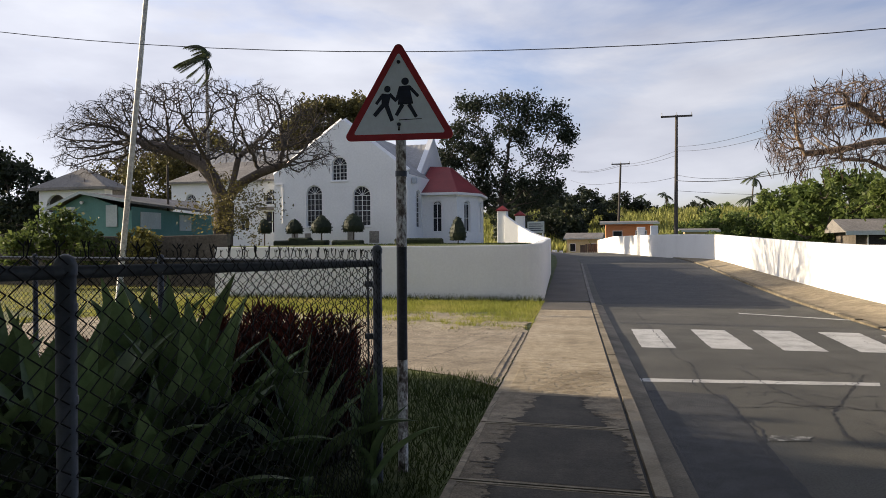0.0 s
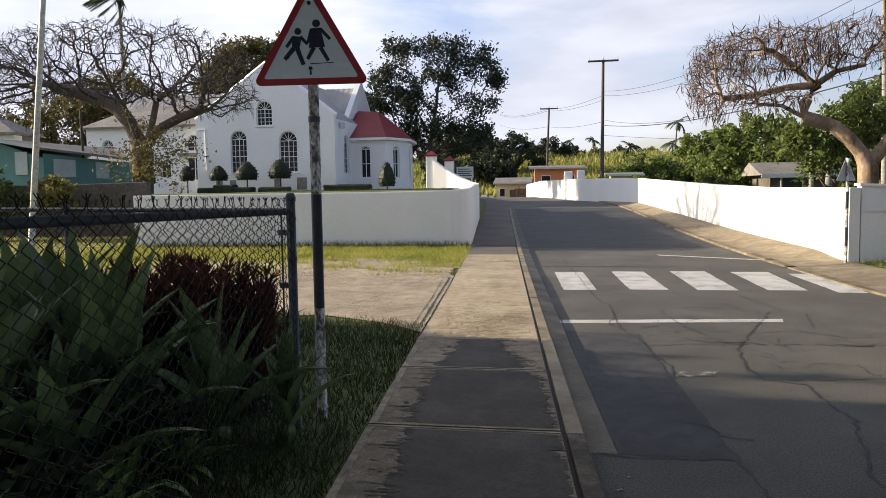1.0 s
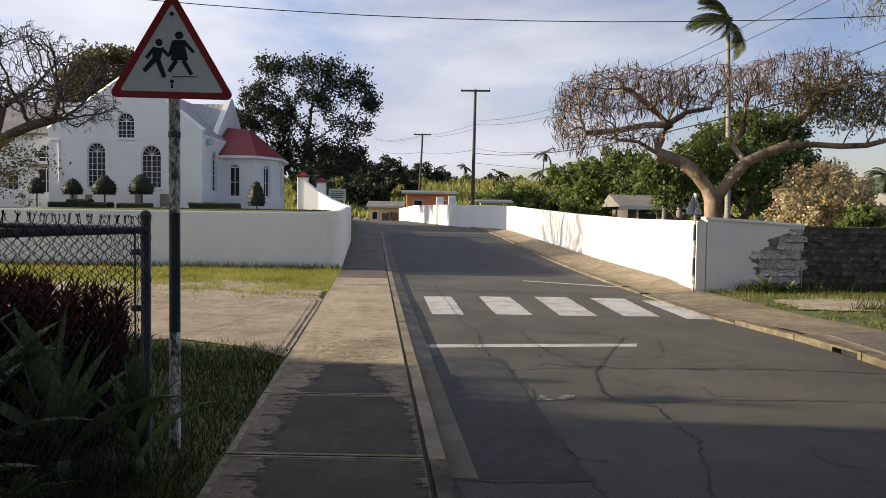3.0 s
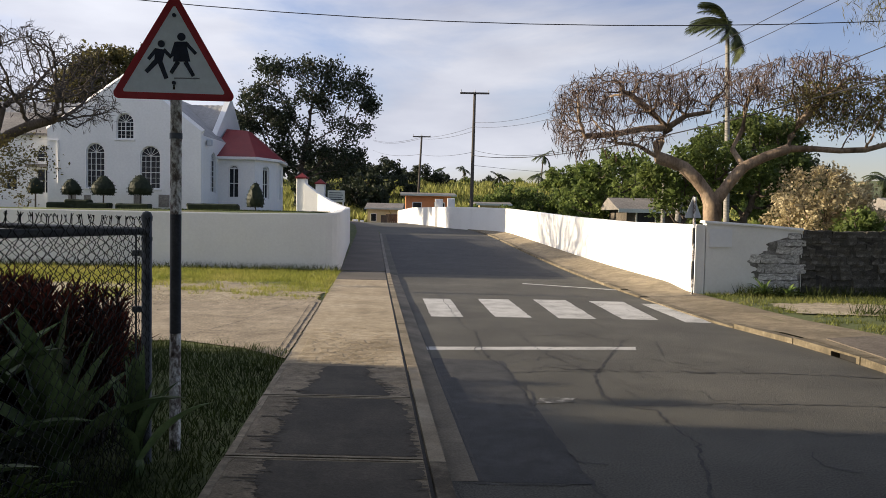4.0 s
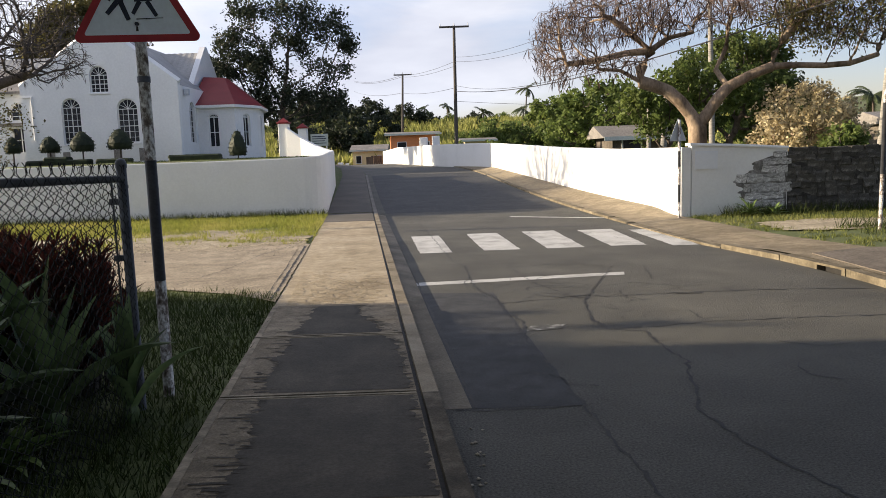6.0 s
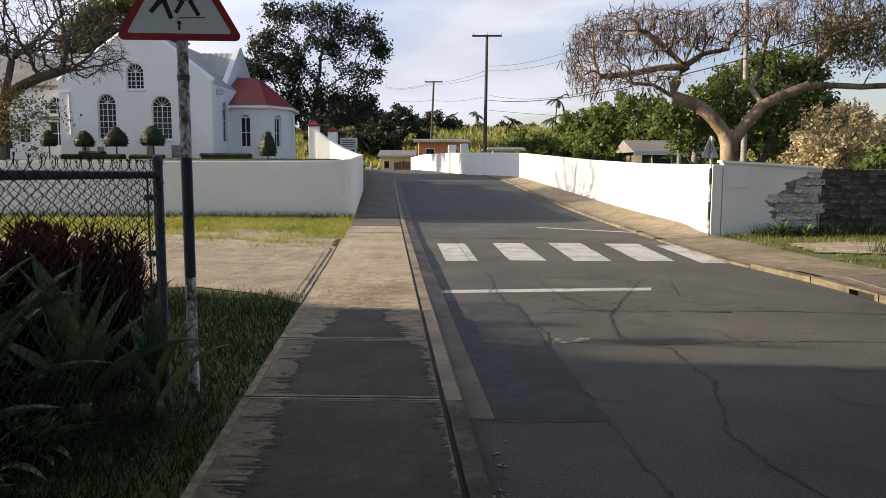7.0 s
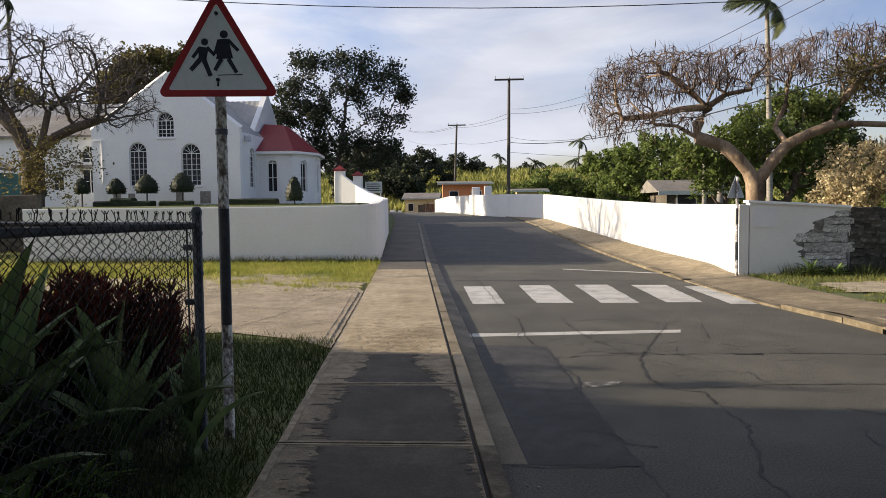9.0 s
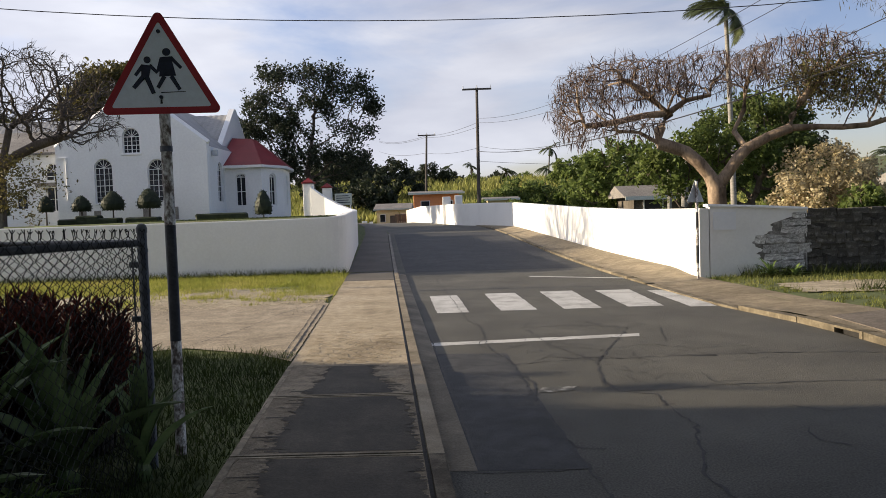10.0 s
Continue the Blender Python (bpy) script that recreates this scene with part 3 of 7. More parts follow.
pave = tagged(new("pavement"), "concrete footpath with grooved slabs and grime", "pavement", kind="structure")
JOINTS = [-8, -5, -2, 0.2, 1.6, 3.26, 4.95, 6.7, 8.2, 19.2, 21.8]
for a, b in zip(JOINTS, JOINTS[1:]):
    g = 0.013
    pts = [(pave_left(a + g), a + g), (groove_x(a + g) - 0.02, a + g), (groove_x(b - g) - 0.02, b - g), (pave_left(b - g), b - g)]
    part("paving_slab", slab("paving_slab", pts, 0.12 if b < 9 else 0.105 if b < 20 else 0.11, 0.2, M_CONCRETE_DARK if b < 9 else M_CONCRETE if b < 20 else M_PAVE_FAR), pave)
    # smooth trowelled margins along the joints and the grass side
    for ya, yb in ((a + g, a + g + 0.03), (b - g - 0.03, b - g)):
        if 0 < ya < 8:
            part("slab_margin", slab("slab_margin", [(pave_left(ya) + 0.004, ya), (groove_x(ya) - 0.024, ya), (groove_x(yb) - 0.024, yb), (pave_left(yb) + 0.004, yb)], 0.1245, 0.02, M_LIP), pave, "pale smooth slab margin")
    if 0 < b < 9:
        part("slab_margin", slab("slab_margin", [(pave_left(a + g) + 0.003, a + g + 0.032), (pave_left(a + g) + 0.055, a + g + 0.032), (pave_left(b - g) + 0.06, b - g - 0.032), (pave_left(b - g) + 0.003, b - g - 0.032)], 0.1235, 0.02, M_LIP), pave, "pale smooth slab margin")
bed = tagged(new("pavement_bed", strip("pavement_bed", np.arange(-8, 22.2, 0.5), lambda y: pave_left(y) + 0.02, lambda y: groove_x(y) + 0.03, 0.07, M_TAR, 2)), "dark bedding in the joints of the footpath", "pavement", kind="structure")
far = tagged(new("pavement_far", strip("pavement_far", np.concatenate([np.arange(21.8, 46, 1.2), np.arange(46, 110, 4)]), lambda y: left_x(y) - 1.45, lambda y: left_x(y) - 0.13, 0.122, M_PAVE_FAR, 3)), "dark asphalt footpath beside the white wall", "pavement", kind="structure")
# raised tread bars on the ramp slab
ribs = []
rng = random.Random(3)
for k in range(34):
    y = 8.25 + k * 0.085
    x = pave_left(y) + 0.12
    while x < groove_x(y) - 0.2:
        ln = rng.uniform(0.1, 0.3)
        fade = 1 if k < 16 else max(0, 1 - (k - 16) / 18)
        if rng.random() < 0.9 * fade + 0.06:
            v = [(x, y, 0.1055), (x + ln, y, 0.1055), (x + ln, y + 0.05, 0.1055), (x, y + 0.05, 0.1055), (x + 0.02, y + 0.012, 0.1115), (x + ln - 0.02, y + 0.012, 0.1115), (x + ln - 0.02, y + 0.038, 0.1115), (x + 0.02, y + 0.038, 0.1115)]
            ribs.append((v, [(4, 5, 6, 7), (0, 1, 5, 4), (1, 2, 6, 5), (2, 3, 7, 6), (3, 0, 4, 7)]))
        x += ln + rng.uniform(0.01, 0.07)
rv, rf = joined(ribs)
tagged(part("tread_texture", mesh_of("tread_texture", rv, rf, M_CONCRETE), pave), kind="stuff")


def grime(y0, y1, seed):
    """The dark film in the middle of the path, its edges drawn out in fine streaks."""
    rng = random.Random(seed)
    ys = np.linspace(y0, y1, int((y1 - y0) / 0.025) + 1)
    vs, fs, streaks = [], [], []
    for i, y in enumerate(ys):
        jl = 0.08 * noise.noise((y * 2.1, seed, 0)) + 0.07 * noise.noise((y * 7.0, seed, 3)) + 0.06 * noise.noise((y * 23.0, seed, 5))
        jr = 0.05 * noise.noise((y * 2.3, seed, 7)) + 0.05 * noise.noise((y * 8.0, seed, 9)) + 0.045 * noise.noise((y * 26.0, seed, 11))
        a = pave_left(y) + np.interp(y, [2, 4, 5.5, 6.5, 7.2, 7.7, 8.1], [0.2, 0.32, 0.29, 0.33, 0.39, 0.45, 0.5]) + jl
        b = groove_x(y) - np.interp(y, [2, 4.8, 5.9, 6.4, 6.9, 7.3, 7.8, 8.1], [0.035, 0.045, 0.07, 0.14, 0.22, 0.34, 0.4, 0.45]) + jr
        a, b = float(max(a, pave_left(y) + 0.07)), float(min(b, groove_x(y) - 0.03))
        vs += [(a, y, 0.1222), (b, y, 0.1222)]
        for edge, sign, lim in ((a, -1, pave_left(y) + 0.02), (b, 1, groove_x(y) - 0.025)):
            if rng.random() < 0.55:
                yy = y + rng.uniform(-0.02, 0.02)
                h = rng.uniform(0.004, 0.02)
                ln = min(rng.expovariate(17), 0.2)
                tip = max(edge + sign * ln, lim) if sign < 0 else min(edge + sign * ln, lim)
                root = edge - sign * 0.05
                tilt, blunt = rng.uniform(-0.015, 0.015), rng.uniform(0.1, 0.7)
                zt = 0.1226 + 0.0016 * rng.random()
                v = [(root, yy - h, zt), (root, yy + h, zt), (tip, yy + h * blunt + tilt, zt), (tip, yy - h * blunt + tilt, zt)]
                if y0 < yy - h and yy + h < y1:
                    streaks.append((v, [(0, 3, 2, 1) if sign > 0 else (0, 1, 2, 3)]))
            if rng.random() < 0.3:
                bx = edge + sign * rng.uniform(0.02, 0.16)
                rx, ry = rng.uniform(0.01, 0.045), rng.uniform(0.004, 0.012)
                if y0 + 0.02 < y < y1 - 0.02 and pave_left(y) + 0.08 < bx - rx and bx + rx < groove_x(y) - 0.03:
                    v = [(bx + rx * rng.uniform(0.6, 1.2) * math.cos(q), y + ry * rng.uniform(0.6, 1.2) * math.sin(q), 0.1228) for q in np.linspace(0, 2 * math.pi, 7, endpoint=False)]
                    streaks.append((v, [tuple(range(7))]))
    fs = [(2 * i, 2 * i + 1, 2 * i + 3, 2 * i + 2) for i in range(len(ys) - 1)]
    v, f = joined([(vs, fs)] + streaks)
    return mesh_of("grime", v, f, M_STAIN)


for a, b, sd in ((-2, 1.53, 1), (1.67, 3.19, 2), (3.33, 4.88, 4), (5.02, 6.63, 5), (6.77, 8.08, 6)):
    part("grime_film", grime(a, b, sd), pave, "dark grime film with frayed edges")

kerb = tagged(new("kerb"), "pale concrete kerb stones along the road", "kerb", kind="structure")
y = -8.28
rng = random.Random(9)
while y < 44:
    ln = 3.3
    x0, x1 = groove_x(y + 0.01) + 0.016, groove_x(y + ln - 0.01) + 0.016
    xa, xb = float(left_x(y)), float(left_x(y + ln))
    hi = 0.125 if y < 8 else 0.1
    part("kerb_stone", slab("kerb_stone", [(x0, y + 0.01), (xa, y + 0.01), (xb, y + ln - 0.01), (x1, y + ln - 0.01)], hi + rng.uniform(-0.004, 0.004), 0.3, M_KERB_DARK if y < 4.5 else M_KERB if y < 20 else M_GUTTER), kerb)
    y += ln
def gutter_mesh():
    """Gutter strip: flat by the high kerb, a low fillet along the dropped one."""
    vs, ys = [], np.concatenate([np.arange(4.9, 8.0, 0.8), np.arange(8.1, 9.2, 0.2), np.arange(9.5, 22, 1.0)])
    for y in ys:
        x, up = float(left_x(y)), float(sm(8.1, 9.1, y))
        zr = float(road_z(y))
        vs += [(x, y, zr + 0.003 + 0.068 * up), (x + 0.22, y, zr + 0.003 + 0.024 * up), (x + 0.235, y, zr - 0.01)]
    fs = [(3 * j + i, 3 * j + i + 1, 3 * j + i + 4, 3 * j + i + 3) for j in range(len(ys) - 1) for i in range(2)]
    return mesh_of("gutter", vs, fs, M_GUTTER_TAN)


tagged(new("gutter", gutter_mesh()), "concrete gutter strip beside the kerb", "gutter", kind="structure")
crack([(float(left_x(y)) + 0.25, y) for y in np.arange(4.9, 12, 1.5)], 0.035, 77, jit=0.008)
crack([(float(left_x(y)) + 0.01, y) for y in np.arange(-4, 8, 1.5)], 0.03, 78, dz=0.005, jit=0.006)

# ---- pavement on the far side ----
def kerb_top(y):
    """Height of the far kerb, dropped at the crossing."""
    return float(np.interp(y, [11.4, 12.8, 16.5, 19.0], [0.094, 0.03, 0.03, 0.065]))


def rp_out(y):
    return right_x(y) + 0.16 + np.interp(y, [-40, 9, 13, 17.4, 60], [1.6, 1.5, 1.35, 1.25, 1.1])


def bank_strip(name, ys, dz, material):
    """The far footpath: level at the kerb, banked up with sand towards the wall."""
    vs, n = [], 6
    for y in ys:
        a, b = float(right_x(y)) + 0.16, float(rp_out(y))
        up = 0.11 * float(sm(17.6, 19.5, y))
        vs += [(a + (b - a) * i / n, y, float(road_z(y)) + kerb_top(y) + 0.004 + (dz - kerb_top(y) + up) * float(sm(0.1, 1.0, i / n))) for i in range(n + 1)]
    fs = [(j * (n + 1) + i, j * (n + 1) + i + 1, (j + 1) * (n + 1) + i + 1, (j + 1) * (n + 1) + i) for j in range(len(ys) - 1) for i in range(n)]
    return mesh_of(name, vs, fs, material)


rpave = tagged(new("pavement_right", bank_strip("pavement_right", np.concatenate([np.arange(-10, 30, 0.5), np.arange(30, 100, 3)]), 0.098, M_PAVE_TAN)), "tan concrete footpath below the white wall", "pavement", kind="structure")
def kerb_piece(name, ya, yb, top, depth, inset=0.0, material=M_KERB_WORN):
    xa, xb = float(right_x(ya)), float(right_x(yb))
    return slab(name, [(xa + inset, ya), (xa + 0.17, ya), (xb + 0.17, yb), (xb + inset, yb)], top, depth, material)


rk = tagged(new("kerb_right"), "chipped concrete kerb with a drain mouth", "kerb", kind="structure")
y = -4.0
while y < 90:
    ln = 1.5 if y < 30 else 4.0
    top = kerb_top(y + ln / 2) + rng.uniform(-0.003, 0.003)
    if not 9.4 < y + ln / 2 < 10.6:
        part("kerb_stone", kerb_piece("kerb_stone", y + 0.012, y + ln - 0.012, top, 0.3), rk)
    else:
        part("kerb_stone", kerb_piece("kerb_stone", y + 0.012, y + 0.08, top, 0.3), rk)
        part("kerb_stone", kerb_piece("kerb_stone", y + 0.6, y + ln - 0.012, top, 0.3), rk)
        part("drain_lintel", kerb_piece("drain_lintel", y + 0.08, y + 0.6, top + 0.003, 0.03), rk)
        part("drain_back", kerb_piece("drain_back", y + 0.08, y + 0.6, 0.06, 0.2, 0.12, M_TAR), rk, "black drain mouth")
    y += ln
tagged(new("brick_ramp", slab("brick_ramp", [(5.95, 6), (8.6, 6), (8.6, 11.2), (6.9, 11.3), (5.95, 10.9)], 0.108, 0.1, mat("dark paving", [(0.1, 0.085, 0.07), (0.19, 0.16, 0.13)], 2, 0.9, 0.4, 12))), "dark brown paved entry beside the footpath", "paving", kind="structure")

tagged(new("sandy_patch", worn_patch("sandy_patch", [(6.85, 13.9), (8.0, 13.7), (9.6, 14.1), (11.5, 14.6), (11.5, 15.6), (9.6, 15.6), (8.4, 15.8), (7.0, 15.4)], 0.115, M_SOIL, 33, 0.09)), "bare sandy patch in the verge", "bare earth", kind="structure")

# ---- driveway and verge ----
drive = tagged(new("driveway", worn_patch("driveway", [(-1.36, 8.5), (-1.94, 14.3), (-3.6, 14.1), (-6, 13.6), (-12, 13.2), (-22, 12), (-22, 4), (-12, 5.5), (-8, 7.6), (-5, 8.8), (-3, 9.6), (-2, 9.1)], 0.112, M_DRIVE, 31, 0.012)), "worn concrete driveway with gravel edges", "driveway", kind="structure")
for pts, wd in (([(-1.44, 8.6), (-1.7, 11.2), (-1.98, 14.0)], 0.05), ([(-1.53, 8.6), (-1.78, 11.2), (-2.05, 13.6)], 0.022), ([(-3.0, 9.9), (-2.7, 11.2), (-2.55, 12.8), (-2.3, 14.0)], 0.02), ([(-3.2, 10.5), (-2.4, 10.3), (-2.0, 10.1)], 0.016)):
    crack(pts, wd, int(wd * 1000), dz=0.1165, jit=0.009)


def grass_patch(name, label, n, region, hmin, hmax, material, seed, keep=lambda x, y: True, dz=0.0, width=0.012, lean=0.45):
    rng = np.random.default_rng(seed)
    x0, x1, y0, y1 = region
    p = np.stack([rng.uniform(x0, x1, n), rng.uniform(y0, y1, n)], axis=1)
    p = p[[keep(a, b) for a, b in p]]
    z = land_z(p[:, 0], p[:, 1]) + dz - 0.02
    k = len(p)
    h = rng.uniform(hmin, hmax, k)
    ang = rng.uniform(0, 2 * math.pi, k)
    ln = rng.normal(0, lean, (k, 2)) * h[:, None]
    ux, uy = np.cos(ang) * width / 2, np.sin(ang) * width / 2
    a = np.stack([p[:, 0] - ux, p[:, 1] - uy, z], 1)
    b = np.stack([p[:, 0] + ux, p[:, 1] + uy, z], 1)
    c = np.stack([p[:, 0] + ln[:, 0], p[:, 1] + ln[:, 1], z + h], 1)
    verts = np.stack([a, b, c], 1).reshape(-1, 3)
    return tagged(new(name, np_mesh(name, verts, np.arange(len(verts)).reshape(-1, 3), material)), label, "grass", kind="stuff")


def bare(x, y, s=0.55, seed=0.0):
    return noise.noise((x * s, y * s * 1.6, seed))


left_ok = lambda x, y: x < pave_left(y) - 0.02
grass_patch("verge_grass", "rough green grass beside the footpath, darkened for shade", 52000, (-4.2, -0.4, -1.5, 10.2), 0.05, 0.15, M_GRASS_SHADE, 1, lambda x, y: left_ok(x, y) and y < 8.98 + 0.5 * bare(x, y, 2.4) + max(0, -x - 1.6) * 0.35)
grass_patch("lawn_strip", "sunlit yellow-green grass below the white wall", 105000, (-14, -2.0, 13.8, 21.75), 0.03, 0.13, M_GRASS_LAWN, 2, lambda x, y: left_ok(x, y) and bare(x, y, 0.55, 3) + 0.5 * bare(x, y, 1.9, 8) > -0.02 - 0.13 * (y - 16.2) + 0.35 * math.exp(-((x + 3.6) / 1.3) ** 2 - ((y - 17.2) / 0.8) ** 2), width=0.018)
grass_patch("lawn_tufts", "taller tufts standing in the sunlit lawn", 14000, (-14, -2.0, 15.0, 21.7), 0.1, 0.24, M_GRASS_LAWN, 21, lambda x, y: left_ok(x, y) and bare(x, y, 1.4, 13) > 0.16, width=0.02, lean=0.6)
grass_patch("far_lawn", "thin sunlit grass behind the plant bed", 20000, (-30, -14, 13, 26.5), 0.05, 0.14, M_GRASS_DRY, 5, lambda x, y: y > 16 + 0.5 * bare(x, y), width=0.03)
grass_patch("wall_foot_weeds", "green weeds along the foot of the wall", 2600, (-13, -2.7, 21.3, 21.72), 0.12, 0.3, M_GRASS_SHADE, 6, width=0.02)
grass_patch("right_verge", "olive grass by the stone wall", 30000, (6.2, 16, 11.5, 17.55), 0.03, 0.13, M_GRASS_MIX, 7, lambda x, y: x > rp_out(y) + 0.05 and (y > 15.6 + 0.6 * bare(x, y) or (x > 8.0 and y < 14.2 + 0.5 * bare(x, y, 1)) or bare(x, y, 1.3, 9) > 0.0 and not (14.0 < y < 15.6 and 7.2 < x < 9.5)), width=0.018)
grass_patch("stone_foot_weeds", "dark weeds at the foot of the peeled wall", 5200, (7.0, 15, 16.7, 17.6), 0.08, 0.34, M_GRASS_SHADE, 17, lambda x, y: y > 17.25 - 0.25 * bare(x, y, 1.5, 4) - 0.2 * (x < 9), width=0.022)
grass_patch("right_verge_tall", "taller grass round the slim post", 5000, (7.9, 12, 11.6, 14.2), 0.15, 0.42, M_GRASS_SHADE, 8, lambda x, y: bare(x, y, 0.8, 5) > -0.1, width=0.016)
grass_patch("churchyard_grass", "grass in the churchyard behind the wall", 7000, (-13, -5, 30, 46), 0.05, 0.12, M_GRASS_SHADE, 9, lambda x, y: x < left_x(y) - 2.5, width=0.05)
# loose gravel between drive and lawn
tagged(new("bare_soil", worn_patch("bare_soil", [(-2.0, 13.9), (-2.35, 16.9), (-3.6, 17.6), (-5.2, 18.3), (-7.5, 17.4), (-10, 17.0), (-13, 16.4), (-13, 13.0), (-6, 13.4), (-3.6, 13.9)], 0.106, M_SOIL, 37, 0.12)), "bare sandy soil between drive and lawn", "bare earth", kind="structure")
rngn = np.random.default_rng(4)
pc = np.stack([rngn.uniform(-9, -2.0, 2600), rngn.normal(14.3, 0.7, 2600)], 1)
pc = pc[pc[:, 0] < -0.6 - 0.1 * pc[:, 1]]
def pebbles(rng, centres, size):
    """Flattened eight-sided stones."""
    n = len(centres)
    o = np.array([(1, 0, 0), (0, 1, 0), (-1, 0, 0), (0, -1, 0), (0, 0, 0.6), (0, 0, -0.5)], float)
    v = centres[:, None] + o[None] * (size * rng.uniform(0.4, 1.3, (n, 1, 1))) * rng.uniform(0.7, 1.2, (n, 6, 1))
    f = np.array([(0, 1, 4), (1, 2, 4), (2, 3, 4), (3, 0, 4), (1, 0, 5), (2, 1, 5), (3, 2, 5), (0, 3, 5)])
    return v.reshape(-1, 3), (np.arange(n)[:, None, None] * 6 + f[None]).reshape(-1, 3)


gv, gf = pebbles(rngn, np.column_stack([pc, land_z(pc[:, 0], pc[:, 1]) + 0.03]), 0.014)
tagged(new("gravel", np_mesh("gravel", gv, gf, M_GRAVEL)), "pale loose gravel at the drive's edge", "gravel", kind="stuff")


pk = np.column_stack([rngn.normal(0.72, 0.035, 26), rngn.uniform(3.0, 4.6, 26), np.full(26, 0.006)])
pv, pf = pebbles(rngn, pk, 0.015)
tagged(new("loose_stones", np_mesh("loose_stones", pv, pf, M_GRAVEL)), "loose pale stones in the gutter", "gravel", kind="stuff")


# ---- walls ----
def ribbon(name, pts, tops, bases, thick, material, cope=0.0):
    """An upright wall along a line; pts are its face, thick goes to the left of travel."""
    p = np.array(pts, float)
    d = np.gradient(p, axis=0)
    d /= np.linalg.norm(d, axis=1, keepdims=True)
    nrm = np.stack([-d[:, 1], d[:, 0]], 1)
    q = p + nrm * thick
    m = (p + q) / 2
    vs = []
    for i in range(len(p)):
        t, b = tops[i], bases[i]
        vs += [(*p[i], b), (*(p[i]), t - 0.03), (*(p[i] * 0.9 + m[i] * 0.1), t), (*(q[i] * 0.9 + m[i] * 0.1), t), (*q[i], t - 0.03), (*q[i], b)]
    fs = []
    for i in range(len(p) - 1):
        for k in range(5):
            fs.append((i * 6 + k, i * 6 + 6 + k, i * 6 + 7 + k, i * 6 + 1 + k))
    e = (len(p) - 1) * 6
    fs += [tuple(range(6)), tuple(e + k for k in range(5, -1, -1))]
    bm = bmesh.new()
    bv = [bm.verts.new(v) for v in vs]
    for f in fs:
        bm.faces.new([bv[i] for i in f])
    return done(bm, name, material)


# churchyard wall: front, round corner, along the path, then a sweep up to the gate
wl = [(-13.4, 21.75), (-11, 21.75), (-8.5, 21.76), (-6, 21.78), (-4.2, 21.8), (-3.3, 21.83), (-3.12, 21.87), (-2.97, 21.95), (-2.86, 22.07), (-2.8, 22.24), (-2.79, 22.5), (-2.83, 22.95), (-2.93, 23.7), (-3.2, 26), (-3.55, 29), (-3.95, 32.5), (-4.35, 36), (-4.75, 38.8), (-5.2, 40.2), (-5.9, 41.2), (-6.8, 41.8), (-7.6, 42.0)]
tp = [1.74, 1.74, 1.74, 1.74, 1.75, 1.77, 1.78, 1.79, 1.8, 1.815, 1.83, 1.845, 1.86, 1.9, 1.94, 1.98, 2.03, 2.08, 2.16, 2.4, 2.85, 3.42]
tagged(new("churchyard_wall", ribbon("churchyard_wall", wl, tp, [float(road_z(y)) - 0.2 for x, y in wl], 0.25, M_WALLWHITE)), "white painted churchyard wall sweeping up to the gate", "wall", kind="structure")
# boundary wall across the road
wr = [(-6.6, 98), (-3.8, 80), (-1.0, 68), (0.55, 60), (2.5, 53), (3.9, 46.5), (4.6, 38), (5.25, 30), (5.75, 23), (6.1, 17.45)]
wr_top = [float(road_z(y)) + h for (x, y), h in zip(wr, (1.7, 1.7, 1.72, 1.7, 1.66, 1.66, 1.66, 1.66, 1.66, 1.68))]
tagged(new("boundary_wall", ribbon("boundary_wall", wr, wr_top, [float(road_z(y)) - 0.2 for x, y in wr], 0.22, M_WALLWHITE)), "long sunlit white boundary wall beside the road", "wall", kind="structure")
tagged(new("boundary_wall_end", ribbon("boundary_wall_end", [(8.64, 17.69), (7.5, 17.58), (6.345, 17.475)][::-1], [1.74, 1.68, 1.6], [-0.1] * 3, 0.22, M_WALLWHITE)), "shaded white end of the boundary wall with peeled paint", "wall", kind="structure")
tagged(new("wall_notice", mesh_of("wall_notice", *joined([([(6.42, 17.455, 1.17), (6.95, 17.505, 1.17), (6.95, 17.505, 1.58), (6.42, 17.455, 1.58), (6.42, 17.478, 1.17), (6.95, 17.528, 1.17), (6.95, 17.528, 1.58), (6.42, 17.478, 1.58)], [(0, 1, 2, 3), (4, 5, 1, 0), (1, 5, 6, 2), (3, 2, 6, 7), (4, 0, 3, 7)])]), mat("repainted square", [(0.74, 0.76, 0.8), (0.78, 0.8, 0.83)], 1, 0.7, 0.05, fine_amt=0.03))), "smooth repainted square on the white wall", "panel", kind="structure")
# gate piers
for px, py, zt in ((-7.86, 42.15, 3.68), (-7.86, 48.0, 3.62)):
    g = thing("gate_pier", "white gate pier with a red pyramid cap", "gate pier", (px, py, 0), 0, "church gate piers")
    part("shaft", box("shaft", -0.27, -0.27, 0.3, 0.27, 0.27, zt - 0.03, M_WALLWHITE, 0.02), g)
    bm = box_bm(-0.33, -0.33, zt - 0.03, 0.33, 0.33, zt + 0.05, 0.01)
    part("cap_slab", done(bm, "cap_slab", M_REDROOF), g, "red cap slab")
    part("cap", mesh_of("cap", [(-0.3, -0.3, zt + 0.05), (0.3, -0.3, zt + 0.05), (0.3, 0.3, zt + 0.05), (-0.3, 0.3, zt + 0.05), (0, 0, zt + 0.3)], [(0, 1, 4), (1, 2, 4), (2, 3, 4), (3, 0, 4), (3, 2, 1, 0)], M_REDROOF), g, "red pyramid cap")
gb = thing("gate_board", "small pale notice board by the church gate", "notice board", (-7.0, 49.2, 0))
part("board", box("board", -0.6, -0.03, 2.5, 0.5, 0.03, 3.25, M_SHUTTER), gb)
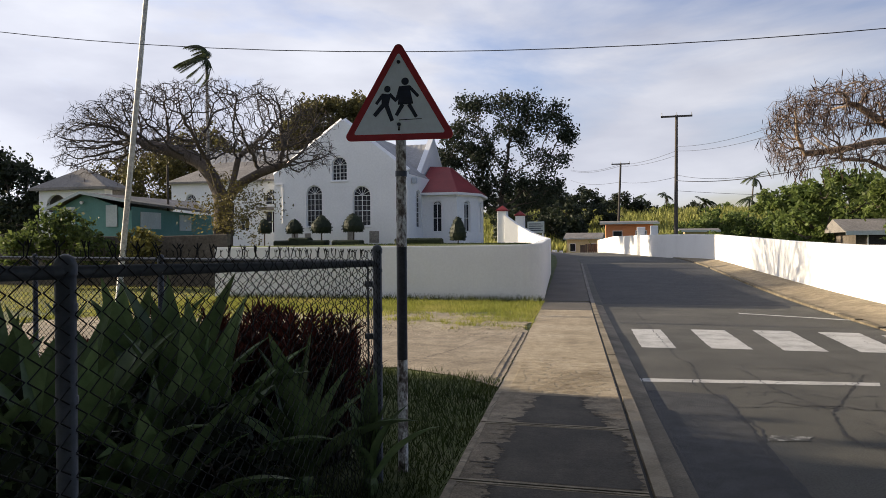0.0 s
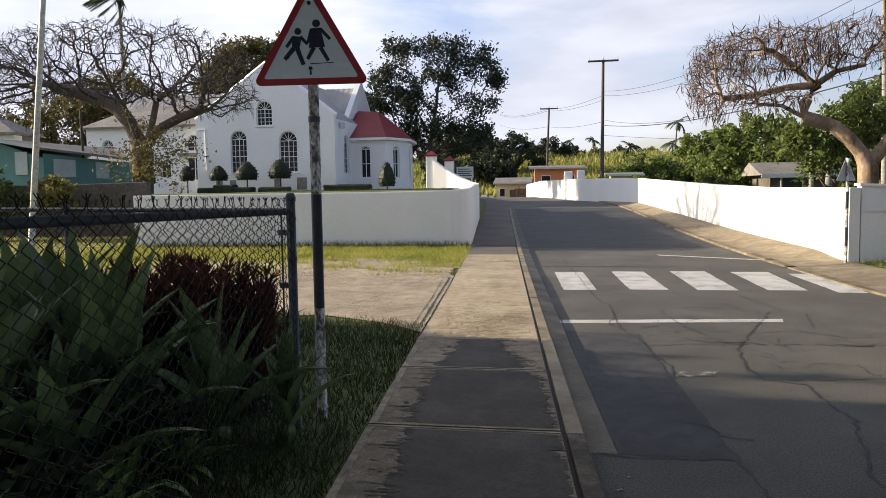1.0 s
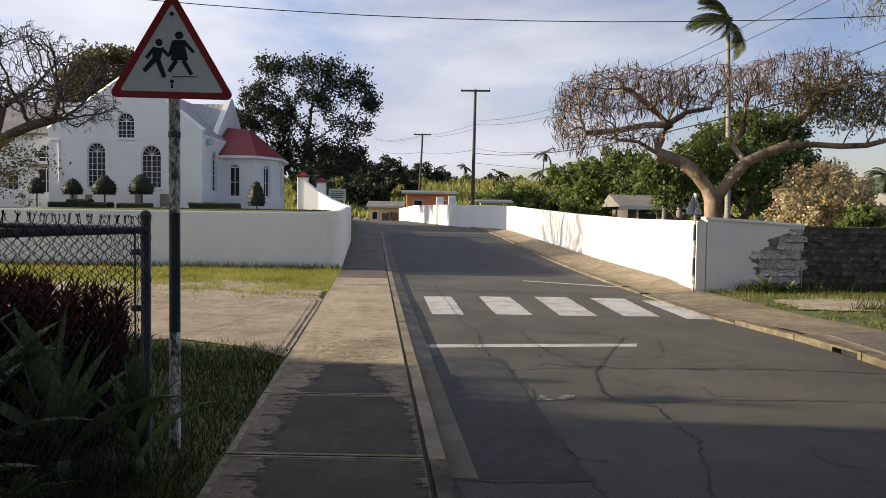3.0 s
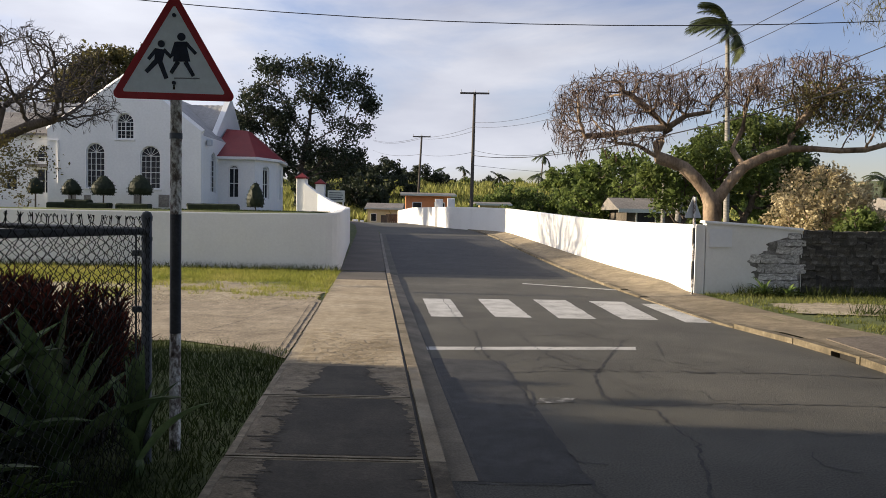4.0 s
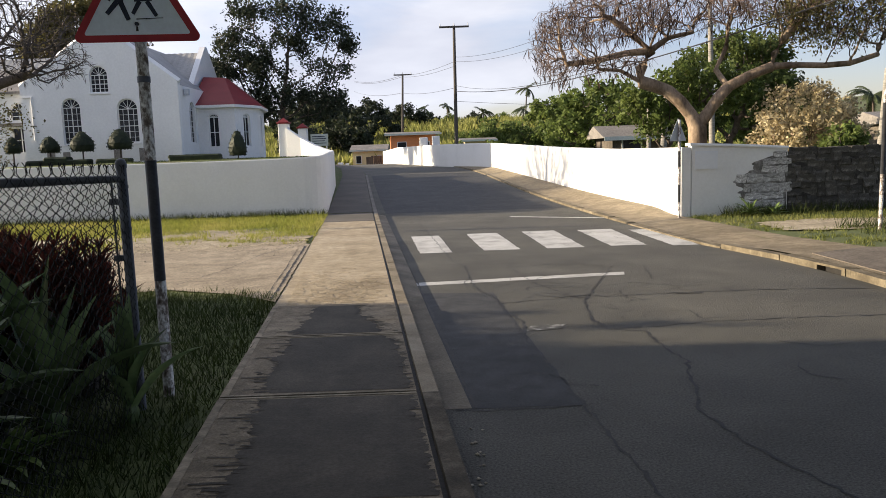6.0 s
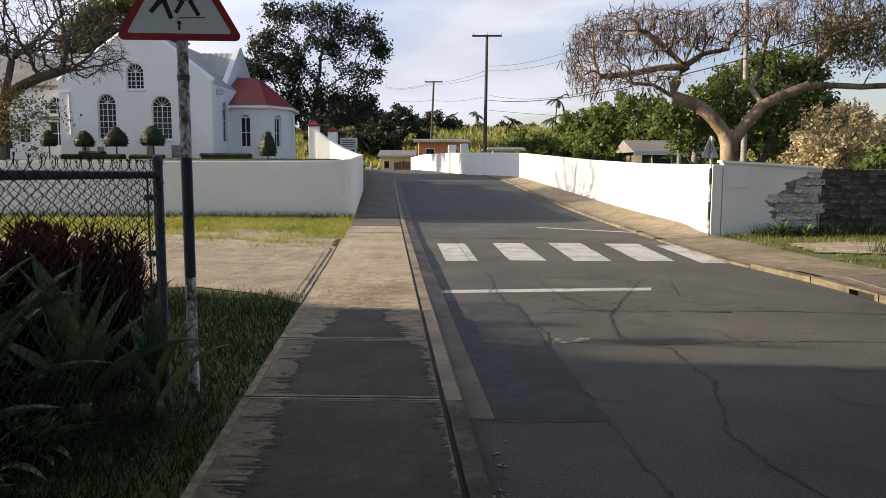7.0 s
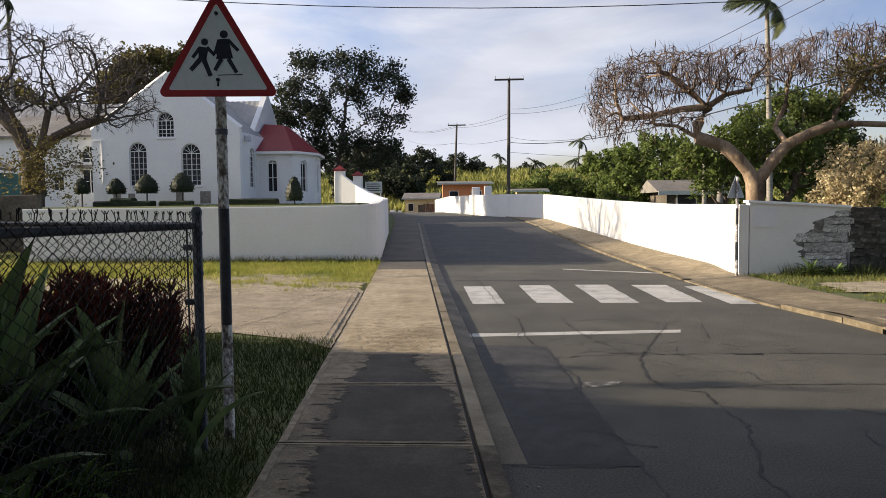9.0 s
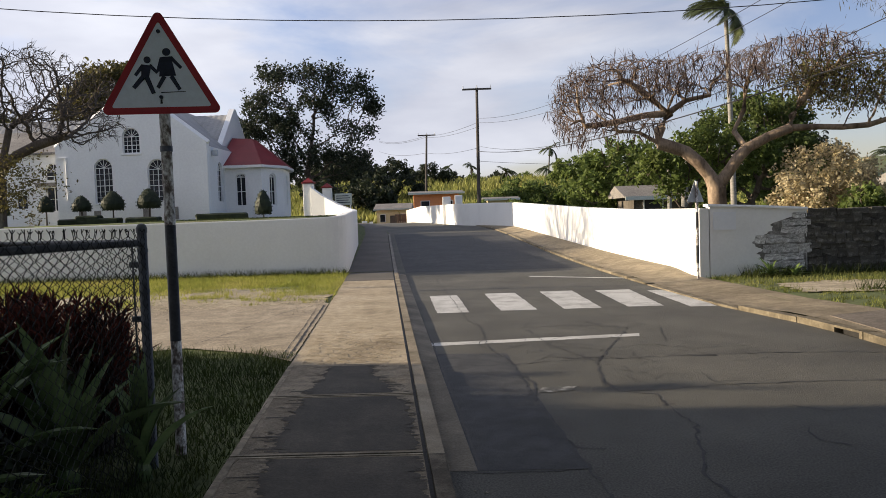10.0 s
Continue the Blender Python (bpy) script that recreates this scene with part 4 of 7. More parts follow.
for x in (-0.5, 0.4):
    part("leg", box("leg", x - 0.04, -0.03, 0.5, x + 0.04, 0.03, 2.5, M_TRIMWHITE), gb)
for k in range(4):
    part("text_bar", box("text_bar", -0.5, -0.04, 2.65 + k * 0.14, 0.4 - 0.1 * (k % 2), -0.032, 2.7 + k * 0.14, M_SIGNDARK, 0.0), gb, "dark unreadable line of writing")
# pier in the boundary wall
pier = thing("wall_pier", "grey-white square pier in the boundary wall", "pier", (-0.75, 67.6, 0))
part("shaft", box("shaft", -0.35, -0.35, 0.4, 0.35, 0.35, 3.2, M_WALLWHITE, 0.03), pier)
part("second_shaft", box("second_shaft", 0.75, -2.4, 0.4, 1.4, -1.8, 3.25, M_WALLWHITE, 0.03), pier)


def stone_wall(name, label, a, b, top_a, top_b, z0, material, course, length, seed, thick=0.3, skip=lambda s, z: False, proud=0.0, core=True, count=300):
    rng = random.Random(seed)
    ax, ay = a
    L_ = math.dist(a, b)
    ux, uy = (b[0] - ax) / L_, (b[1] - ay) / L_
    nx, ny = uy, -ux
    wall = tagged(new(name), label, "wall", kind="structure")
    if core:
        vs = []
        for (x, y), t in ((a, top_a), (b, top_b)):
            for o, z in ((0.018, z0), (0.018, t - 0.08), (thick, t - 0.08), (thick, z0)):
                vs.append((x - nx * o, y - ny * o, z))
        part("core", mesh_of("core", vs, [(0, 4, 5, 1), (1, 5, 6, 2), (2, 6, 7, 3), (0, 1, 2, 3), (7, 6, 5, 4)], M_MORTAR), wall)
    variants = []
    for k in range(6):
        bm = box_bm(-0.5, 0, -0.5, 0.5, 1, 0.5)
        bmesh.ops.bevel(bm, geom=list(bm.edges), offset=0.09, segments=1, affect="EDGES")
        for v in bm.verts:
            v.co += Vector((rng.uniform(-0.1, 0.1), rng.uniform(-0.08, 0.08), rng.uniform(-0.12, 0.12)))
        variants.append(done(bm, "stone", material))
    n, z = 0, z0
    while z < max(top_a, top_b) and n < count:
        h = course * rng.uniform(0.8, 1.2)
        s = rng.uniform(-0.2, 0.0)
        while s < L_ and n < count:
            ln = length * rng.uniform(0.45, 1.5)
            m_ = s + ln / 2
            top = top_a + (top_b - top_a) * m_ / L_
            if 0.02 < m_ < L_ - 0.02 and z + h * 0.5 < top and not skip(m_, z + h / 2):
                st = part("stone", variants[rng.randrange(6)], wall)
                pr = proud + (rng.uniform(-0.016, 0.016) if core else rng.uniform(-0.004, 0.006))
                st.matrix_basis = Matrix.Translation((ax + ux * m_ + nx * pr, ay + uy * m_ + ny * pr, z + h / 2)) @ Matrix.Rotation(math.atan2(uy, ux), 4, "Z") @ Matrix.Rotation(rng.uniform(-0.05, 0.05), 4, "Y") @ Matrix.Diagonal((ln * 1.0, thick * 0.8 if core else 0.022, h * (rng.uniform(1.0, 1.3) if core else rng.uniform(0.84, 0.94)), 1))
                n += 1
            s += ln
        z += h
    return wall


stone_wall("stone_wall", "blackened coral stone wall beyond the white paint", (8.66, 17.69), (17.5, 18.6), 1.58, 1.5, -0.05, M_STONE, 0.17, 0.28, 5)


def peel_edge(z):
    """How far along the end wall the paint still holds, at height z."""
    return float(np.interp(z, [0.0, 0.3, 0.55, 0.88, 1.0, 1.3, 1.42, 1.5], [1.6, 1.5, 1.2, 1.0, 1.25, 1.6, 1.95, 2.2])) + 0.2 * noise.noise((z * 5.0, 0.0, 2.0)) + 0.1 * noise.noise((z * 14.0, 3.0, 2.0)) + 0.06 * noise.noise((z * 40.0, 5.0, 2.0))


def peel(s, z):
    return s < peel_edge(z) + 0.06 or z > 1.46


def bared_backing():
    """The dark joints that show between the bared stones."""
    zs = np.linspace(0.0, 1.5, 150)
    vs = []
    for z in zs:
        for t in (peel_edge(float(z)), 2.29):
            for o in (0.006, -0.01):
                vs.append((6.345 + 2.295 * min(t, 2.29) / 2.305 + 0.093 * o, 17.475 + 0.215 * min(t, 2.29) / 2.305 - o, float(z)))
    fs = []
    for i in range(len(zs) - 1):
        k = 4 * i
        fs += [(k, k + 2, k + 6, k + 4), (k + 1, k, k + 4, k + 5)]
    return mesh_of("bared_joints", vs, fs, M_MORTAR_GREY)


tagged(new("bared_joints", bared_backing()), "grey joints where plaster has fallen from the wall", "wall", kind="structure")


stone_wall("peeled_stones", "stones bared where the white paint has peeled", (6.345, 17.475), (8.64, 17.69), 1.6, 1.56, 0.02, M_STONE_PALE, 0.19, 0.27, 8, 0.3, peel, 0.012, core=False)
tagged(new("wall_coping", ribbon("wall_coping", [(6.3, 17.44), (7.5, 17.55), (8.655, 17.66)], [1.775, 1.715, 1.635], [1.715, 1.655, 1.575], 0.29, M_WALLWHITE)), "rounded white coping on the end of the wall", "coping", kind="structure")
# grey garden wall towards the green house
gw = [(-38, 26.6), (-30, 26.4), (-24, 26.3), (-19, 26.2), (-15.6, 26.1)][::-1]
tagged(new("garden_wall", ribbon("garden_wall", gw, [2.25, 2.2, 2.24, 2.2, 2.25], [-0.1] * 5, -0.3, M_GREYWALL)), "old grey-brown garden wall before the green house", "wall", kind="structure")


# ---- church ----
def arch(x0, x1, z0, z1, n=9, flat=0.0):
    """Outline of an arched opening; z1 is the crown."""
    r = (x1 - x0) / 2
    cx, zs = (x0 + x1) / 2, z1 - r * (1 - flat)
    return [(x0, z0), (x1, z0)] + [(cx + r * math.cos(a), zs + (z1 - zs) * math.sin(a)) for a in np.linspace(0, math.pi, n)]


def holed_wall(name, outline, holes, thick, material):
    """A flat wall in x and z, facing -y at y = 0, with openings right through it."""
    bm = bmesh.new()
    es = []
    for loop in [outline] + holes:
        vs = [bm.verts.new((x, 0, z)) for x, z in loop]
        es += [bm.edges.new((vs[i], vs[(i + 1) % len(vs)])) for i in range(len(vs))]
    bmesh.ops.triangle_fill(bm, edges=es, use_beauty=True)
    got = bmesh.ops.extrude_face_region(bm, geom=list(bm.faces))
    for g in got["geom"]:
        if isinstance(g, bmesh.types.BMVert):
            g.co.y += thick
    return done(bm, name, material)


def arched_window(parent, x0, x1, z0, z1, y, cols, rows, bar=0.027, flat=0.0, fan=True):
    """Sash window: frame, dark pane, glazing bars; sits in the plane y of its parent."""
    cx, r = (x0 + x1) / 2, (x1 - x0) / 2
    zs = z1 - r * (1 - flat)
    win = part("window", holed_wall("window", arch(x0, x1, z0, z1, 13, flat), [arch(x0 + 0.07, x1 - 0.07, z0 + 0.07, z1 - 0.07, 13, flat)], 0.09, M_TRIMWHITE), parent, "white arched sash window frame")
    win.location = (0, y + 0.1, 0)
    o = arch(x0 + 0.02, x1 - 0.02, z0 + 0.02, z1 - 0.02, 13, flat)
    part("pane", mesh_of("pane", [(a, 0.06, b) for a, b in o], [tuple(range(len(o)))], M_PANE), win, "dark glass pane")
    bars = []
    def bar_at(a, b, wd):
        d = Vector((b[0] - a[0], 0, b[1] - a[1]))
        n = Vector((-d.z, 0, d.x)).normalized() * wd / 2
        A, B = Vector((a[0], 0, a[1])), Vector((b[0], 0, b[1]))
        f = [A - n, A + n, B + n, B - n]
        bars.append(([(p.x, 0.015, p.z) for p in f] + [(p.x, 0.055, p.z) for p in f], [(0, 1, 2, 3), (0, 3, 7, 4), (1, 5, 6, 2), (0, 4, 5, 1), (3, 2, 6, 7)]))
    for k in range(1, cols):
        x = x0 + (x1 - x0) * k / cols
        bar_at((x, z0 + 0.05), (x, zs), bar * (1.8 if cols % 2 == 0 and k == cols // 2 else 0.8))
    for k in range(1, rows + 1):
        z = z0 + (zs - z0) * k / rows
        bar_at((x0 + 0.04, z), (x1 - 0.04, z), bar * (1.6 if k in (rows, rows // 2) else 0.7))
    if fan:
        for a in np.linspace(0, math.pi, 7)[1:-1]:
            bar_at((cx, zs), (cx + (r - 0.04) * math.cos(a), zs + (z1 - zs - 0.04) * math.sin(a)), bar * 0.8)
    v, f = joined(bars)
    part("glazing_lattice", mesh_of("glazing_lattice", v, f, M_TRIMWHITE), win, "white glazing bars")
    return win


def church():
    ch = thing("church", "white limewashed church with grey and red roofs", "church", (0, 48.5, 0))
    # front gable: x -25.45 to -15.6, crown at x -20.3
    out = [(-25.45, 1.2), (-15.6, 1.2), (-15.6, 6.75), (-15.75, 6.95), (-20.0, 10.25), (-20.5, 10.25), (-25.3, 6.95), (-25.45, 6.75)]
    wins = [(-22.97, -21.77, 3.1, 5.98), (-19.5, -18.2, 3.1, 5.85), (-21.04, -19.9, 6.24, 7.9)]
    part("front_wall", holed_wall("front_wall", out, [arch(*q) for q in wins], 0.45, M_CHURCH), ch)
    arched_window(ch, *wins[0], 0.0, 4, 6)
    arched_window(ch, *wins[1], 0.0, 4, 6)
    arched_window(ch, *wins[2], 0.0, 4, 4)
    for a, b, zz, _ in wins:
        part("window_sill", box("window_sill", a - 0.08, -0.06, zz - 0.1, b + 0.08, 0.1, zz - 0.003, M_TRIMWHITE), ch)
    # gable coping
    for p, q in (((-25.5, 6.78), (-20.3, 10.4)), ((-15.55, 6.78), (-20.2, 10.4))):
        v, f = tube([(p[0], 0.2, p[1]), (q[0], 0.2, q[1])], [0.2, 0.2], 4)
        part("coping", mesh_of("coping", v, f, M_CHURCH), ch)
    # transept sides and roof
    part("side_wall", box("side_wall", -25.44, 0.46, 1.2, -25.0, 8.0, 6.6, M_CHURCH, 0), ch)
    side = part("side_wall", holed_wall("side_wall", [(0, 1.2), (7.4, 1.2), (7.4, 6.6), (0, 6.6)], [arch(1.6, 2.7, 3.0, 5.7)], 0.4, M_CHURCH), ch)
    side.matrix_basis = Matrix.Translation((-15.62, 0.46, 0)) @ Matrix.Rotation(math.pi / 2, 4, "Z")
    arched_window(side, 1.6, 2.7, 3.0, 5.7, 0.0, 2, 6)
    part("roof", mesh_of("roof", [(-25.4, 0.46, 6.6), (-20.25, 0.46, 10.1), (-15.65, 0.46, 6.6), (-25.4, 14, 6.6), (-20.25, 14, 10.1), (-15.65, 14, 6.6), (-25.4, 0.46, 6.45), (-20.25, 0.46, 9.95), (-15.65, 0.46, 6.45), (-25.4, 14, 6.45), (-20.25, 14, 9.95), (-15.65, 14, 6.45)], [(0, 1, 4, 3), (1, 2, 5, 4), (6, 9, 10, 7), (7, 10, 11, 8), (0, 3, 9, 6), (2, 8, 11, 5)], M_GREYROOF), ch, "grey sheet roof")
    # nave behind, its corrugated roof and east gable
    part("nave_wall", box("nave_wall", -36, 5.8, 1.2, -16.4, 6.2, 6.8, M_CHURCH, 0), ch)
    part("nave_wall", box("nave_wall", -36, 11.9, 1.2, -16.4, 12.3, 6.8, M_CHURCH, 0), ch)
    east = part("east_gable", mesh_of("east_gable", [(x, y, z) for x in (-16.7, -16.3) for y, z in ((5.4, 1.2), (12.6, 1.2), (12.6, 7.1), (9.2, 10.1), (8.8, 10.1), (5.4, 7.1))], [(0, 1, 2, 3, 4, 5), (11, 10, 9, 8, 7, 6)] + [(i, i + 6, (i + 1) % 6 + 6, (i + 1) % 6) for i in range(6)], M_CHURCH), ch, "white parapet gable")
    for sgn, ya in ((1, 5.3), (-1, 12.5)):
        n = 90
        ridge = 9.0
        vs = []
        for i in range(n + 1):
            x = -36 + 19.3 * i / n
            dz = 0.025 * (i % 2)
            vs += [(x, ya, 6.9 + dz), (x, ridge, 9.7 + dz)]
        part("nave_roof", mesh_of("nave_roof", vs, [(2 * i, 2 * i + 2, 2 * i + 3, 2 * i + 1) for i in range(n)], M_GREYROOF), ch, "grey corrugated roof")
    # apse: half octagon with a red hipped roof
    plan = [(-16.0, 3.6), (-13.1, 3.6), (-12.1, 5.9), (-12.5, 9.6), (-13.6, 13.0), (-16.0, 13.0)]
    for k, (a, b) in enumerate(zip(plan, plan[1:])):
        ln = math.dist(a, b)
        hole = [] if k > 2 else [arch(ln / 2 - 0.36, ln / 2 + 0.36, 2.7, 4.95, flat=0.3)] if k != 2 else [arch(ln / 2 - 0.36, ln / 2 + 0.36, 2.7, 4.95, flat=0.3)]
        fc = part("apse_wall", holed_wall("apse_wall", [(0, 1.2), (ln, 1.2), (ln, 5.5), (0, 5.5)], hole, 0.35, M_CHURCH), ch)
        fc.matrix_basis = Matrix.Translation((a[0], a[1], 0)) @ Matrix.Rotation(math.atan2(b[1] - a[1], b[0] - a[0]), 4, "Z")
        if hole:
            arched_window(fc, ln / 2 - 0.36, ln / 2 + 0.36, 2.7, 4.95, 0.0, 2, 2, flat=0.3, fan=True)
    eave = [(-16.0, 3.3), (-12.95, 3.3), (-11.8, 5.8), (-12.2, 9.8), (-13.45, 13.3), (-16.0, 13.3)]
    top = [(-16.2, 7.6, 7.8), (-14.7, 7.6, 7.7), (-14.7, 8.8, 7.7), (-16.2, 8.8, 7.8)]
    vs = [(x, y, 5.5) for x, y in eave] + top + [(x, y, 5.32) for x, y in eave]
    fs = [(0, 1, 7, 6), (1, 2, 7), (2, 3, 8, 7), (3, 4, 8), (4, 5, 9, 8), (6, 7, 8, 9), (5, 0, 6, 9)]
    part("apse_roof", mesh_of("apse_roof", vs[:10], fs, M_REDROOF), ch, "dark red hipped roof")
    part("apse_fascia", mesh_of("apse_fascia", vs[:6] + vs[10:], [(i, i + 6, i + 7, i + 1) for i in range(5)] + [(11, 10, 9, 8, 7, 6)], M_TRIMWHITE), ch, "white eaves board")
    # west wing with balcony bay
    out = [(-34.6, 1.2), (-25.46, 1.2), (-25.46, 6.5), (-34.6, 6.5)]
    wins = [(-33.4, -32.5, 4.55, 5.7), (-26.85, -25.75, 4.75, 5.9), (-26.85, -25.75, 2.7, 4.35), (-28.9, -28.1, 2.9, 3.9), (-31.2, -30.4, 2.6, 3.7)]
    ww = part("west_wall", holed_wall("west_wall", out, [arch(*q, flat=0.0 if i < 2 else 0.99) for i, q in enumerate(wins)], 0.4, M_CHURCH), ch)
    ww.location = (0, 1.2, 0)
    for i, q in enumerate(wins):
        arched_window(ww, *q, 0.0, 2 if i else 4, 2 if i else 3, flat=0.0 if i < 2 else 0.99, fan=i < 2)
    part("balcony_band", box("balcony_band", -27.4, 0.9, 4.4, -25.46, 1.18, 4.62, M_OLDROOF), ch, "brown band below the upper window")
    part("west_side", box("west_side", -34.6, 1.6, 1.2, -34.2, 9, 6.5, M_CHURCH, 0), ch)
    part("west_roof", mesh_of("west_roof", [(-34.9, 0.9, 6.45), (-25.3, 0.9, 6.45), (-25.3, 5.2, 8.3), (-33.0, 5.2, 8.3), (-34.9, 9.5, 6.45), (-25.3, 9.5, 6.45), (-34.9, 0.9, 6.6), (-25.3, 0.9, 6.6), (-25.3, 5.2, 8.45), (-33.0, 5.2, 8.45), (-34.9, 9.5, 6.6), (-25.3, 9.5, 6.6)], [(6, 7, 8, 9), (6, 9, 10), (9, 8, 11, 10), (0, 3, 2, 1), (0, 1, 7, 6), (0, 6, 10, 4)], M_OLDROOF), ch, "weathered hipped roof")
    # plaques, downpipe, plinth boxes
    for x, z, ww_, hh in ((-24.1, 2.4, 0.5, 0.7), (-23.1, 2.4, 0.45, 0.5), (-19.9, 2.4, 0.5, 0.6), (-18.3, 2.35, 0.7, 0.8)):
        part("plaque", box("plaque", x, -0.03, z - hh / 2, x + ww_, 0.0, z + hh / 2, M_OLDROOF), ch, "grey wall plaque")
    v, f = tube([(-24.75, -0.08, 6.1), (-24.72, -0.08, 3.4)], [0.045, 0.045], 6)
    part("downpipe", mesh_of("downpipe", v, f, M_TRIMWHITE), ch)
    part("downpipe_arm", box("downpipe_arm", -25.3, -0.1, 6.05, -24.7, -0.03, 6.13, M_TRIMWHITE), ch)
    part("wall_lamp", box("wall_lamp", -15.55, 0.9, 6.0, -15.25, 1.25, 6.4, M_SIGNBACK, 0.03), ch, "grey floodlight")


church()


def topiary(at, wd, ht, stem, seed, kind="clipped bush on a bare stem"):
    rng = np.random.default_rng(seed)
    th = thing("topiary", "dark green " + kind, "topiary bush", at, 0, "clipped bushes by the church")
    bm = bmesh.new()
    bmesh.ops.create_icosphere(bm, subdivisions=3, radius=1)
    for v in bm.verts:
        k = 1 + 0.08 * noise.noise(v.co * 3 + Vector((seed, 0, 0)))
        taper = 1.0 - 0.35 * max(v.co.z, 0) if stem else 1.0
        zc = max(v.co.z, -0.45) if stem else v.co.z
        v.co = Vector((v.co.x * wd / 2 * k * taper, v.co.y * wd / 2 * k * taper, stem + ht * (zc + 0.45) / 1.45 * k if stem > 0.3 else stem + ht * (zc + 0.75) / 1.75 * k))
    pts = np.array([v.co[:] for v in bm.verts])
    for v in bm.verts:
        v.co = Vector((v.co.x * 0.94, v.co.y * 0.94, v.co.z))
    part("head", done(bm, "head", M_LEAF_DARK), th)
    lv, lf = leaf_quads(rng, pts, 9, 0.022, 0.055)
    tagged(part("foliage", np_mesh("foliage", lv, lf, M_LEAF_DARK), th), kind="stuff")
    v, f = tube([(0, 0, 0), (0.01, 0, stem + 0.3)], [0.05, 0.04], 6)
    part("stem", mesh_of("stem", v, f, M_BARK_GREY), th)


for x, wd, z0, z1, st in ((-24.85, 0.95, 2.65, 3.6, 0.8), (-22.65, 1.2, 2.62, 3.55, 0.75), (-20.7, 1.45, 2.63, 3.78, 0.75), (-18.45, 1.5, 2.68, 3.86, 0.8)):
    topiary((x, 46, 1.8), wd, z1 - z0, z0 - 1.8, int(-x * 10))
topiary((-11.45, 46, 1.75), 1.1, 1.7, 0.05, 7, "oval bush clipped to the ground")
topiary((-27.0, 45, 1.8), 0.9, 1.0, 0.7, 9)
for x0, x1, z1 in ((-23.7, -20.0, 2.14), (-19.6, -17.6, 2.12), (-15.3, -12.3, 2.2), (-22.6, -21.2, 2.3)):
    hd = thing("low_hedge", "low dark clipped hedge before the church", "hedge", ((x0 + x1) / 2, 45.4, 1.75), 0, "low hedges")
    bm = box_bm(-(x1 - x0) / 2, -0.4, 0, (x1 - x0) / 2, 0.4, z1 - 1.75, 0.08)
    bmesh.ops.subdivide_edges(bm, edges=list(bm.edges), cuts=5, use_grid_fill=True)
    for v in bm.verts:
        v.co += v.co.normalized() * 0.06 * noise.noise(v.co * 4)
    part("body", done(bm, "body", M_LEAF_DARK), hd)


# ---- trees ----
def bare_tree(name, label, at, root, blobs, n, step, reach, kill, tip, split, limb_mat, twig_mat, seed, pods=0, tufts=0, tuft_mat=None, tuft_where=None, trunk_r=None, power=2.3, root_parents=None, hang=0.45, spray=4):
    """A spreading tree grown towards points strewn in flat domes."""
    rng = np.random.default_rng(seed)
    att = []
    for (cx, cy, cz, rx, ry, rz, share) in blobs:
        m = int(n * share)
        d = rng.normal(0, 1, (m, 3))
        d /= np.linalg.norm(d, axis=1, keepdims=True)
        rad = rng.uniform(0.35, 1, (m, 1)) ** 0.45
        att.append(np.array([cx, cy, cz]) + d * rad * np.array([rx, ry, rz]))
    nodes, parents = colonize(rng, root, np.concatenate(att), step, reach, kill, root_parents=root_parents)
    radii, kids = skeleton_radii(nodes, parents, tip, power)
    if trunk_r:
        k = trunk_r / radii[0]
        radii = radii * (1 + (k - 1) * np.clip(radii / radii[0], 0, 1))
    (bv, bf), (tv, tf) = branch_meshes(nodes, parents, radii, split)
    th = thing(name, label, "tree", at)
    part("trunk", np_mesh("trunk", bv, bf, limb_mat, True), th, "thick trunk and limbs")
    tips = nodes[kids == 0]
    # fine end twigs
    c = np.repeat(tips, spray, axis=0)
    d = rng.normal(0, 0.8, c.shape) + (c - nodes.mean(0)) * np.array([0.16, 0.16, 0.1])
    d[:, 2] -= rng.choice([0.0, 1.3], len(d), p=[1 - hang, hang])
    d /= np.linalg.norm(d, axis=1, keepdims=True)
    ln = rng.uniform(0.3, 1.0, (len(c), 1)) * step * (2.4 if hang > 0.5 else 2.0)
    e = c + d * ln
    tw = rings(c, e, np.full(len(c), tip * 0.8), np.full(len(c), tip * 0.35), d, d, 3)
    part("branchwork", np_mesh("branchwork", tv, tf, twig_mat), th, "fine bare twigs")
    tagged(part("twig_spray", np_mesh("twig_spray", *tw, twig_mat), th), kind="stuff")
    if pods:
        src = e[rng.choice(len(e), pods)]
        pv, pf = leaf_quads(rng, src - np.array([0, 0, 0.14]), 1, (0.08, 0.08, 0.06), 0.36, droop=3.0, slim=0.085)
        tagged(part("pod_spray", np_mesh("pod_spray", pv, pf, M_POD), th, "long hanging dark seed pods"), kind="stuff")
    if tufts:
        sel = e[[bool(tuft_where(p)) for p in e]]
        if len(sel):
            lv, lf = leaf_quads(rng, sel[rng.choice(len(sel), tufts)], 1, 0.22, 0.13, slim=0.4)
            tagged(part("foliage", np_mesh("foliage", lv, lf, tuft_mat), th, "sparse leaf tufts"), kind="stuff")
    return th


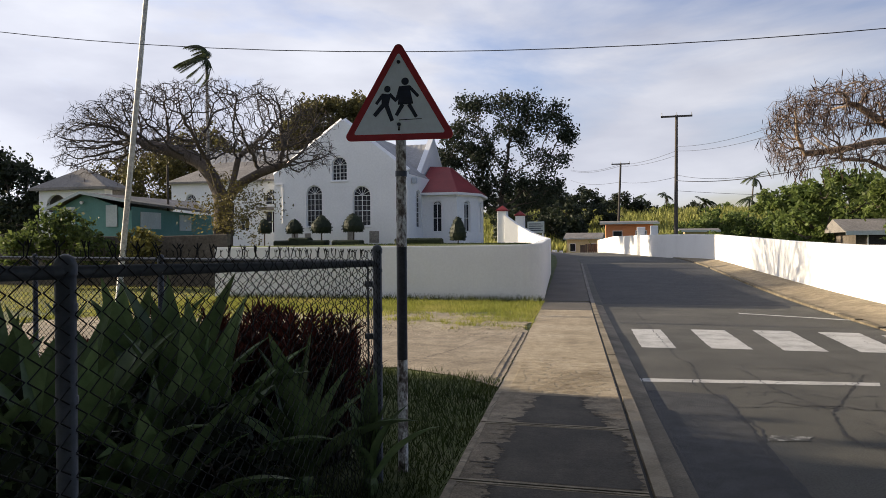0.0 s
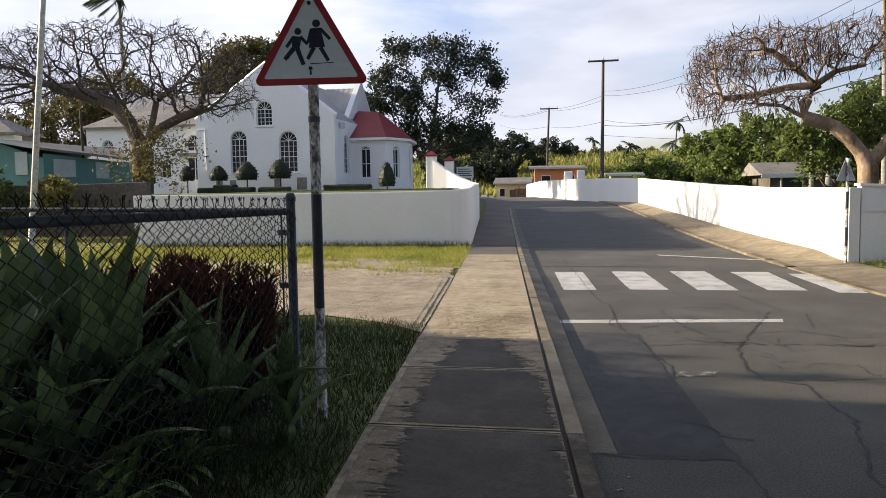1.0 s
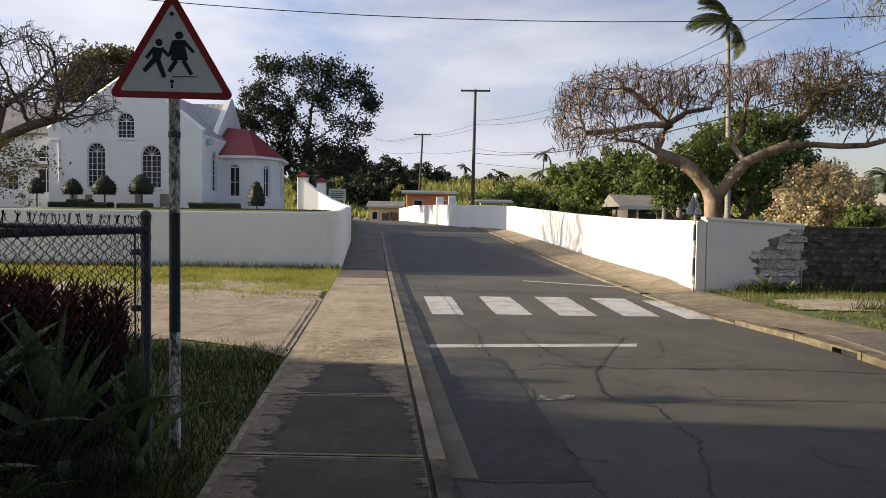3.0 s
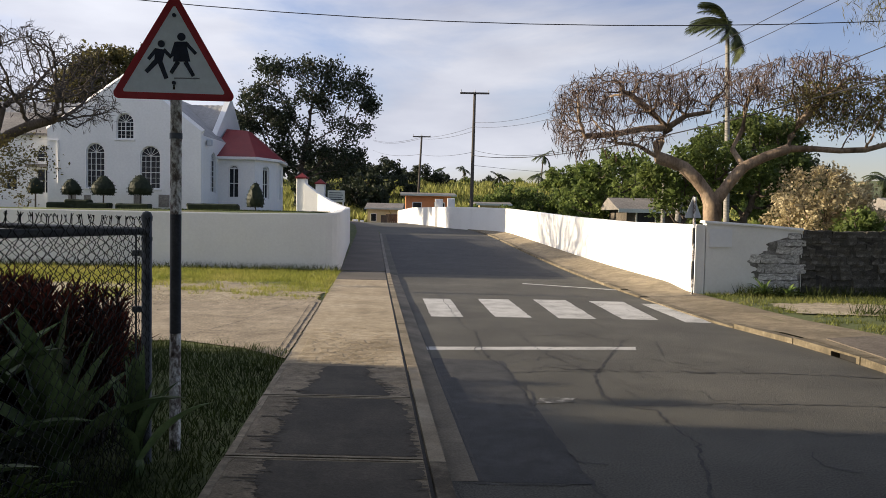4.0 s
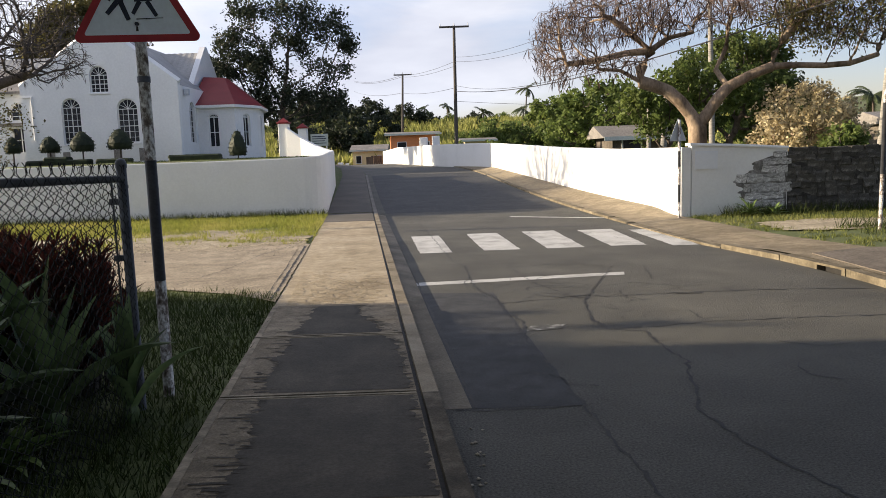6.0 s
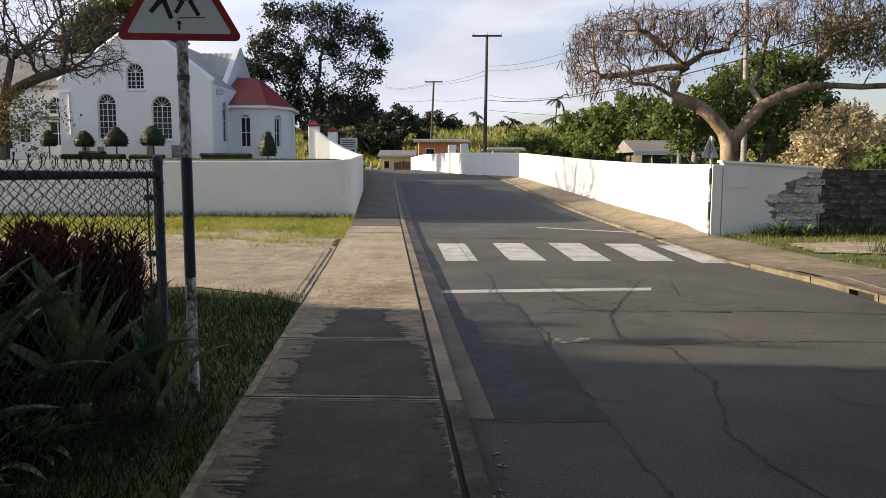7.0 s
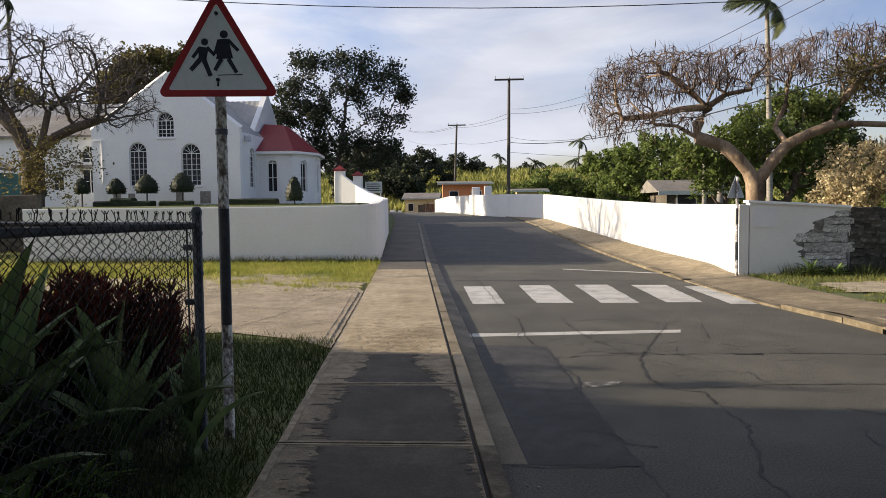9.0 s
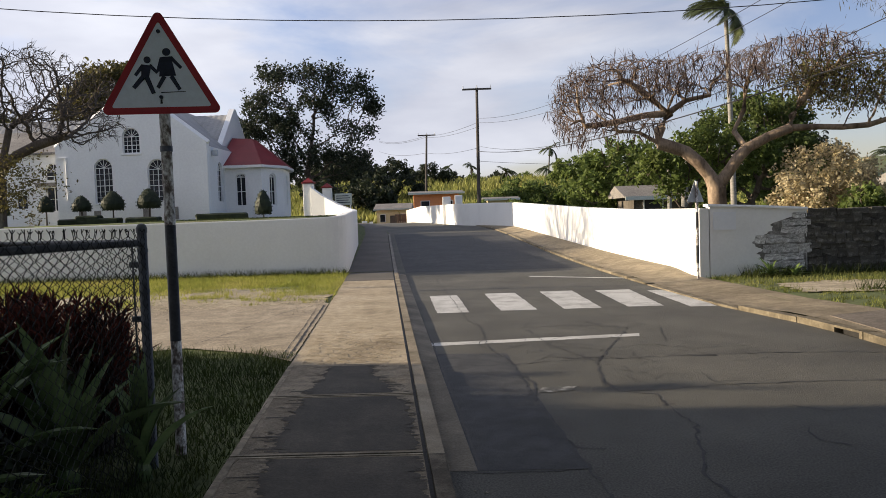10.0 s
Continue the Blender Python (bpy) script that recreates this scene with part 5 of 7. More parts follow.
BT_ROOT = [(0, 0, 0), (0.0, 0, 0.7), (0.02, 0, 1.4), (0.05, 0, 2.1), (0.08, 0, 2.7),
           (-0.25, 0, 3.4), (-0.6, 0, 4.1), (-1.1, 0, 4.7), (-2.0, 0, 5.2), (-3.2, 0, 5.6), (-4.6, 0, 5.9),
           (0.3, 0.2, 3.4), (0.5, 0.3, 4.2), (0.7, 0.3, 5.0),
           (0.7, -0.2, 3.3), (1.3, -0.2, 3.8), (2.2, -0.2, 4.2), (3.3, -0.2, 4.5), (-0.1, -0.4, 3.5), (-0.2, -0.7, 4.4)]
BT_PAR = [-1, 0, 1, 2, 3, 4, 5, 6, 7, 8, 9, 4, 11, 12, 4, 14, 15, 16, 4, 18]
bare_tree("bare_tree", "bare spreading flamboyant tree before the church", (-20.6, 34, 1.2), BT_ROOT,
          [(-1, 0, 6.9, 6.8, 5.5, 1.9, 0.52), (-6.3, 0, 6.3, 3.3, 3.2, 1.2, 0.18), (-7.6, 0, 5.2, 1.9, 2.4, 0.9, 0.06), (3.6, 0, 5.3, 2.2, 3.4, 1.1, 0.11)], 6200, 0.22, 3.5, 0.27, 0.013, 0.075, M_BARK_GREY, M_TWIG_DARK, 3, pods=600, trunk_r=0.5, root_parents=BT_PAR)
# creeper on its trunk
rngn = np.random.default_rng(8)
cv, cf = leaf_quads(rngn, rngn.normal(0, 1, (60, 3)) * np.array([0.9, 0.6, 0.7]) + np.array([-19.4, 33.0, 3.7]), 40, 0.25, 0.15)
cr_ = thing("creeper", "yellow-green creeper tangled round the bare trunk", "creeper", (0, 0, 0))
tagged(part("foliage", np_mesh("foliage", cv, cf, M_LEAF_CREEPER), cr_), kind="stuff")

FL_ROOT = [(0, 0, 0), (-0.05, 0, 0.5), (-0.12, 0, 1.0), (-0.16, 0, 1.55), (-0.18, 0, 2.1),
           (-0.4, 0, 2.5), (-0.72, 0, 2.9), (-1.11, 0.1, 3.28), (-1.55, 0.1, 3.45), (-1.96, 0.1, 3.58), (-2.6, 0.1, 3.95), (-3.3, 0.0, 4.0),
           (0.16, -0.05, 2.56), (0.42, -0.1, 2.95), (0.72, -0.15, 3.3), (1.35, -0.2, 3.62), (2.08, -0.2, 3.89), (2.9, -0.2, 3.9), (3.7, -0.2, 3.86), (4.52, -0.2, 3.9), (5.4, -0.2, 4.15),
           (2.2, -0.1, 4.3), (2.5, 0.0, 4.7), (2.85, 0.1, 5.1), (3.3, 0.1, 5.6),
           (-1.9, 0.2, 4.05), (-1.6, 0.3, 4.55), (-2.4, 0.3, 4.5), (-3.3, 0.2, 4.3), (-4.3, 0.1, 4.2),
           (-1.0, 0.4, 4.95), (-0.2, 0.4, 5.1), (-2.2, 0.3, 5.1), (-2.9, 0.2, 5.6), (0.5, 0.3, 3.9), (0.9, 0.5, 4.6), (1.0, 0.6, 5.3)]
FL_PAR = [-1, 0, 1, 2, 3, 4, 5, 6, 7, 8, 9, 10, 4, 12, 13, 14, 15, 16, 17, 18, 19, 16, 21, 22, 23, 9, 25, 26, 27, 28, 26, 30, 26, 32, 14, 34, 35]
bare_tree("flamboyant_tree", "spreading flamboyant tree hung with dark seed pods", (9.0, 24.5, 0.2), FL_ROOT,
          [(-3.0, 0, 5.55, 2.2, 2.8, 0.65, 0.3), (-4.4, 0, 4.8, 0.95, 2.2, 1.15, 0.14), (-0.6, 0, 5.75, 2.2, 2.8, 0.55, 0.16), (2.2, 0, 6.2, 1.9, 2.8, 0.6, 0.16), (4.9, 0.2, 5.55, 2.3, 2.8, 0.75, 0.18), (-3.4, -0.5, 4.15, 1.7, 1.5, 0.25, 0.06)], 7600, 0.17, 3.0, 0.2, 0.0075, 0.03, M_BARK_WARM, M_TWIG, 5, pods=2400, tufts=5200, tuft_mat=M_LEAF_OLIVE, tuft_where=lambda p: 2.0 < p[0] < 5.2 and 4.6 < p[2] < 5.8, trunk_r=0.29, root_parents=FL_PAR, power=2.9, hang=0.62, spray=5)


def leafy_tree(name, label, at, trunk_h, blobs, n_att, leaves, size, spread, leaf_mat, bark, seed, step=0.5, tip=0.03, turn=0, trunk_r=None, cluster=0.45, droop=0.0, group=""):
    rng = np.random.default_rng(seed)
    att = []
    for (cx, cy, cz, rx, ry, rz) in blobs:
        m = int(n_att / len(blobs))
        d = rng.normal(0, 1, (m, 3))
        d /= np.linalg.norm(d, axis=1, keepdims=True)
        att.append(np.array([cx, cy, cz]) + d * rng.uniform(0.25, 1, (m, 1)) ** 0.5 * np.array([rx, ry, rz]))
    root = [(0.03 * math.sin(k * 2.0), 0.02 * k, trunk_h * k / 4) for k in range(5)]
    far_ = max(np.linalg.norm(np.concatenate(att) - np.array(root[-1]), axis=1).max(), 5)
    nodes, parents = colonize(rng, root, np.concatenate(att), step, far_ * 0.7, step * 1.25)
    radii, kids = skeleton_radii(nodes, parents, tip)
    if trunk_r:
        k = trunk_r / radii[0]
        radii = radii * (1 + (k - 1) * np.clip(radii / radii[0], 0, 1))
    v1, f1 = rings(*[a for a in (nodes[parents[1:]], nodes[1:], radii[parents[1:]], radii[1:])], *(lambda d: (d, d))((nodes[1:] - nodes[parents[1:]]) / (np.linalg.norm(nodes[1:] - nodes[parents[1:]], axis=1, keepdims=True) + 1e-9)), 6)
    th = thing(name, label, "tree", at, turn, group)
    part("trunk", np_mesh("trunk", v1, f1, bark, True), th)
    tips = nodes[(kids == 0)]
    src = tips[rng.choice(len(tips), max(1, leaves // 12))]
    src = src + rng.normal(0, spread, src.shape)
    lv, lf = leaf_quads(rng, src, 12, spread * cluster, size, droop=droop, slim=0.55)
    tagged(part("crown", np_mesh("crown", lv, lf, leaf_mat), th, "uneven leafy crown"), kind="stuff")
    return th


leafy_tree("dark_tree", "tall dark leafy tree with gaps of sky", (-11.6, 62, 1.0), 3.0,
           [(-3.9, 0, 9.7, 1.5, 1.6, 1.2), (-2.6, 0, 12.0, 1.4, 1.6, 1.0), (0.6, 0, 12.1, 2.2, 1.8, 1.0), (3.2, 0, 11.1, 1.7, 1.6, 1.1), (4.7, 0, 9.8, 1.0, 1.4, 1.4), (0.6, 0, 9.8, 2.4, 2, 1.2), (-1.5, 0, 8.0, 2.2, 2, 1.1), (3.2, 0, 7.6, 1.8, 1.6, 1.2), (-4.2, 0, 7.9, 1.2, 1.2, 0.5), (0, 0, 5.8, 2.6, 2, 1.1), (2.6, 0, 5.2, 2.2, 2, 1.1), (-2, 0, 4.4, 2.4, 2, 1.0)], 760, 24000, 0.24, 0.34, M_LEAF_DARK, M_BARK_GREY, 12, step=0.5, trunk_r=0.3, tip=0.022, cluster=0.62)
leafy_tree("leafy_tree", "dense green tree behind the flamboyant tree", (17.2, 44, 0.4), 1.6,
           [(0, 0, 4.5, 4.0, 2.6, 2.6), (-2.4, 0, 2.9, 2.2, 2, 1.9), (2.4, 0, 3.2, 2.1, 2, 1.9), (0.8, 0, 6.3, 2.4, 2, 1.2)], 420, 20000, 0.26, 0.3, M_LEAF_MID, M_BARK_GREY, 13, step=0.4)
leafy_tree("broad_tree", "broad sunlit green tree behind the wall", (11.3, 50, 0.6), 1.2,
           [(0, 0, 3.4, 2.6, 2.6, 2.0), (-1.6, 0, 2.4, 1.6, 2, 1.4), (1.8, 0, 2.4, 1.8, 2, 1.6)], 300, 9000, 0.3, 0.3, M_LEAF, M_BARK_GREY, 14, step=0.45)
leafy_tree("undergrowth_tree", "leafy green sapling among the trunks", (8.4, 26.5, 0.3), 0.8,
           [(-0.6, 0, 2.4, 0.9, 0.8, 0.9), (0.6, 0, 3.3, 1.3, 0.9, 0.8), (2.0, 0, 3.4, 1.0, 0.9, 0.7)], 200, 6500, 0.16, 0.2, M_LEAF, M_BARK_GREY, 15, step=0.25, tip=0.015)
leafy_tree("dry_bush", "dry straw-coloured bush behind the stone wall", (11.8, 23.5, 0.2), 0.4,
           [(0, 0, 2.2, 1.45, 1.3, 1.15), (-0.7, 0, 1.7, 0.9, 1, 0.8), (0.8, 0, 1.7, 0.9, 1, 0.8)], 320, 9000, 0.12, 0.16, M_LEAF_DRY, M_BARK_WARM, 16, step=0.22, tip=0.012, droop=0.3)
leafy_tree("green_shrub", "low green shrub before the dry bush", (11.9, 21.5, 0.2), 0.3, [(0, 0, 1.4, 0.7, 0.6, 0.5)], 60, 1500, 0.16, 0.14, M_LEAF, M_BARK_GREY, 17, step=0.2, tip=0.01)
# left background
leafy_tree("dark_tree", "large dark tree mass beyond the green house", (-52.5, 52, 1.0), 2.0, [(0, 0, 5.0, 5.0, 4, 3.6), (3.0, 0, 3.2, 3.0, 3, 2.6), (-3, 0, 7.0, 3, 3, 2.2)], 300, 12000, 0.4, 0.5, M_LEAF_DARK, M_BARK_GREY, 18, step=0.7)
leafy_tree("olive_tree", "olive-brown tree behind the bare tree", (-43.5, 62, 1.0), 2.5, [(0, 0, 7.0, 5.5, 4, 3.0), (3.5, 0, 8.5, 4, 3, 2.8), (-5, 0, 5.5, 4, 3, 2.6), (3, 0, 4.5, 5, 3, 2.5), (7.5, 0, 6.5, 3.0, 3, 3.0)], 420, 20000, 0.36, 0.5, M_LEAF_OLIVE, M_BARK_GREY, 19, step=0.7)
leafy_tree("olive_tree", "olive-green domed tree above the church roof", (-34.0, 75, 1.0), 5, [(0, 0, 13.6, 3.6, 4, 2.6), (2.6, 0, 14.0, 3.6, 3, 2.4), (-2.5, 0, 11.5, 2.2, 3, 2.6), (4.2, 0, 12.6, 2.2, 3, 2.4)], 420, 22000, 0.38, 0.45, M_LEAF_OLIVE, M_BARK_GREY, 20, step=0.7)
leafy_tree("dark_tree", "dark tree seen behind the church roof", (-22.0, 76, 1.0), 5, [(0, 0, 8.6, 1.8, 2, 2.0), (-1.6, 0, 8.6, 1.6, 2, 1.6)], 100, 2600, 0.42, 0.5, M_LEAF_DARK, M_BARK_GREY, 21, step=0.7)
leafy_tree("garden_shrub", "sunlit green shrubs by the garden wall", (-22.3, 24.6, 0.1), 0.5, [(0, 0, 2.2, 1.2, 1.0, 0.9), (1.6, 0, 1.5, 1.0, 0.8, 0.7), (-1.4, 0, 1.5, 1.0, 0.8, 0.8)], 160, 4200, 0.2, 0.22, M_LEAF_MID, M_BARK_GREY, 22, step=0.3, tip=0.012)
leafy_tree("garden_shrub", "yellow-green shrub on the garden wall", (-18.6, 24.9, 0.1), 0.5, [(0, 0, 1.7, 0.7, 0.6, 0.6)], 60, 1500, 0.18, 0.16, M_LEAF_YELLOW, M_BARK_GREY, 23, step=0.25, tip=0.01)

# distant wood and field edge
far_a = leafy_tree("far_tree", "dark rounded tree on the far hillside", (-24, 150, 5.2), 2.0, [(0, 0, 5.5, 5.0, 4, 3.6), (4, 0, 3.8, 3.2, 3, 2.4), (-4, 0, 3.6, 3, 3, 2.4)], 160, 4600, 0.75, 0.7, M_LEAF_DARK, M_BARK_GREY, 30, step=1.0, group="far hillside trees")
far_b = leafy_tree("far_tree", "green rounded tree on the far hillside", (21, 140, 4.5), 1.5, [(0, 0, 4.0, 4.0, 3, 2.8), (3, 0, 2.6, 2.6, 3, 1.8)], 140, 4000, 0.65, 0.6, M_LEAF, M_BARK_GREY, 31, step=1.0, group="far hillside trees")


def place(ob, x, y, s, turn=0, dz=-0.3):
    z = float(land_z(np.array([x]), np.array([y]))[0]) + dz
    return copy_thing(ob, Matrix.Translation((x, y, z)) @ Matrix.Rotation(radians(turn), 4, "Z") @ Matrix.Scale(s, 4))


for x, y, s, t_ in ((-17, 192, 0.9, 40), (-33, 195, 1.1, 80), (-9, 200, 0.6, 130), (-25, 205, 1.0, 200), (-3, 205, 0.55, 10), (10, 210, 0.5, 60), (28, 200, 0.6, 140), (38, 190, 0.7, 220), (58, 180, 0.9, 90), (-47, 170, 1.3, 30), (75, 170, 1.2, 10), (48, 150, 0.8, 70), (-15.5, 135, 0.9, 300), (-11.5, 148, 0.75, 20), (-23, 128, 0.9, 100), (-6, 175, 0.7, 200)):
    place(far_a, x, y, s, t_)
for x, y, s, t_ in ((16, 190, 0.5, 30), (3.5, 185, 0.5, 90), (32, 160, 0.6, 120), (41, 130, 0.6, 200), (-15.0, 101, 0.3, 10), (-9, 190, 0.5, 60), (2.2, 84, 0.34, 10), (3.8, 83, 0.27, 130), (5.8, 80, 0.33, 70), (9, 76, 0.24, 20), (12.5, 74, 0.25, 45), (20.5, 80, 0.5, 45), (18.5, 66, 0.36, 140), (26, 62, 0.6, 20), (33, 70, 0.7, 120), (22, 48, 0.4, 10), (28, 42, 0.45, 99), (24, 33, 0.3, 33), (7.6, 66, 0.2, 10), (10.3, 62, 0.2, 80), (13.6, 110, 0.4, 10), (17.5, 118, 0.45, 70), (5, 97, 0.62, 15), (8, 99, 0.8, 100), (11.5, 98, 0.68, 220), (15, 96, 0.75, 300), (18.5, 95, 0.66, 150)):
    place(far_b, x, y, s, t_)
rngn = np.random.default_rng(50)
n = 40000
fx, fy = rngn.uniform(-45, 75, n), rngn.uniform(108, 190, n)
fz = land_z(fx, fy)
fh = rngn.uniform(1.2, 2.6, n)
fw = 0.35
ft = rngn.uniform(0, math.pi, n)
fa = np.stack([fx - fw * np.cos(ft), fy - fw * np.sin(ft), fz], 1)
fb = np.stack([fx + fw * np.cos(ft), fy + fw * np.sin(ft), fz], 1)
fc = np.stack([fx + rngn.normal(0, 0.7, n), fy + rngn.normal(0, 0.5, n), fz + fh], 1)
tagged(new("cane_field", np_mesh("cane_field", np.stack([fa, fb, fc], 1).reshape(-1, 3), np.arange(3 * n).reshape(-1, 3), M_LEAF_FIELD)), "light green cane on the sloping field", "crop field", kind="stuff")


def palm(name, label, at, h, lean, fronds, flen, seed, wind=(0, 0, 0), r=0.14, group="", up=0.75, bark=M_PALMTRUNK):
    rng = random.Random(seed)
    th = thing(name, label, "palm tree", at, 0, group)
    pts = [(lean[0] * (k / 8) ** 1.5, lean[1] * (k / 8), h * k / 8) for k in range(9)]
    v, f = tube(pts, [r * (1.35 if k == 0 else 1 - 0.4 * k / 8) for k in range(9)], 10)
    part("trunk", mesh_of("trunk", v, f, bark, True), th, "slim grey palm trunk")
    top = Vector(pts[-1])
    for k in range(fronds):
        a = 2.4 * k + rng.uniform(-0.2, 0.2)
        el = (-0.45 + 1.75 * ((k * 0.618) % 1)) * up
        d = Vector((math.cos(a) * math.cos(el), math.sin(a) * math.cos(el), math.sin(el)))
        vs, fs = [], []
        p = top.copy()
        steps = 15
        for i in range(steps):
            t = i / steps
            d = (d + Vector((wind[0], wind[1], wind[2] - 0.105 - 0.05 * t)) * 0.9).normalized()
            q = p + d * flen / steps
            sidev = d.cross(Vector((0, 0, 1)))
            sidev = sidev.normalized() if sidev.length > 0.1 else Vector((1, 0, 0))
            ll = flen * 0.24 * math.sin(math.pi * min(1, 0.12 + 0.85 * t)) + 0.05
            for s in (-1, 1):
                for j in (0, 0.33, 0.66):
                    b0 = p.lerp(q, j)
                    tipv = b0 + (sidev * s * 0.75 + d * 0.55 + Vector((wind[0] * 1.4, wind[1], -0.45 + rng.uniform(-0.15, 0.15)))).normalized() * ll
                    o = len(vs)
                    vs += [b0 - d * flen * 0.016, b0 + d * flen * 0.016, tipv]
                    fs.append((o, o + 1, o + 2))
            o = len(vs)
            wv = sidev * 0.02 * (1.2 - t) * flen * 0.4
            vs += [p - wv, p + wv, q + wv, q - wv]
            fs.append((o, o + 1, o + 2, o + 3))
            p = q
        part("frond", mesh_of("frond", vs, fs, M_LEAF_PALM), th)
    return th


palm("royal_palm", "tall slim palm with windblown dark fronds", (14.8, 40, 0.2), 11.6, (-0.3, 0), 28, 2.25, 3, (-0.115, 0, 0.02), 0.16, up=1.2)
palm("royal_palm", "tall palm with windblown fronds behind the bare tree", (-38.0, 60, 1.0), 17.6, (-0.1, 0), 24, 3.2, 4, (-0.2, 0, 0.02), 0.2, up=1.1)
palm("royal_palm", "short palm with hanging fronds among the trees", (10.4, 36, 0.3), 4.0, (0, 0), 12, 1.7, 6, (-0.05, 0, 0), 0.12)
hill_palm = palm("coconut_palm", "small palm on the far hill", (21.5, 185, 9), 7.5, (0.5, 0), 18, 3.4, 8, (-0.05, 0, 0), 0.2, "palms on the far hill", bark=M_BARK_GREY)
for x, y, s, t_ in ((-3, 192, 0.7, 40), (3.0, 185, 0.7, 100), (9.7, 150, 0.8, 200), (16.8, 150, 0.85, 20), (-11, 195, 0.6, 20), (-8.2, 178, 0.5, 310), (27, 200, 0.65, 50), (30, 52, 0.55, 90), (33.5, 56, 0.6, 10), (23, 34, 0.42, 200), (25, 36, 0.4, 20)):
    place(hill_palm, x, y, s, t_)
for x, y, h in ((19.5, 33, 4.5), (21.8, 35, 4.8), (9.85, 32, 4.5)):
    tk = thing("palm_trunk", "bare pale trunk standing among the trees", "tree trunk", (x, y, 0.2))
    v, f = tube([(0.05 * k, 0, h * k / 5) for k in range(6)], [0.15 - 0.01 * k for k in range(6)], 8)
    part("trunk", mesh_of("trunk", v, f, M_PALMTRUNK, True), tk)

# hanging needle branches at the top of the far side
rngn = np.random.default_rng(61)
cas = thing("casuarina", "feathery hanging casuarina branches", "tree", (17.0, 22.5, 0.2))
cp = [(0, 0, 0), (-0.2, 0, 4), (-0.6, 0, 7.0), (-2.0, 0, 8.6), (-4.2, 0, 8.9)]
v, f = tube(cp, [0.22, 0.18, 0.12, 0.06, 0.02], 7)
part("trunk", mesh_of("trunk", v, f, M_BARK_GREY), cas)
src = np.array([(-3.4, 0, 8.2)]) + rngn.normal(0, 1, (60, 3)) * np.array([0.55, 0.7, 0.55])
nv, nf = leaf_quads(rngn, src, 26, (0.12, 0.12, 0.26), 0.26, droop=1.8, slim=0.07)
tagged(part("needle_spray", np_mesh("needle_spray", nv, nf, M_LEAF_OLIVE), cas), kind="stuff")

# house and trees on the near side: unseen, added to shade the ground
hs = thing("roadside_house", "unseen plain two-storey house added to shade the near ground", "house", (-20, -4, 0))
part("wall", box("wall", -6, -14, 0, 4, 11.4, 7.5, M_CREAM, 0.02), hs)
part("roof", mesh_of("roof", [(-6.4, -14.4, 7.5), (4.4, -14.4, 7.5), (4.4, 11.3, 7.5), (-6.4, 11.3, 7.5), (-1, -9, 9.6), (-1, 5, 9.6)], [(0, 1, 4), (1, 2, 5, 4), (2, 3, 5), (3, 0, 4, 5), (3, 2, 1, 0)], M_OLDROOF), hs)
# invented canopies that hold sky and sun light off road and path
leafy_tree("shade_tree", "unseen large leafy tree added to shade the footpath", (-6.0, -5.0, 0.1), 3.0, [(0, 0, 7.2, 5.5, 4.6, 2.6), (5.0, 3.8, 8.4, 5.0, 4.0, 2.0), (-3.5, 6.5, 8.2, 4.5, 3.5, 2.0), (6, -3, 8, 6, 6, 2.4), (2, -6, 7.5, 5, 4, 2)], 520, 17000, 0.6, 0.6, M_LEAF, M_BARK_GREY, 70, step=0.6)
leafy_tree("shade_tree", "unseen large leafy tree added to shade the near road", (11.5, -3.0, 0.1), 3.0, [(0, 0, 7.0, 5.5, 5.0, 2.6), (-5.0, 2.0, 8.4, 4.5, 4.2, 2.0), (0, 5.0, 9.0, 5, 3, 2), (-3.0, 7.0, 8.2, 3.6, 3.0, 1.7), (-6.5, 5.4, 8.4, 3.0, 2.4, 1.4), (-1.5, 8.5, 9.2, 5.0, 3.0, 1.4), (3.5, 7.0, 6.8, 4.0, 4.0, 2.2)], 620, 80000, 0.6, 0.6, M_LEAF, M_BARK_GREY, 72, step=0.6)
leafy_tree("shade_tree", "unseen leafy tree added to shade road and path", (-15.5, 8.75, 0.1), 1.0, [(0, -0.1, 2.2, 1.6, 0.9, 1.4), (0, -0.1, 3.2, 1.3, 0.7, 0.6), (0, -0.95, 2.9, 1.3, 0.5, 1.2)], 240, 14000, 0.26, 0.25, M_LEAF, M_BARK_GREY, 71, step=0.4)


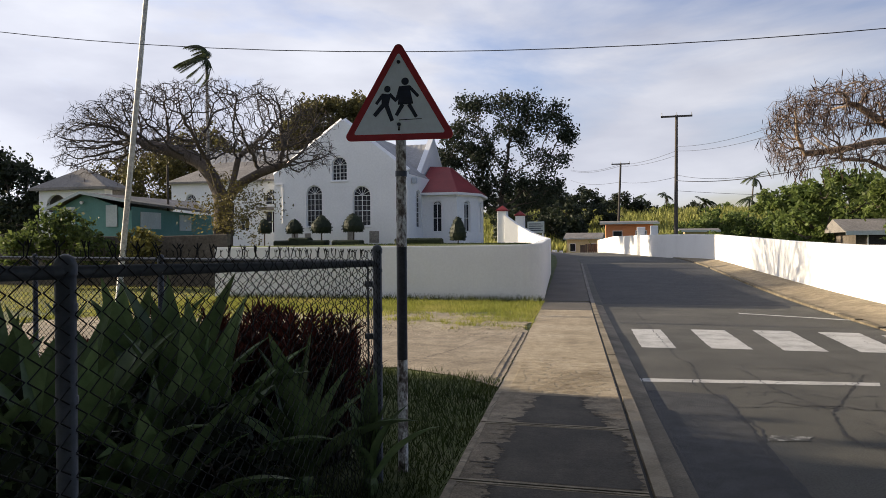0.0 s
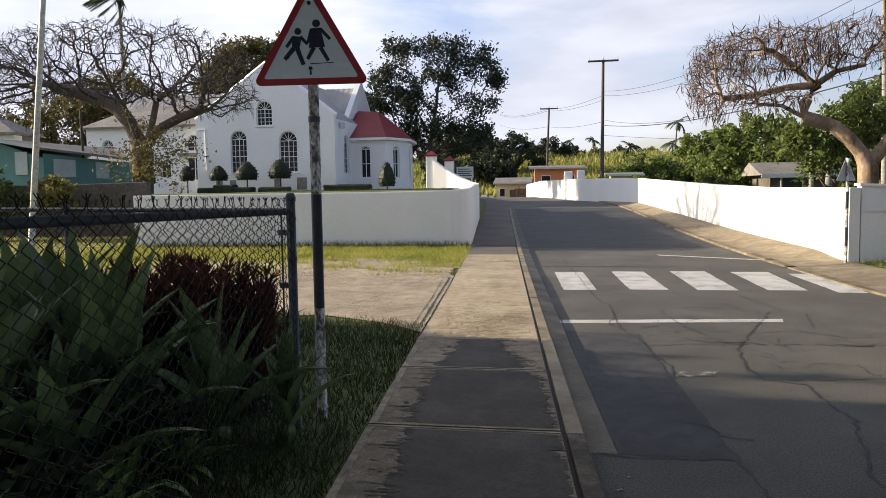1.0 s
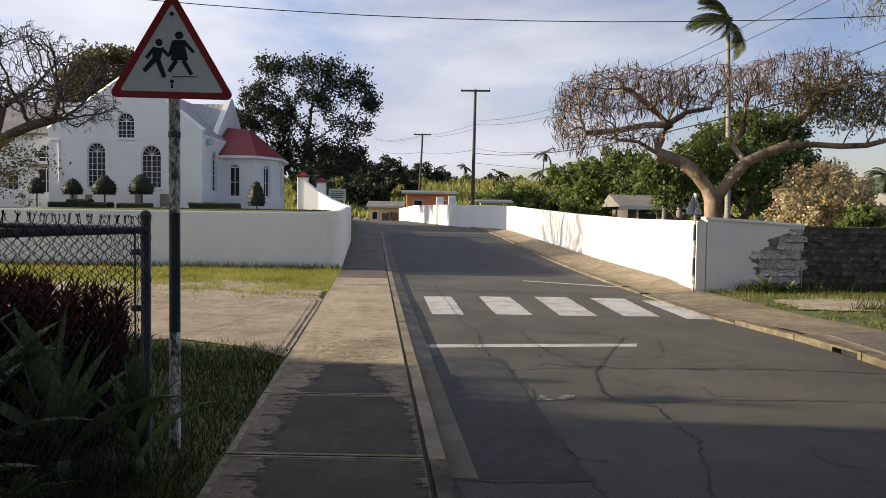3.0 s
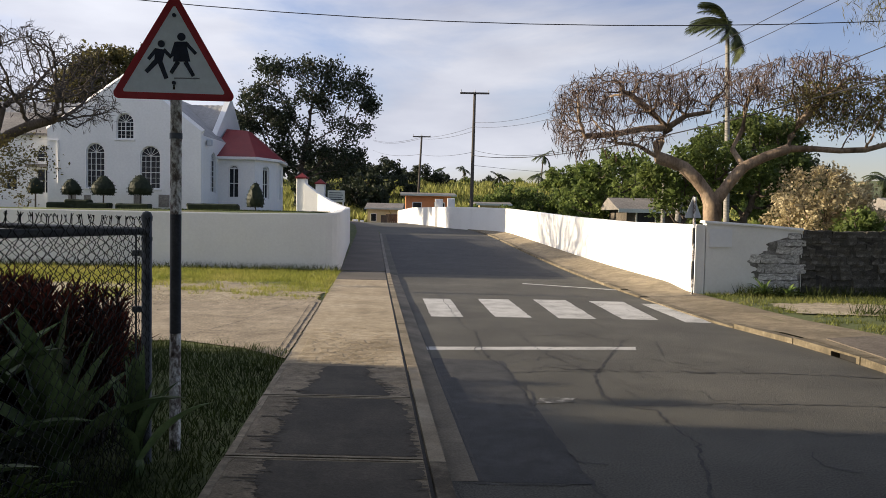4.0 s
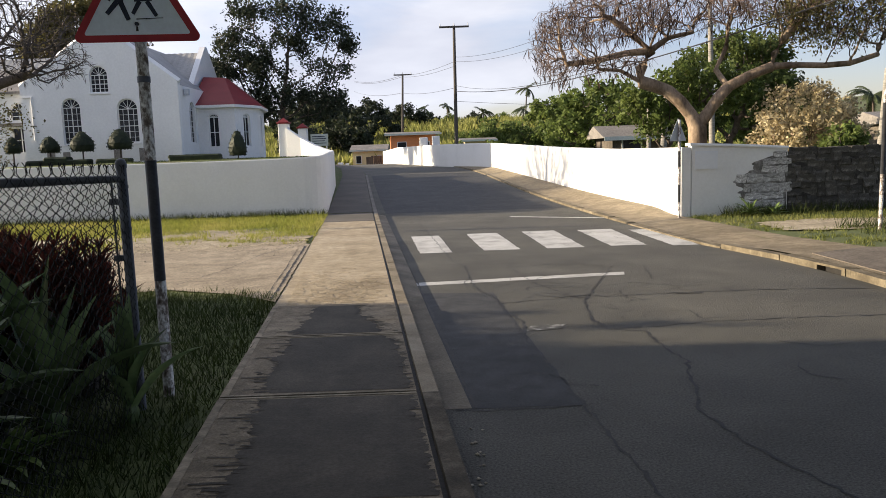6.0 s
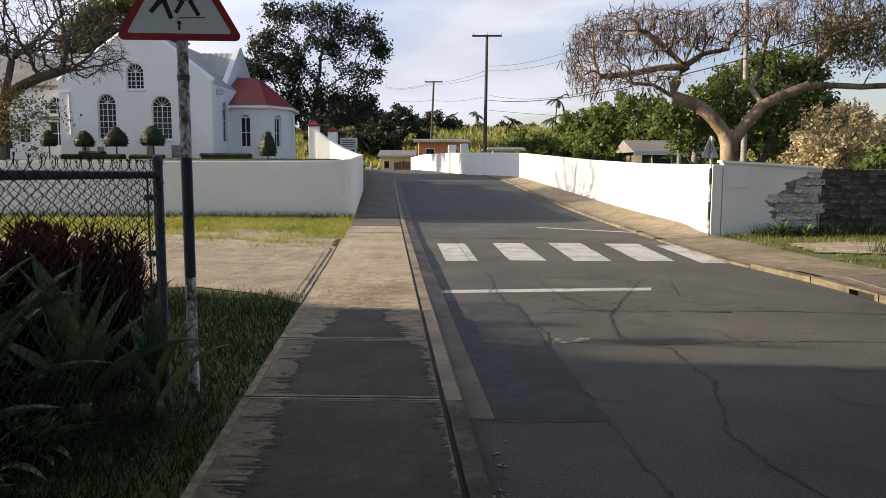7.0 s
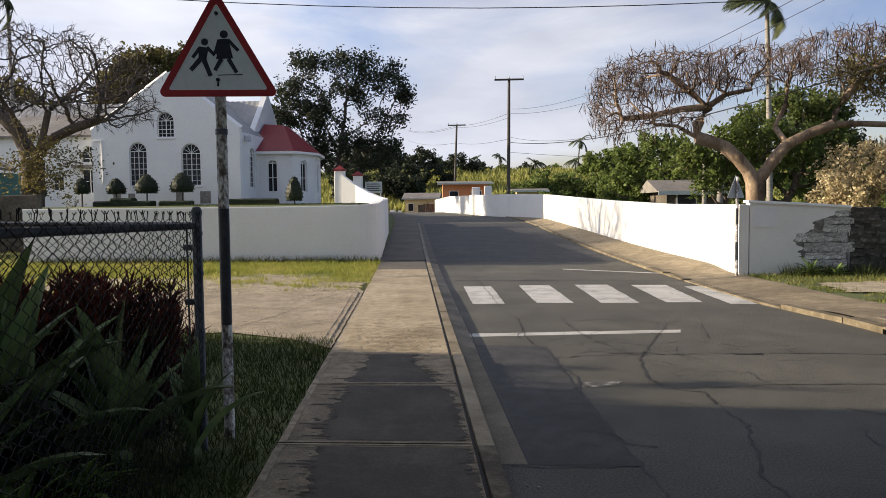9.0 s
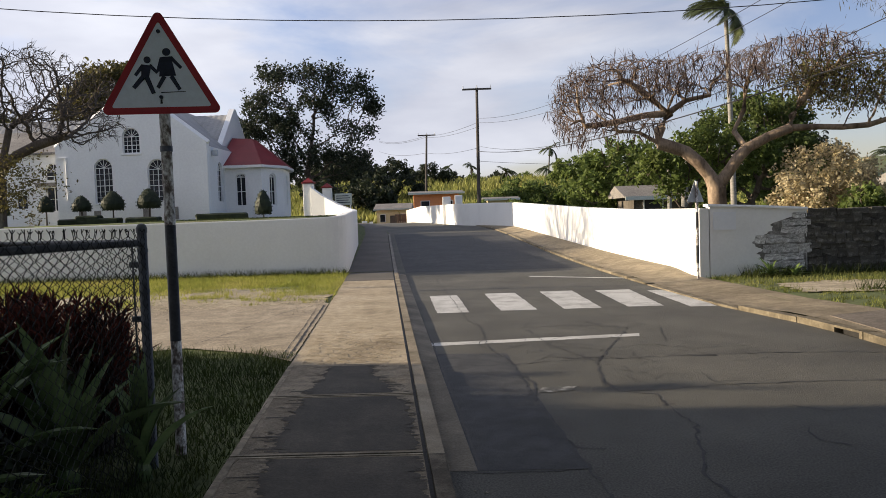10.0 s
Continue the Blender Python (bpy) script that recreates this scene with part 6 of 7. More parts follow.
# ---- houses ----
def green_house():
    h = thing("green_house", "low sea green house with pale shutters", "house", (0, 34, 0))
    part("wall", box("wall", -31.0, 0, 1.3, -26.0, 9, 3.7, M_GREENHOUSE, 0), h)
    # gable towards the road
    part("gable", mesh_of("gable", [(-31.0, -0.02, 3.7), (-26.2, -0.02, 3.7), (-28.9, -0.02, 4.62), (-31.0, 0.15, 3.7), (-26.2, 0.15, 3.7), (-28.9, 0.15, 4.62)], [(0, 1, 2), (5, 4, 3), (0, 2, 5, 3), (1, 4, 5, 2)], M_GREENHOUSE), h)
    part("side_wall", mesh_of("side_wall", [(-26.0, 0, 1.3), (-25.85, 5.5, 1.3), (-25.85, 5.5, 3.7), (-26.0, 0, 3.9), (-26.2, 0.2, 1.3), (-26.05, 5.7, 1.3), (-26.05, 5.7, 3.7), (-26.2, 0.2, 3.9)], [(0, 1, 2, 3), (7, 6, 5, 4), (1, 5, 6, 2), (3, 2, 6, 7)], M_GREENHOUSE), h)
    part("roof", mesh_of("roof", [(-31.3, -0.4, 3.82), (-28.9, -0.4, 4.72), (-26.0, -0.4, 4.2), (-25.0, 5.8, 3.86), (-28.5, 9.5, 4.7), (-31.3, 9.5, 3.8), (-31.3, -0.4, 3.7), (-28.9, -0.4, 4.6), (-26.0, -0.4, 4.08), (-25.0, 5.8, 3.72)], [(0, 1, 4, 5), (1, 2, 3, 4), (0, 6, 7, 1), (1, 7, 8, 2), (2, 8, 9, 3)], M_OLDROOF), h, "pale edged sheet roof")
    part("barge_board", mesh_of("barge_board", [(-31.3, -0.42, 3.7), (-28.9, -0.42, 4.6), (-26.0, -0.42, 4.08), (-31.3, -0.42, 3.86), (-28.9, -0.42, 4.76), (-26.0, -0.42, 4.24)], [(0, 1, 4, 3), (1, 2, 5, 4)], M_SHUTTER), h)
    for x0, x1, z0, z1 in ((-27.55, -26.85, 2.85, 4.0), (-30.3, -29.5, 2.8, 3.95)):
        part("shutter", box("shutter", x0, -0.08, z0, x1, -0.03, z1, M_SHUTTER), h, "pale closed shutter")
    for t0, t1, z0, z1 in ((0.12, 0.42, 2.75, 3.65), (0.72, 0.92, 2.7, 3.6)):
        a, b = Vector((-26.0, 0, 0)).lerp(Vector((-25.85, 5.5, 0)), t0), Vector((-26.0, 0, 0)).lerp(Vector((-25.85, 5.5, 0)), t1)
        off = Vector((1.0, -0.03, 0)) * 0.05
        vs = [(p.x + k * off.x, p.y + k * off.y, z) for k in (0.1, 1) for p, z in ((a, z0), (b, z0), (b, z1), (a, z1))]
        part("shutter", mesh_of("shutter", vs, [(4, 5, 6, 7), (0, 1, 5, 4), (1, 2, 6, 5), (2, 3, 7, 6), (3, 0, 4, 7)], M_SHUTTER), h, "pale closed shutter")
    v, f = tube([(-29.0, -0.05, 4.2), (-29.0, -0.2, 4.15)], [0.06, 0.1], 6)
    part("wall_lamp", mesh_of("wall_lamp", v, f, M_TRIMWHITE), h)


green_house()
tw = thing("white_house", "white house with a hipped grey roof and arches", "house", (-43.9, 50, 0))
wl_ = part("wall", holed_wall("wall", [(-3.1, 1.2), (3.1, 1.2), (3.1, 6.3), (-3.1, 6.3)], [arch(-2.4, -0.5, 4.6, 6.0), arch(1.2, 2.4, 4.9, 6.0)], 0.3, M_CHURCH), tw)
part("back_room", box("back_room", -3.1, 0.9, 1.2, 3.1, 2.6, 6.3, M_OLDROOF, 0), tw, "dark room behind the arches")
part("side_wall", box("side_wall", 2.8, 0.31, 1.2, 3.1, 0.89, 6.3, M_CHURCH, 0), tw)
part("roof", mesh_of("roof", [(-3.6, -0.5, 6.5), (3.6, -0.5, 6.5), (3.2, 3.2, 6.5), (-3.6, 3.2, 6.5), (0, 1.4, 8.2), (-3.6, -0.5, 6.3), (3.6, -0.5, 6.3), (3.2, 3.2, 6.3), (-3.6, 3.2, 6.3)], [(0, 1, 4), (1, 2, 4), (2, 3, 4), (3, 0, 4), (0, 5, 6, 1), (1, 6, 7, 2), (8, 7, 6, 5)], M_OLDROOF), tw, "grey hipped roof")


def small_house(name, label, at, w_, d_, h_, rise, wall, roof, wins, turn=0, over=0.5, door=None):
    h = thing(name, label, "house", at, turn)
    part("wall", box("wall", 0, 0, 0, w_, d_, h_, wall, 0.0), h)
    part("roof", mesh_of("roof", [(-over, -over, h_), (w_ + over, -over, h_), (w_ + over, d_ + over, h_), (-over, d_ + over, h_), (-over, d_ / 2, h_ + rise), (w_ + over, d_ / 2, h_ + rise)] if rise > 0 else [(-over, -over, h_), (w_ + over, -over, h_), (w_ + over, d_ + over, h_ + 0.2), (-over, d_ + over, h_ + 0.2), (-over, d_ / 2, h_ + 0.3), (w_ + over, d_ / 2, h_ + 0.3)], [(0, 1, 5, 4), (3, 4, 5, 2), (0, 4, 3), (1, 2, 5), (3, 2, 1, 0)], roof), h)
    part("fascia", box("fascia", -over, -over - 0.06, h_ - 0.16, w_ + over, -over - 0.003, h_ + 0.06, M_SHUTTER, 0.0), h)
    for x0, x1, z0, z1 in wins:
        wn = part("window", box("window", x0 - 0.08, -0.06, z0 - 0.08, x1 + 0.08, -0.003, z1 + 0.08, M_TRIMWHITE, 0), h)
        part("pane", box("pane", x0, -0.08, z0, x1, -0.063, z1, M_PANE, 0), wn)
    if door:
        part("door", box("door", door[0], -0.06, 0, door[1], -0.003, 2.05, M_BARK_GREY, 0), h)
    return h


small_house("orange_house", "orange rendered house with a flat pale roof", (-5.4, 95, 0.6), 5.6, 7, 3.7, 0.35, M_ORANGE, M_OLDROOF, [(0.9, 1.9, 1.6, 2.7), (3.6, 4.8, 1.6, 2.7)], 4, 0.7)
small_house("cream_house", "small cream house with a low grey roof", (-11.6, 108, -0.4), 4.6, 6, 3.0, 0.8, M_CREAM, M_OLDROOF, [(0.5, 1.2, 1.2, 2.2), (3.2, 4.0, 1.2, 2.2)], 0, 0.4, (1.9, 2.7))
small_house("low_house", "low house with a pale roof behind bushes", (3.6, 90, 0.3), 3.2, 6, 2.9, 0.3, M_CREAM, M_OLDROOF, [(0.8, 1.8, 1.2, 2.2)], 0, 0.6)
small_house("grey_roof_house", "single-storey house with a weathered grey roof", (10.5, 44, 0.3), 3.6, 5, 2.0, 0.75, M_GREYWALL, M_OLDROOF, [(0.6, 1.6, 1.0, 1.9)], 0, 0.6)
small_house("far_house", "low grey roofed house among the trees", (27.5, 45, 0.6), 7, 6, 2.0, 0.8, M_GREYWALL, M_OLDROOF, [(1, 2, 1, 1.7)], 0, 0.5)
gt = thing("dark_gate", "dark low gate and fence by the cream house", "gate", (-8.3, 100, -0.1))
for k in range(10):
    part("board", box("board", k * 0.3, 0, 0, k * 0.3 + 0.27, 0.05, 1.9, M_POLE, 0.01), gt)
cg = thing("entrance_blocks", "pale low blocks at the roadside", "block", (-11.6, 92, 0.2))
part("block", box("block", 0, 0, 0, 0.6, 0.4, 0.9, M_WALLWHITE, 0.02), cg)
part("block", box("block", 0.9, 0, 0, 1.3, 0.4, 0.8, M_WALLWHITE, 0.02), cg)


# ---- poles and wires ----
def utility_pole(at, h, arm, lean=0.0):
    p = thing("utility_pole", "dark timber utility pole with a crossarm", "utility pole", at, 0, "utility poles along the road")
    v, f = tube([(lean * k / 4, 0, h * k / 4) for k in range(5)], [0.19, 0.17, 0.155, 0.14, 0.125], 10)
    part("shaft", mesh_of("shaft", v, f, M_POLE, True), p)
    part("crossarm", box("crossarm", lean - arm / 2, -0.2, h - 0.22, lean + arm / 2, -0.08, h - 0.06, M_POLE, 0.01), p)
    for x in (-arm / 2 + 0.08, 0, arm / 2 - 0.08):
        v, f = tube([(lean + x, -0.14, h - 0.06), (lean + x, -0.14, h + 0.2)], [0.05, 0.035], 6)
        part("insulator", mesh_of("insulator", v, f, M_SIGNBACK), p, "grey insulator")
    return p


utility_pole((2.15, 70, 0.7), 12.35, 2.65, 0.12)
utility_pole((-4.45, 104, 0.3), 12.2, 2.4, 0.5)


def wire(a, b, sag, r, name="overhead_wire", label="thin black overhead wire between poles"):
    a, b = Vector(a), Vector(b)
    pts = [tuple(a.lerp(b, t) - Vector((0, 0, sag * 4 * t * (1 - t)))) for t in np.linspace(0, 1, 40)]
    v, f = tube(pts, [r] * 40, 5)
    tagged(new(name, mesh_of(name, v, f, M_CABLE)), label, "wire", "overhead wires")


wire((-24, 12, 8.91), (26, 12, 8.09), 3.69, 0.0075, label="black cable slung across the road")
near_r = (15, 3.5)
for za, zb, sg in ((10.3, 10.6, 2.3), (9.9, 11.4, 2.6)):
    wire((2.2, 70, za), (near_r[0] + (2 if sg > 2.4 else 0), near_r[1], zb), sg, 0.012)
wire((2.2, 70, 7.8), (near_r[0], near_r[1], 8.6), 2.6, 0.014)
wire((2.2, 70, 7.3), (near_r[0], near_r[1], 6.6), 1.6, 0.026, label="thick black telephone cable")
for z0, z1 in ((9.9, 12.3), (9.5, 12.1), (7.6, 10.0)):
    wire((2.2, 70, z0), (-4.1, 104, z1), 0.3, 0.016)
    wire((-4.1, 104, z1), (-17.5, 170, z1 + 5.9), 0.6, 0.022)
wire((2.2, 70, 6.4), (30, 62, 5.6), 0.6, 0.015)

fp = thing("flag_pole", "tall pale leaning steel pole", "pole", (-14.0, 18, 0.05))
v, f = tube([(0.118 * (z - 1.2), 0, z) for z in np.linspace(0, 10.5, 9)], [0.085 - 0.003 * k for k in range(9)], 12)
part("shaft", mesh_of("shaft", v, f, M_FLAG, True), fp)
part("base_plate", box("base_plate", -0.35, -0.2, 0, 0.1, 0.2, 0.05, M_GALV), fp)

lp = thing("garden_pole", "thin dark pole beside the church wing", "pole", (-26.6, 38, 1.5))
v, f = tube([(0, 0, 0), (-0.05, 0, 5.0)], [0.08, 0.06], 8)
part("shaft", mesh_of("shaft", v, f, M_POLE), lp)


# ---- warning sign ----
def rounded_tri(half, r, zc, n=6):
    """A triangle with rounded corners, point up, its centre at zc."""
    h = half * math.sqrt(3)
    pts = []
    for k, (cx, cz) in enumerate(((half, -h / 3), (0, h * 2 / 3), (-half, -h / 3))):
        d = math.hypot(cx, cz)
        k2 = (d - 2 * r) / d
        a0 = (-90, 30, 150)[k]
        for i in range(n + 1):
            a = radians(a0 + 120 * i / n)
            pts.append((cx * k2 + r * math.cos(a), zc + cz * k2 + r * math.sin(a)))
    return pts


def plate(name, pts, y0, y1, material, holes=()):
    m = holed_wall(name, pts, list(holes), y1 - y0, material)
    m.transform(Matrix.Translation((0, y0, 0)))
    return m


def warning_sign():
    s = thing("warning_sign", "red-bordered triangular warning sign on a flaking post", "road sign", (-1.4, 5.14, 0.0), 6)
    post = part("post", mesh_of("post", *tube([(0, 0, 1.75), (0, 0, 2.4), (0, 0, 3.12)], [0.038] * 3, 14), M_POSTFLAKE, True), s, "flaking white painted post")
    part("black_band", mesh_of("black_band", *tube([(0, 0, 0.92), (0, 0, 1.75)], [0.0383] * 2, 14), M_POSTBLACK, True), post, "black painted band")
    part("lower_band", mesh_of("lower_band", *tube([(0, 0, 0.0), (0, 0, 0.92)], [0.038] * 2, 14), M_POSTFLAKE, True), post, "flaking white band")
    part("collar", mesh_of("collar", *tube([(0, 0, 2.27), (0, 0, 2.31)], [0.043] * 2, 14), M_GALV, True), post)
    zc = 2.775
    part("border", plate("border", rounded_tri(0.425, 0.035, zc), -0.062, -0.056, M_SIGNRED, [rounded_tri(0.345, 0.012, zc)]), s, "faded red border")
    part("face", plate("face", rounded_tri(0.355, 0.015, zc), -0.059, -0.0555, M_SIGNWHITE), s, "white face")
    part("backing", plate("backing", rounded_tri(0.42, 0.035, zc), -0.055, -0.05, M_SIGNBACK), s, "grey metal back")
    for z in (3.1, 2.645):
        part("bolt", mesh_of("bolt", *tube([(0, -0.074, z), (0, -0.0595, z)], [0.012, 0.014], 10), M_SIGNDARK), s, "dark bolt head")
    # symbol as plain bars and discs
    sym = part("symbol", plate("symbol", [(-0.085 + 0.024 * math.cos(a), 2.905 + 0.024 * math.sin(a)) for a in np.linspace(0, 2 * math.pi, 16, endpoint=False)], -0.0625, -0.0595, M_SIGNDARK), s, "dark plain symbol of discs and bars")
    part("disc", plate("disc", [(0.048 + 0.028 * math.cos(a), 2.957 + 0.027 * math.sin(a)) for a in np.linspace(0, 2 * math.pi, 16, endpoint=False)], -0.0625, -0.0595, M_SIGNDARK), sym)

    def bar(a, b, wa, wb):
        d = Vector((b[0] - a[0], b[1] - a[1]))
        n = Vector((-d.y, d.x)).normalized()
        part("bar", plate("bar", [(a[0] - n.x * wa, a[1] - n.y * wa), (a[0] + n.x * wa, a[1] + n.y * wa), (b[0] + n.x * wb, b[1] + n.y * wb), (b[0] - n.x * wb, b[1] - n.y * wb)][::-1], -0.0625, -0.0595, M_SIGNDARK), sym)

    bar((-0.092, 2.87), (-0.104, 2.785), 0.034, 0.026)
    bar((-0.115, 2.868), (-0.17, 2.798), 0.012, 0.011)
    bar((-0.07, 2.868), (-0.018, 2.815), 0.012, 0.011)
    bar((-0.115, 2.79), (-0.185, 2.712), 0.017, 0.014)
    bar((-0.095, 2.79), (-0.05, 2.672), 0.017, 0.014)
    bar((0.045, 2.925), (0.05, 2.79), 0.032, 0.058)
    bar((0.015, 2.92), (-0.015, 2.825), 0.012, 0.011)
    bar((0.075, 2.92), (0.145, 2.845), 0.012, 0.011)
    bar((0.028, 2.79), (-0.02, 2.71), 0.015, 0.012)
    bar((0.075, 2.79), (0.13, 2.695), 0.015, 0.012)
    bar((0.0, 2.677), (0.17, 2.682), 0.003, 0.002)
    part("hanging_rust", plate("hanging_rust", [(-0.008, 2.6), (0.008, 2.6), (0.005, 2.63), (-0.005, 2.63)], -0.0625, -0.0595, M_POSTBLACK), s, "rust run below the bolt")


warning_sign()
s2 = thing("sign_back", "grey back of a triangular sign by the wall", "road sign", (5.98, 17.22, 0), 35)
part("post", mesh_of("post", *tube([(0, 0, 0), (0, 0, 2.3)], [0.033] * 2, 10), M_POSTFLAKE, True), s2, "black and white flaking post")
for z0, z1 in ((0.45, 0.85), (1.25, 1.6)):
    part("dark_band", mesh_of("dark_band", *tube([(0, 0, z0), (0, 0, z1)], [0.0335] * 2, 10), M_POSTBLACK, True), s2)
part("plate", plate("plate", rounded_tri(0.3, 0.02, 2.0), 0.036, 0.04, M_SIGNBACK), s2)
sp = thing("slim_post", "slim weathered post in the tall grass", "post", (8.4, 13.45, 0.05))
part("shaft", mesh_of("shaft", *tube([(0, 0, 0), (0.02, 0, 2.55)], [0.036, 0.034], 10), M_POSTFLAKE, True), sp)
part("dark_band", mesh_of("dark_band", *tube([(0.008, 0, 1.05), (0.018, 0, 2.3)], [0.0375] * 2, 10), M_POSTBLACK, True), sp)


# ---- chain-link fence and plant bed ----
def chain_fence(name, label, a, b, z0, rail, posts, seed, rise=0.0):
    fe = thing(name, label, "fence", (a[0], a[1], 0), math.degrees(math.atan2(b[1] - a[1], b[0] - a[0])))
    ln = math.dist(a, b)
    rng = random.Random(seed)
    part("top_rail", mesh_of("top_rail", *tube([(0.02, 0, rail), (ln, 0, rail + rise * ln)], [0.021] * 2, 10), M_GALV, True), fe, "steel top rail")
    for s, end in posts:
        r = 0.032 if end else 0.03
        top = rail + rise * s + (0.1 if end else 0.02)
        po = part("post", mesh_of("post", *tube([(s, 0.0, 0), (s, 0.0, top)], [r] * 2, 14), M_GALV, True), fe, "steel fence post")
        part("cap", mesh_of("cap", *tube([(s, 0, top - 0.03), (s, 0, top), (s, 0, top + 0.025), (s, 0, top + 0.034)], [r * 1.12, r * 1.15, r * 0.8, r * 0.2], 14), M_GALV, True), po)
        for z in (0.5, 0.9, 1.3, rail - 0.06):
            part("band", mesh_of("band", *tube([(s, 0, z), (s, 0, z + 0.022)], [r * 1.12] * 2, 12), M_GALV, True), po)
    half, dz = 0.032, 0.034
    A, B = [], []
    n = int(ln / (2 * half))
    zt = rail + 0.045
    steps = int((zt - z0) / dz)
    for k in range(n):
        x = (k + 0.5) * 2 * half
        pts = []
        for j in range(steps + 1):
            sgn = 1 if (j + k) % 2 == 0 else -1
            pts.append((x + sgn * half, 0.026 + 0.004 * sgn, zt + rise * x - j * dz))
        for p, q in zip(pts, pts[1:]):
            A.append(p), B.append(q)
        t = pts[0]
        j1 = (rng.uniform(-0.012, 0.012), rng.uniform(-0.008, 0.008))
        k1 = (t[0] + j1[0], t[1] + j1[1], t[2] + 0.028)
        A.append(t), B.append(k1)
        A.append(k1), B.append((k1[0] + 0.014, k1[1] + rng.uniform(-0.01, 0.01), k1[2] + rng.uniform(0.015, 0.026)))
        A.append(k1), B.append((k1[0] - 0.014, k1[1] + rng.uniform(-0.01, 0.01), k1[2] + rng.uniform(0.012, 0.026)))
    A, B = np.array(A), np.array(B)
    d = (B - A) / (np.linalg.norm(B - A, axis=1, keepdims=True) + 1e-9)
    r = np.full(len(A), 0.0025)
    tagged(part("chain_link", np_mesh("chain_link", *rings(A, B, r, r, d, d, 4), M_WIRE), fe, "woven wire mesh with twisted points"), kind="stuff")
    return fe


chain_fence("chain_link_fence", "chain-link fence along the footpath", (-1.485, 4.85), (-1.07, -1.35), 0.1, 1.635, [(0.0, True), (3.2, False), (6.1, False)], 1, 0.017)
chain_fence("chain_link_fence", "chain-link fence behind the plant bed", (-1.53, 4.89), (-9.4, 8.55), 0.1, 1.64, [(2.9, False), (5.8, False), (8.6, False)], 2)
tb = thing("tension_bar", "thin tension bar clamped to the corner post", "fence fitting", (-1.56, 4.86, 0.05))
part("bar", box("bar", -0.006, -0.003, 0.0, 0.006, 0.003, 1.6, M_GALV, 0), tb)
for z in (0.6, 1.05, 1.42):
    part("clamp", box("clamp", -0.02, -0.02, z, 0.05, 0.02, z + 0.04, M_GALV, 0.004), tb)


def blade_mesh(length, width, curve, fold, segs=7, seed=0):
    """A tapering folded leaf that grows along x and bends down."""
    rng = random.Random(seed)
    vs, fs = [], []
    x = z = 0.0
    ang = 0.0
    tw = rng.uniform(-0.25, 0.25)
    for i in range(segs + 1):
        t = i / segs
        w_ = width * (0.45 + 1.1 * t) if t < 0.4 else width * (0.89 + 0.11) * (1 - ((t - 0.4) / 0.6) ** 1.7)
        c, s = math.cos(tw * t), math.sin(tw * t)
        for k in (-1, 0, 1):
            yy, zz = k * w_ / 2, fold * w_ * abs(k)
            vs.append((x - math.sin(ang) * zz, yy * c, z + math.cos(ang) * zz + yy * s))
        ang -= curve / segs * (0.4 + 1.2 * t)
        x += math.cos(ang) * length / segs
        z += math.sin(ang) * length / segs
    for i in range(segs):
        for k in (0, 1):
            a = i * 3 + k
            fs.append((a, a + 1, a + 4, a + 3))
    return vs, fs


AGAVE_MESHES = [mesh_of("leaf", *blade_mesh(1.0, 0.185, c, 0.32, 8, k), M_AGAVE, True) for k, c in enumerate((0.1, 0.28, 0.5, 0.75))]


def agave(at, size, leaves, seed, low=10, high=80):
    rng = random.Random(seed)
    a = thing("agave", "dark green agave with long pointed leaves", "agave plant", at, 0, "agaves in the plant bed")
    v, f = tube([(0, 0, 0), (0, 0, 0.12 * size), (0, 0, 0.3 * size)], [0.09 * size, 0.08 * size, 0.03 * size], 8)
    part("heart", mesh_of("heart", v, f, M_AGAVE), a)
    for k in range(leaves):
        t = k / leaves
        el = low + (high - low) * t + rng.uniform(-8, 8)
        az = k * 137.5 + rng.uniform(-15, 15)
        lf = part("leaf", AGAVE_MESHES[min(3, max(0, int((1 - t) * 4)))], a)
        sc = size * rng.uniform(0.8, 1.12)
        lf.matrix_basis = Matrix.Translation((0, 0, 0.06 * size + 0.12 * t)) @ Euler((0, radians(-el), radians(az))).to_matrix().to_4x4() @ Matrix.Diagonal((sc, sc * rng.uniform(0.85, 1.2), sc, 1))


for k, (x, y, s, n) in enumerate(((-1.46, 4.62, 0.66, 12), (-1.9, 4.5, 0.82, 17), (-2.4, 4.05, 1.08, 18), (-2.75, 4.3, 1.15, 17), (-3.4, 4.6, 1.12, 16), (-2.75, 3.3, 1.02, 16), (-3.4, 3.5, 1.05, 16), (-2.25, 3.4, 0.75, 15), (-4.0, 3.9, 1.0, 15))):
    agave((x, y, 0.08), s if k == 0 else 1.14 * s, n, 100 + k, 66 if k == 0 else 48, 85)


def strap_plant(at, size, leaves, seed):
    rng = random.Random(seed)
    s = thing("strap_leaf_plant", "low clump of glossy strap leaves", "plant", at, 0, "strap-leaved clumps by the fence")
    parts_ = []
    for k in range(leaves):
        vs, fs = blade_mesh(size * rng.uniform(0.7, 1.1), 0.085 * rng.uniform(0.7, 1.2), rng.uniform(0.5, 1.5), 0.2, 7, seed + k)
        m = Euler((0, radians(-rng.uniform(25, 80)), rng.uniform(0, 6.28))).to_matrix()
        parts_.append(([m @ Vector(v) for v in vs], fs))
    v, f = joined(parts_)
    part("foliage", mesh_of("foliage", v, f, M_CRINUM, True), s)


